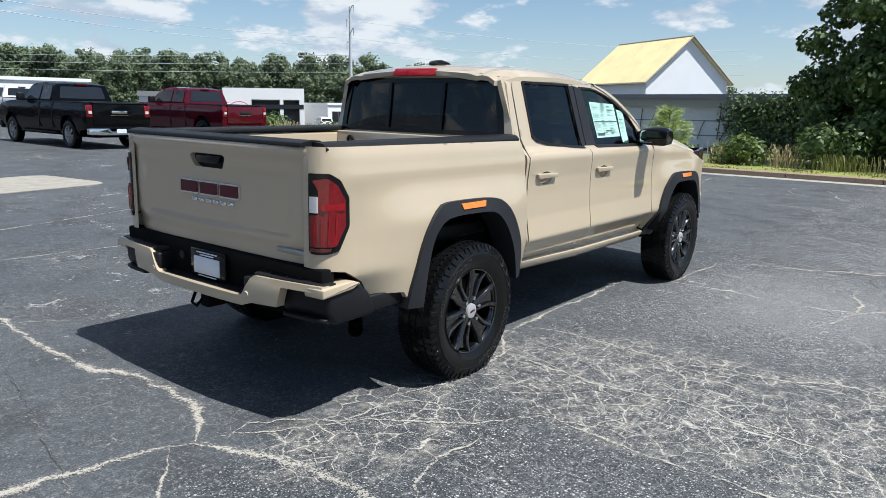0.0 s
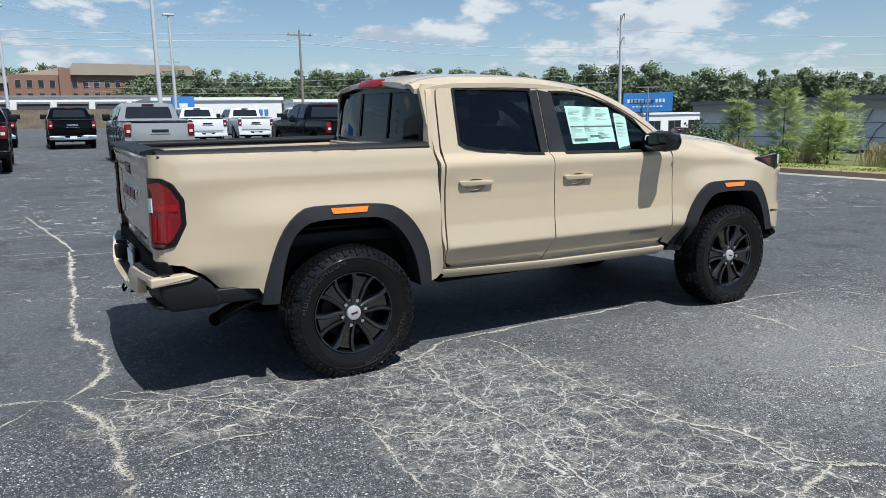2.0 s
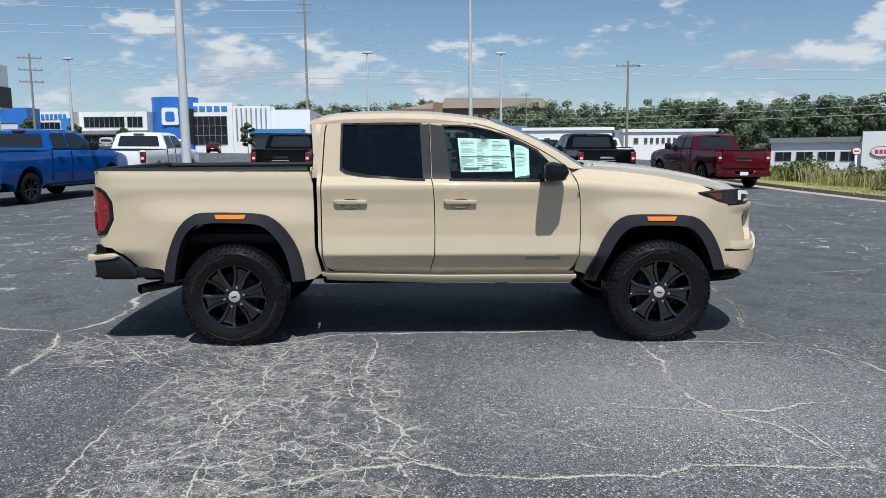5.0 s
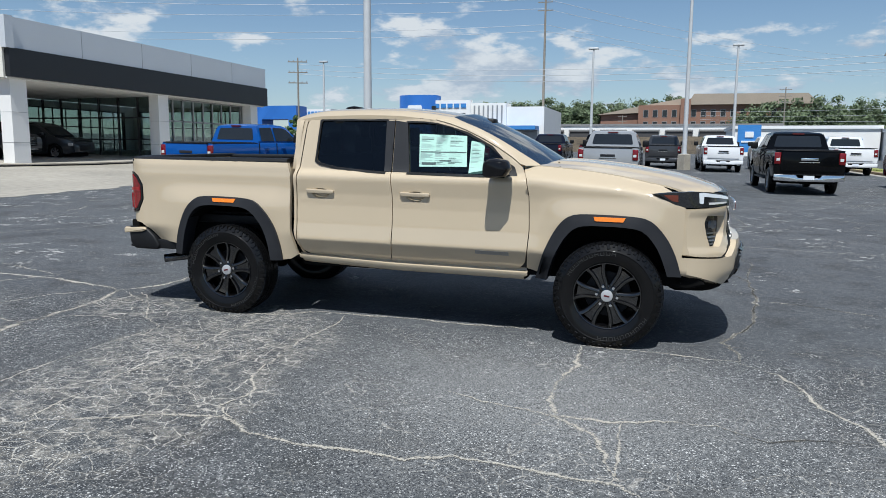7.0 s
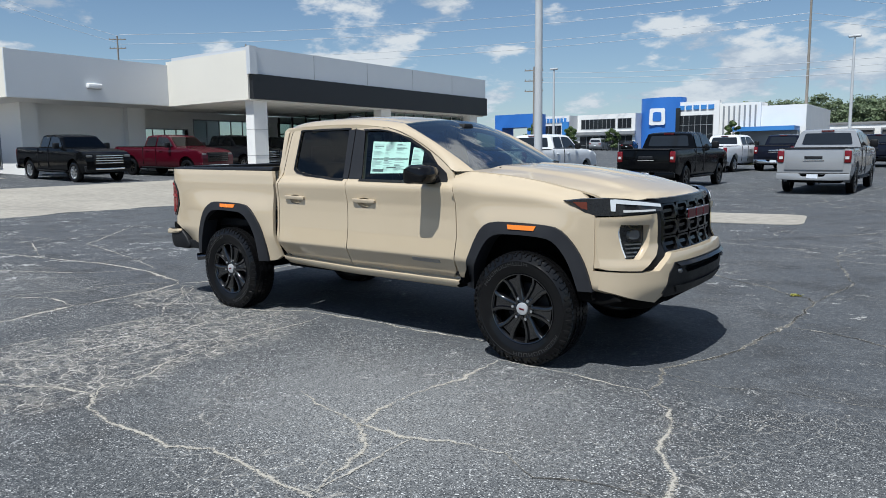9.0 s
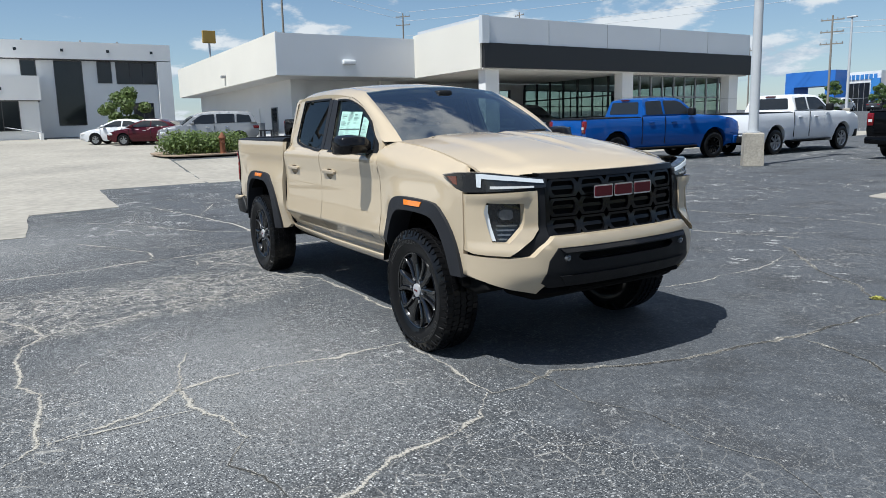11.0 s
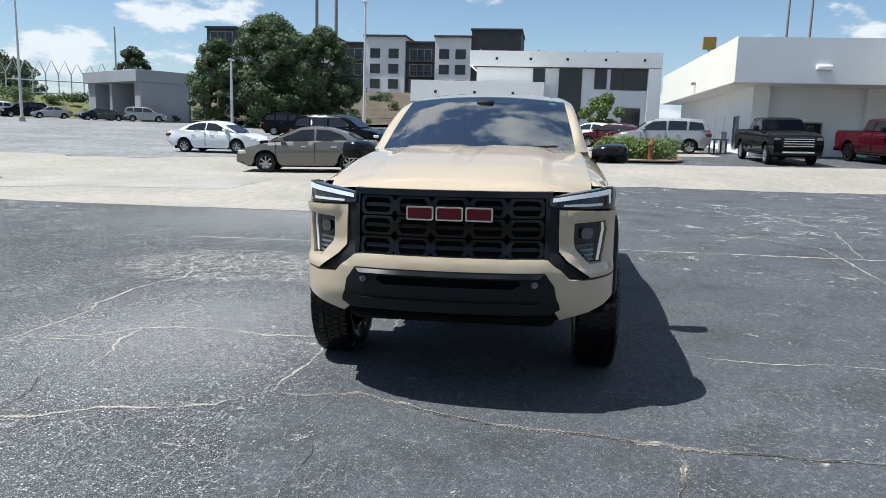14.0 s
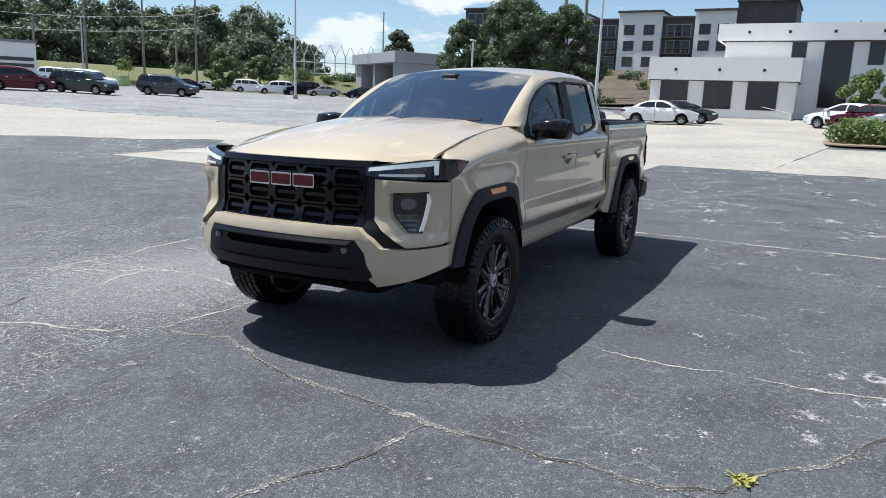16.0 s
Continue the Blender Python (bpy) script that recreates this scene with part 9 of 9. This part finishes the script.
pickup("navy pickup in the far row", P_NAVY, -4.7, 36.8, 90, ALLOY, CHROME)
pickup("white pickup at the drive's end", P_WHITE, -7.2, 34.2, 84, ALLOY, P_WHITE)
pickup("dark grey pickup deep in the far row", P_GREY, 1.9, 38.5, 90, ALLOY, P_GREY)
pickup("black pickup deep in the far row", P_NAVY, -1.0, 44.5, 90, ALLOY, P_BLACK)
pickup("red pickup facing out under the overhang", P_BRIGHT_RED, -29.3, 14.9, 9, WHEEL_BLACK, P_BRIGHT_RED)
pickup("black pickup with a chrome grille facing out", P_BLACK, -29.4, 10.3, 1, ALLOY, None)
pickup("dark grey pickup under the canopy", P_GREY, -31.5, 20.2, 5, ALLOY, None)


def car(label, color_mat, x, y, heading, kind="sedan", name="car", group="parked cars", rims=None):
    """Saloon or estate; x, y: the middle of its plan."""
    t = thing(name, label, "car" if kind == "sedan" else "suv", on_ground(x, y, heading), group)
    if kind == "sedan":
        wb, r, L0, L1, H = 1.35, .325, -2.30, 2.30, 1.48
        body = [(L0, .55), (L0 + .02, .92), (L0 + .20, 1.02), (-1.2, 1.06), (.8, 1.0), (1.6, .90), (2.1, .76), (L1, .62), (L1 + .02, .35), (2.0, .22), (1.85, .22)]
        top = [(-1.72, 1.02), (-1.25, 1.28), (-.75, 1.43), (-.2, 1.48), (.25, 1.44), (.60, 1.30), (1.25, .98)]
        glass_s = [[(-1.30, 1.07), (-1.10, 1.24), (-.72, 1.37), (-.28, 1.40), (-.28, 1.06)], [(-.20, 1.06), (-.20, 1.40), (.22, 1.37), (.50, 1.25), (.98, 1.04)]]
        w0, w1, w2 = .89, .80, .58
        zb_, zt = 1.0, 1.46
    else:
        wb, r, L0, L1, H = 1.5, .37, -2.55, 2.5, 1.82
        body = [(L0, .60), (L0 - .02, 1.0), (L0 + .06, 1.20), (-1.0, 1.22), (1.15, 1.18), (2.0, 1.06), (2.42, .92), (L1, .70), (L1, .42), (2.2, .30), (2.0, .30)]
        top = [(-2.46, 1.18), (-2.34, 1.55), (-2.10, 1.78), (-1.2, 1.84), (-.2, 1.83), (.35, 1.76), (.70, 1.62), (1.32, 1.16)]
        glass_s = [[(-2.20, 1.26), (-2.10, 1.60), (-1.45, 1.68), (-1.40, 1.24)], [(-1.30, 1.24), (-1.32, 1.69), (-.40, 1.70), (-.38, 1.22)], [(-.28, 1.22), (-.28, 1.70), (.32, 1.66), (.58, 1.54), (1.02, 1.22)]]
        w0, w1, w2 = .97, .88, .70
        zb_, zt = 1.18, 1.80
    half = lambda u, z: float(np.interp(z, [.25, .5, .75, zb_], [w0 * .94, w0, w0 * 1.01, w0 * .95])) * (1 - .16 * step01(L1 - .8, L1, u) - .10 * step01(L0 + .6, L0, u))
    line = body + arch_points(wb, r + .07, r + .02, 9) + [(wb - .5, .24), (-wb + .5, .24)] + arch_points(-wb, r + .07, r + .02, 9) + [(L0 + .3, .30)]
    part("body", shell(line, half, .14), color_mat, t)
    chalf = lambda u, z: float(np.interp(z, [zb_ - .02, zb_ + .08, zt - .08, zt + .05], [w1 * 1.04, w1, w2 * 1.08, w2 * .9]))
    cb = part("cabin", shell(top, chalf, .14), color_mat, t)
    for s_ in (-1, 1):
        for g in glass_s:
            part("side_glass", sheet(rounded(g, .03), lambda u, z: Vector((u, s_ * (chalf(u, z) + .022), z)), step=.12), DARK_GLASS, cb)
        part("headlight", box(L1 - .42, L1 - .06, min(s_ * w0 * .62, s_ * w0 * .90), max(s_ * w0 * .62, s_ * w0 * .90), zb_ * .60, zb_ * .72, .03), CLEAR_LENS, t)
        part("tail_light", box(L0 - .02, L0 + .30, min(s_ * w0 * .55, s_ * w0 * .93), max(s_ * w0 * .55, s_ * w0 * .93), zb_ * .76, zb_ * .90, .03), RED_LENS, t)
        part("door_mirror", box(glass_s[-1][-1][0] - .25, glass_s[-1][-1][0] - .08, min(s_ * w0 * .95, s_ * w0 * 1.14), max(s_ * w0 * .95, s_ * w0 * 1.14), zb_ + .02, zb_ + .16, .03), color_mat, t)
        for u in (-.95, .02):
            part("door_handle", box(u, u + .18, min(s_ * w0 * .98, s_ * w0 * 1.02), max(s_ * w0 * .98, s_ * w0 * 1.02), zb_ - .17, zb_ - .13, .008), CHROME, t)
        for u in (-.24, 1.02):
            part("door_gap", box(u - .005, u + .005, min(s_ * w0 * .975, s_ * w0 * 1.012), max(s_ * w0 * .975, s_ * w0 * 1.012), .35, zb_ - .02), BLACK_TRIM, t)
    fs_, fe = top[-1], top[-2]
    part("windscreen", prism(rounded([(-w1 * .80, 0.06), (w1 * .80, 0.06), (w2 * .94, .93), (-w2 * .94, .93)], .05), lambda u, v, k: Vector((fs_[0] + (fe[0] - fs_[0]) * v + .02 + .012 * k, u, fs_[1] + (fe[1] - fs_[1]) * v + .02 + .012 * k))), DARK_GLASS, cb)
    rs_, re_ = top[0], top[1]
    part("rear_glass", prism(rounded([(-w1 * .80, 0.08), (w1 * .80, 0.08), (w2 * .94, .95), (-w2 * .94, .95)], .05), lambda u, v, k: Vector((rs_[0] + (re_[0] - rs_[0]) * v - .01 - .012 * k, u, rs_[1] + (re_[1] - rs_[1]) * v + .02 + .010 * k))), DARK_GLASS, cb)
    part("grille", box(L1 - .10, L1 + .03, -.42, .42, zb_ * .40, zb_ * .62, .03), BLACK_TRIM, t)
    part("plate", box(L0 - .04, L0 - .02, -.16, .16, zb_ * .58, zb_ * .68), PLATE_WHITE, t)
    part("underbody", box(L0 + .3, L1 - .3, -w0 * .7, w0 * .7, .18, .5), UNDER, t)
    for xa in (-wb, wb):
        for s_ in (-1, 1):
            road_wheel(t, xa, s_ * (w0 - .13), r, s_, rims or ALLOY)
            part("arch_liner", prism([(xa + (r + .06) * math.cos(a), r + .02 + (r + .05) * math.sin(a)) for a in np.linspace(-.1, math.pi + .1, 10)], lambda u, v, k: Vector((u, s_ * (w0 * .55 + w0 * .38 * k), v))), UNDER, t)
    return t


car("grey-brown saloon car parked on the pale concrete", P_TAUPE, -16.95, -7.35, -81)
car("white saloon car behind the grey one", P_WHITE, -26.6, -15.2, 86)
car("black full-size suv with chrome side trim", P_BLACK, -30.8, -10.4, 82, "suv", "suv")
car("silver suv parked by the showroom's side wall", P_SILVER, -34.2, 6.3, -96, "suv", "suv")
car("red car behind the hedge island", P_BRIGHT_RED, -39.5, 4.4, -120)
car("white car behind the red one", P_WHITE, -42.0, 3.2, -120)
car("white saloon beside the office", P_WHITE, -41.2, -7.2, 95)
car("grey car behind the white saloon", P_GREY, -44.0, -6.5, 95)
car("black suv at the far edge of the lot", P_BLACK, -51.8, -20.6, 100, "suv", "suv")
car("grey suv crossing the far lot", P_GREY, -40.8, -50.7, 118, "suv", "suv")
for x, y, h_, mt, k_ in ((-30.0, -55.0, 140, P_RED, "suv"), (-33.4, -52.0, 112, P_GREEN, "suv"), (-47.6, -75.8, 110, P_WHITE, "suv"), (-42.4, -63.6, 110, P_WHITE, "suv"), (-49.0, -77.0, 320, P_GREY, "suv"), (-67.7, -77.7, 130, P_NAVY, "sedan"), (-79.3, -86.0, 132, P_WHITE, "sedan"), (-79.7, -82.4, 132, P_WHITE, "sedan"), (-72.3, -70.3, 135, P_WHITE, "suv"), (-72.2, -65.9, 318, P_WHITE, "suv"), (-74.3, -63.0, 318, P_BLACK, "suv"), (-75.9, -60.6, 318, P_SILVER, "sedan"), (-76.4, -54.6, 318, P_NAVY, "sedan"), (-76.8, -53.7, 120, P_GREEN, "sedan"), (-79.3, -50.0, 120, P_SILVER, "suv"), (-84.0, -50.5, 120, P_GREY, "sedan")):
    car("parked " + {"suv": "suv", "sedan": "car"}[k_] + " in the distant row below the grass bank", mt, x, y, h_, k_, "suv" if k_ == "suv" else "car", "distant parked cars")
for i in range(9):
    mt = (P_WHITE, P_SILVER, P_BLACK, P_GREY, P_BRIGHT_RED, P_WHITE, P_NAVY, P_SILVER, P_BLACK)[i]
    c_ = car("car parked at the roadside dealer across the road", mt, 68 + i * 3.1, 76.5 - i * 1.2, 60, "sedan" if i % 2 else "suv", "car", "cars across the road")
for i in range(6):
    car("car parked before the blue-tower dealership", (P_WHITE, P_GREY, P_SILVER, P_BLACK, P_WHITE, P_BRIGHT_RED)[i], -52 + i * 4.6, 96 + i * .6, 100, "sedan" if i % 2 else "suv", "car", "cars by the dealership")
car("dark suv under the showroom canopy", P_GREY, -29.0, 23.6, 8, "suv", "suv")
lie([(-13, 46), (-4, 47), (-4, 50), (-13, 50)], .10, 2, "verge", GRASS, "small mown grass strip in the lot", "grass")
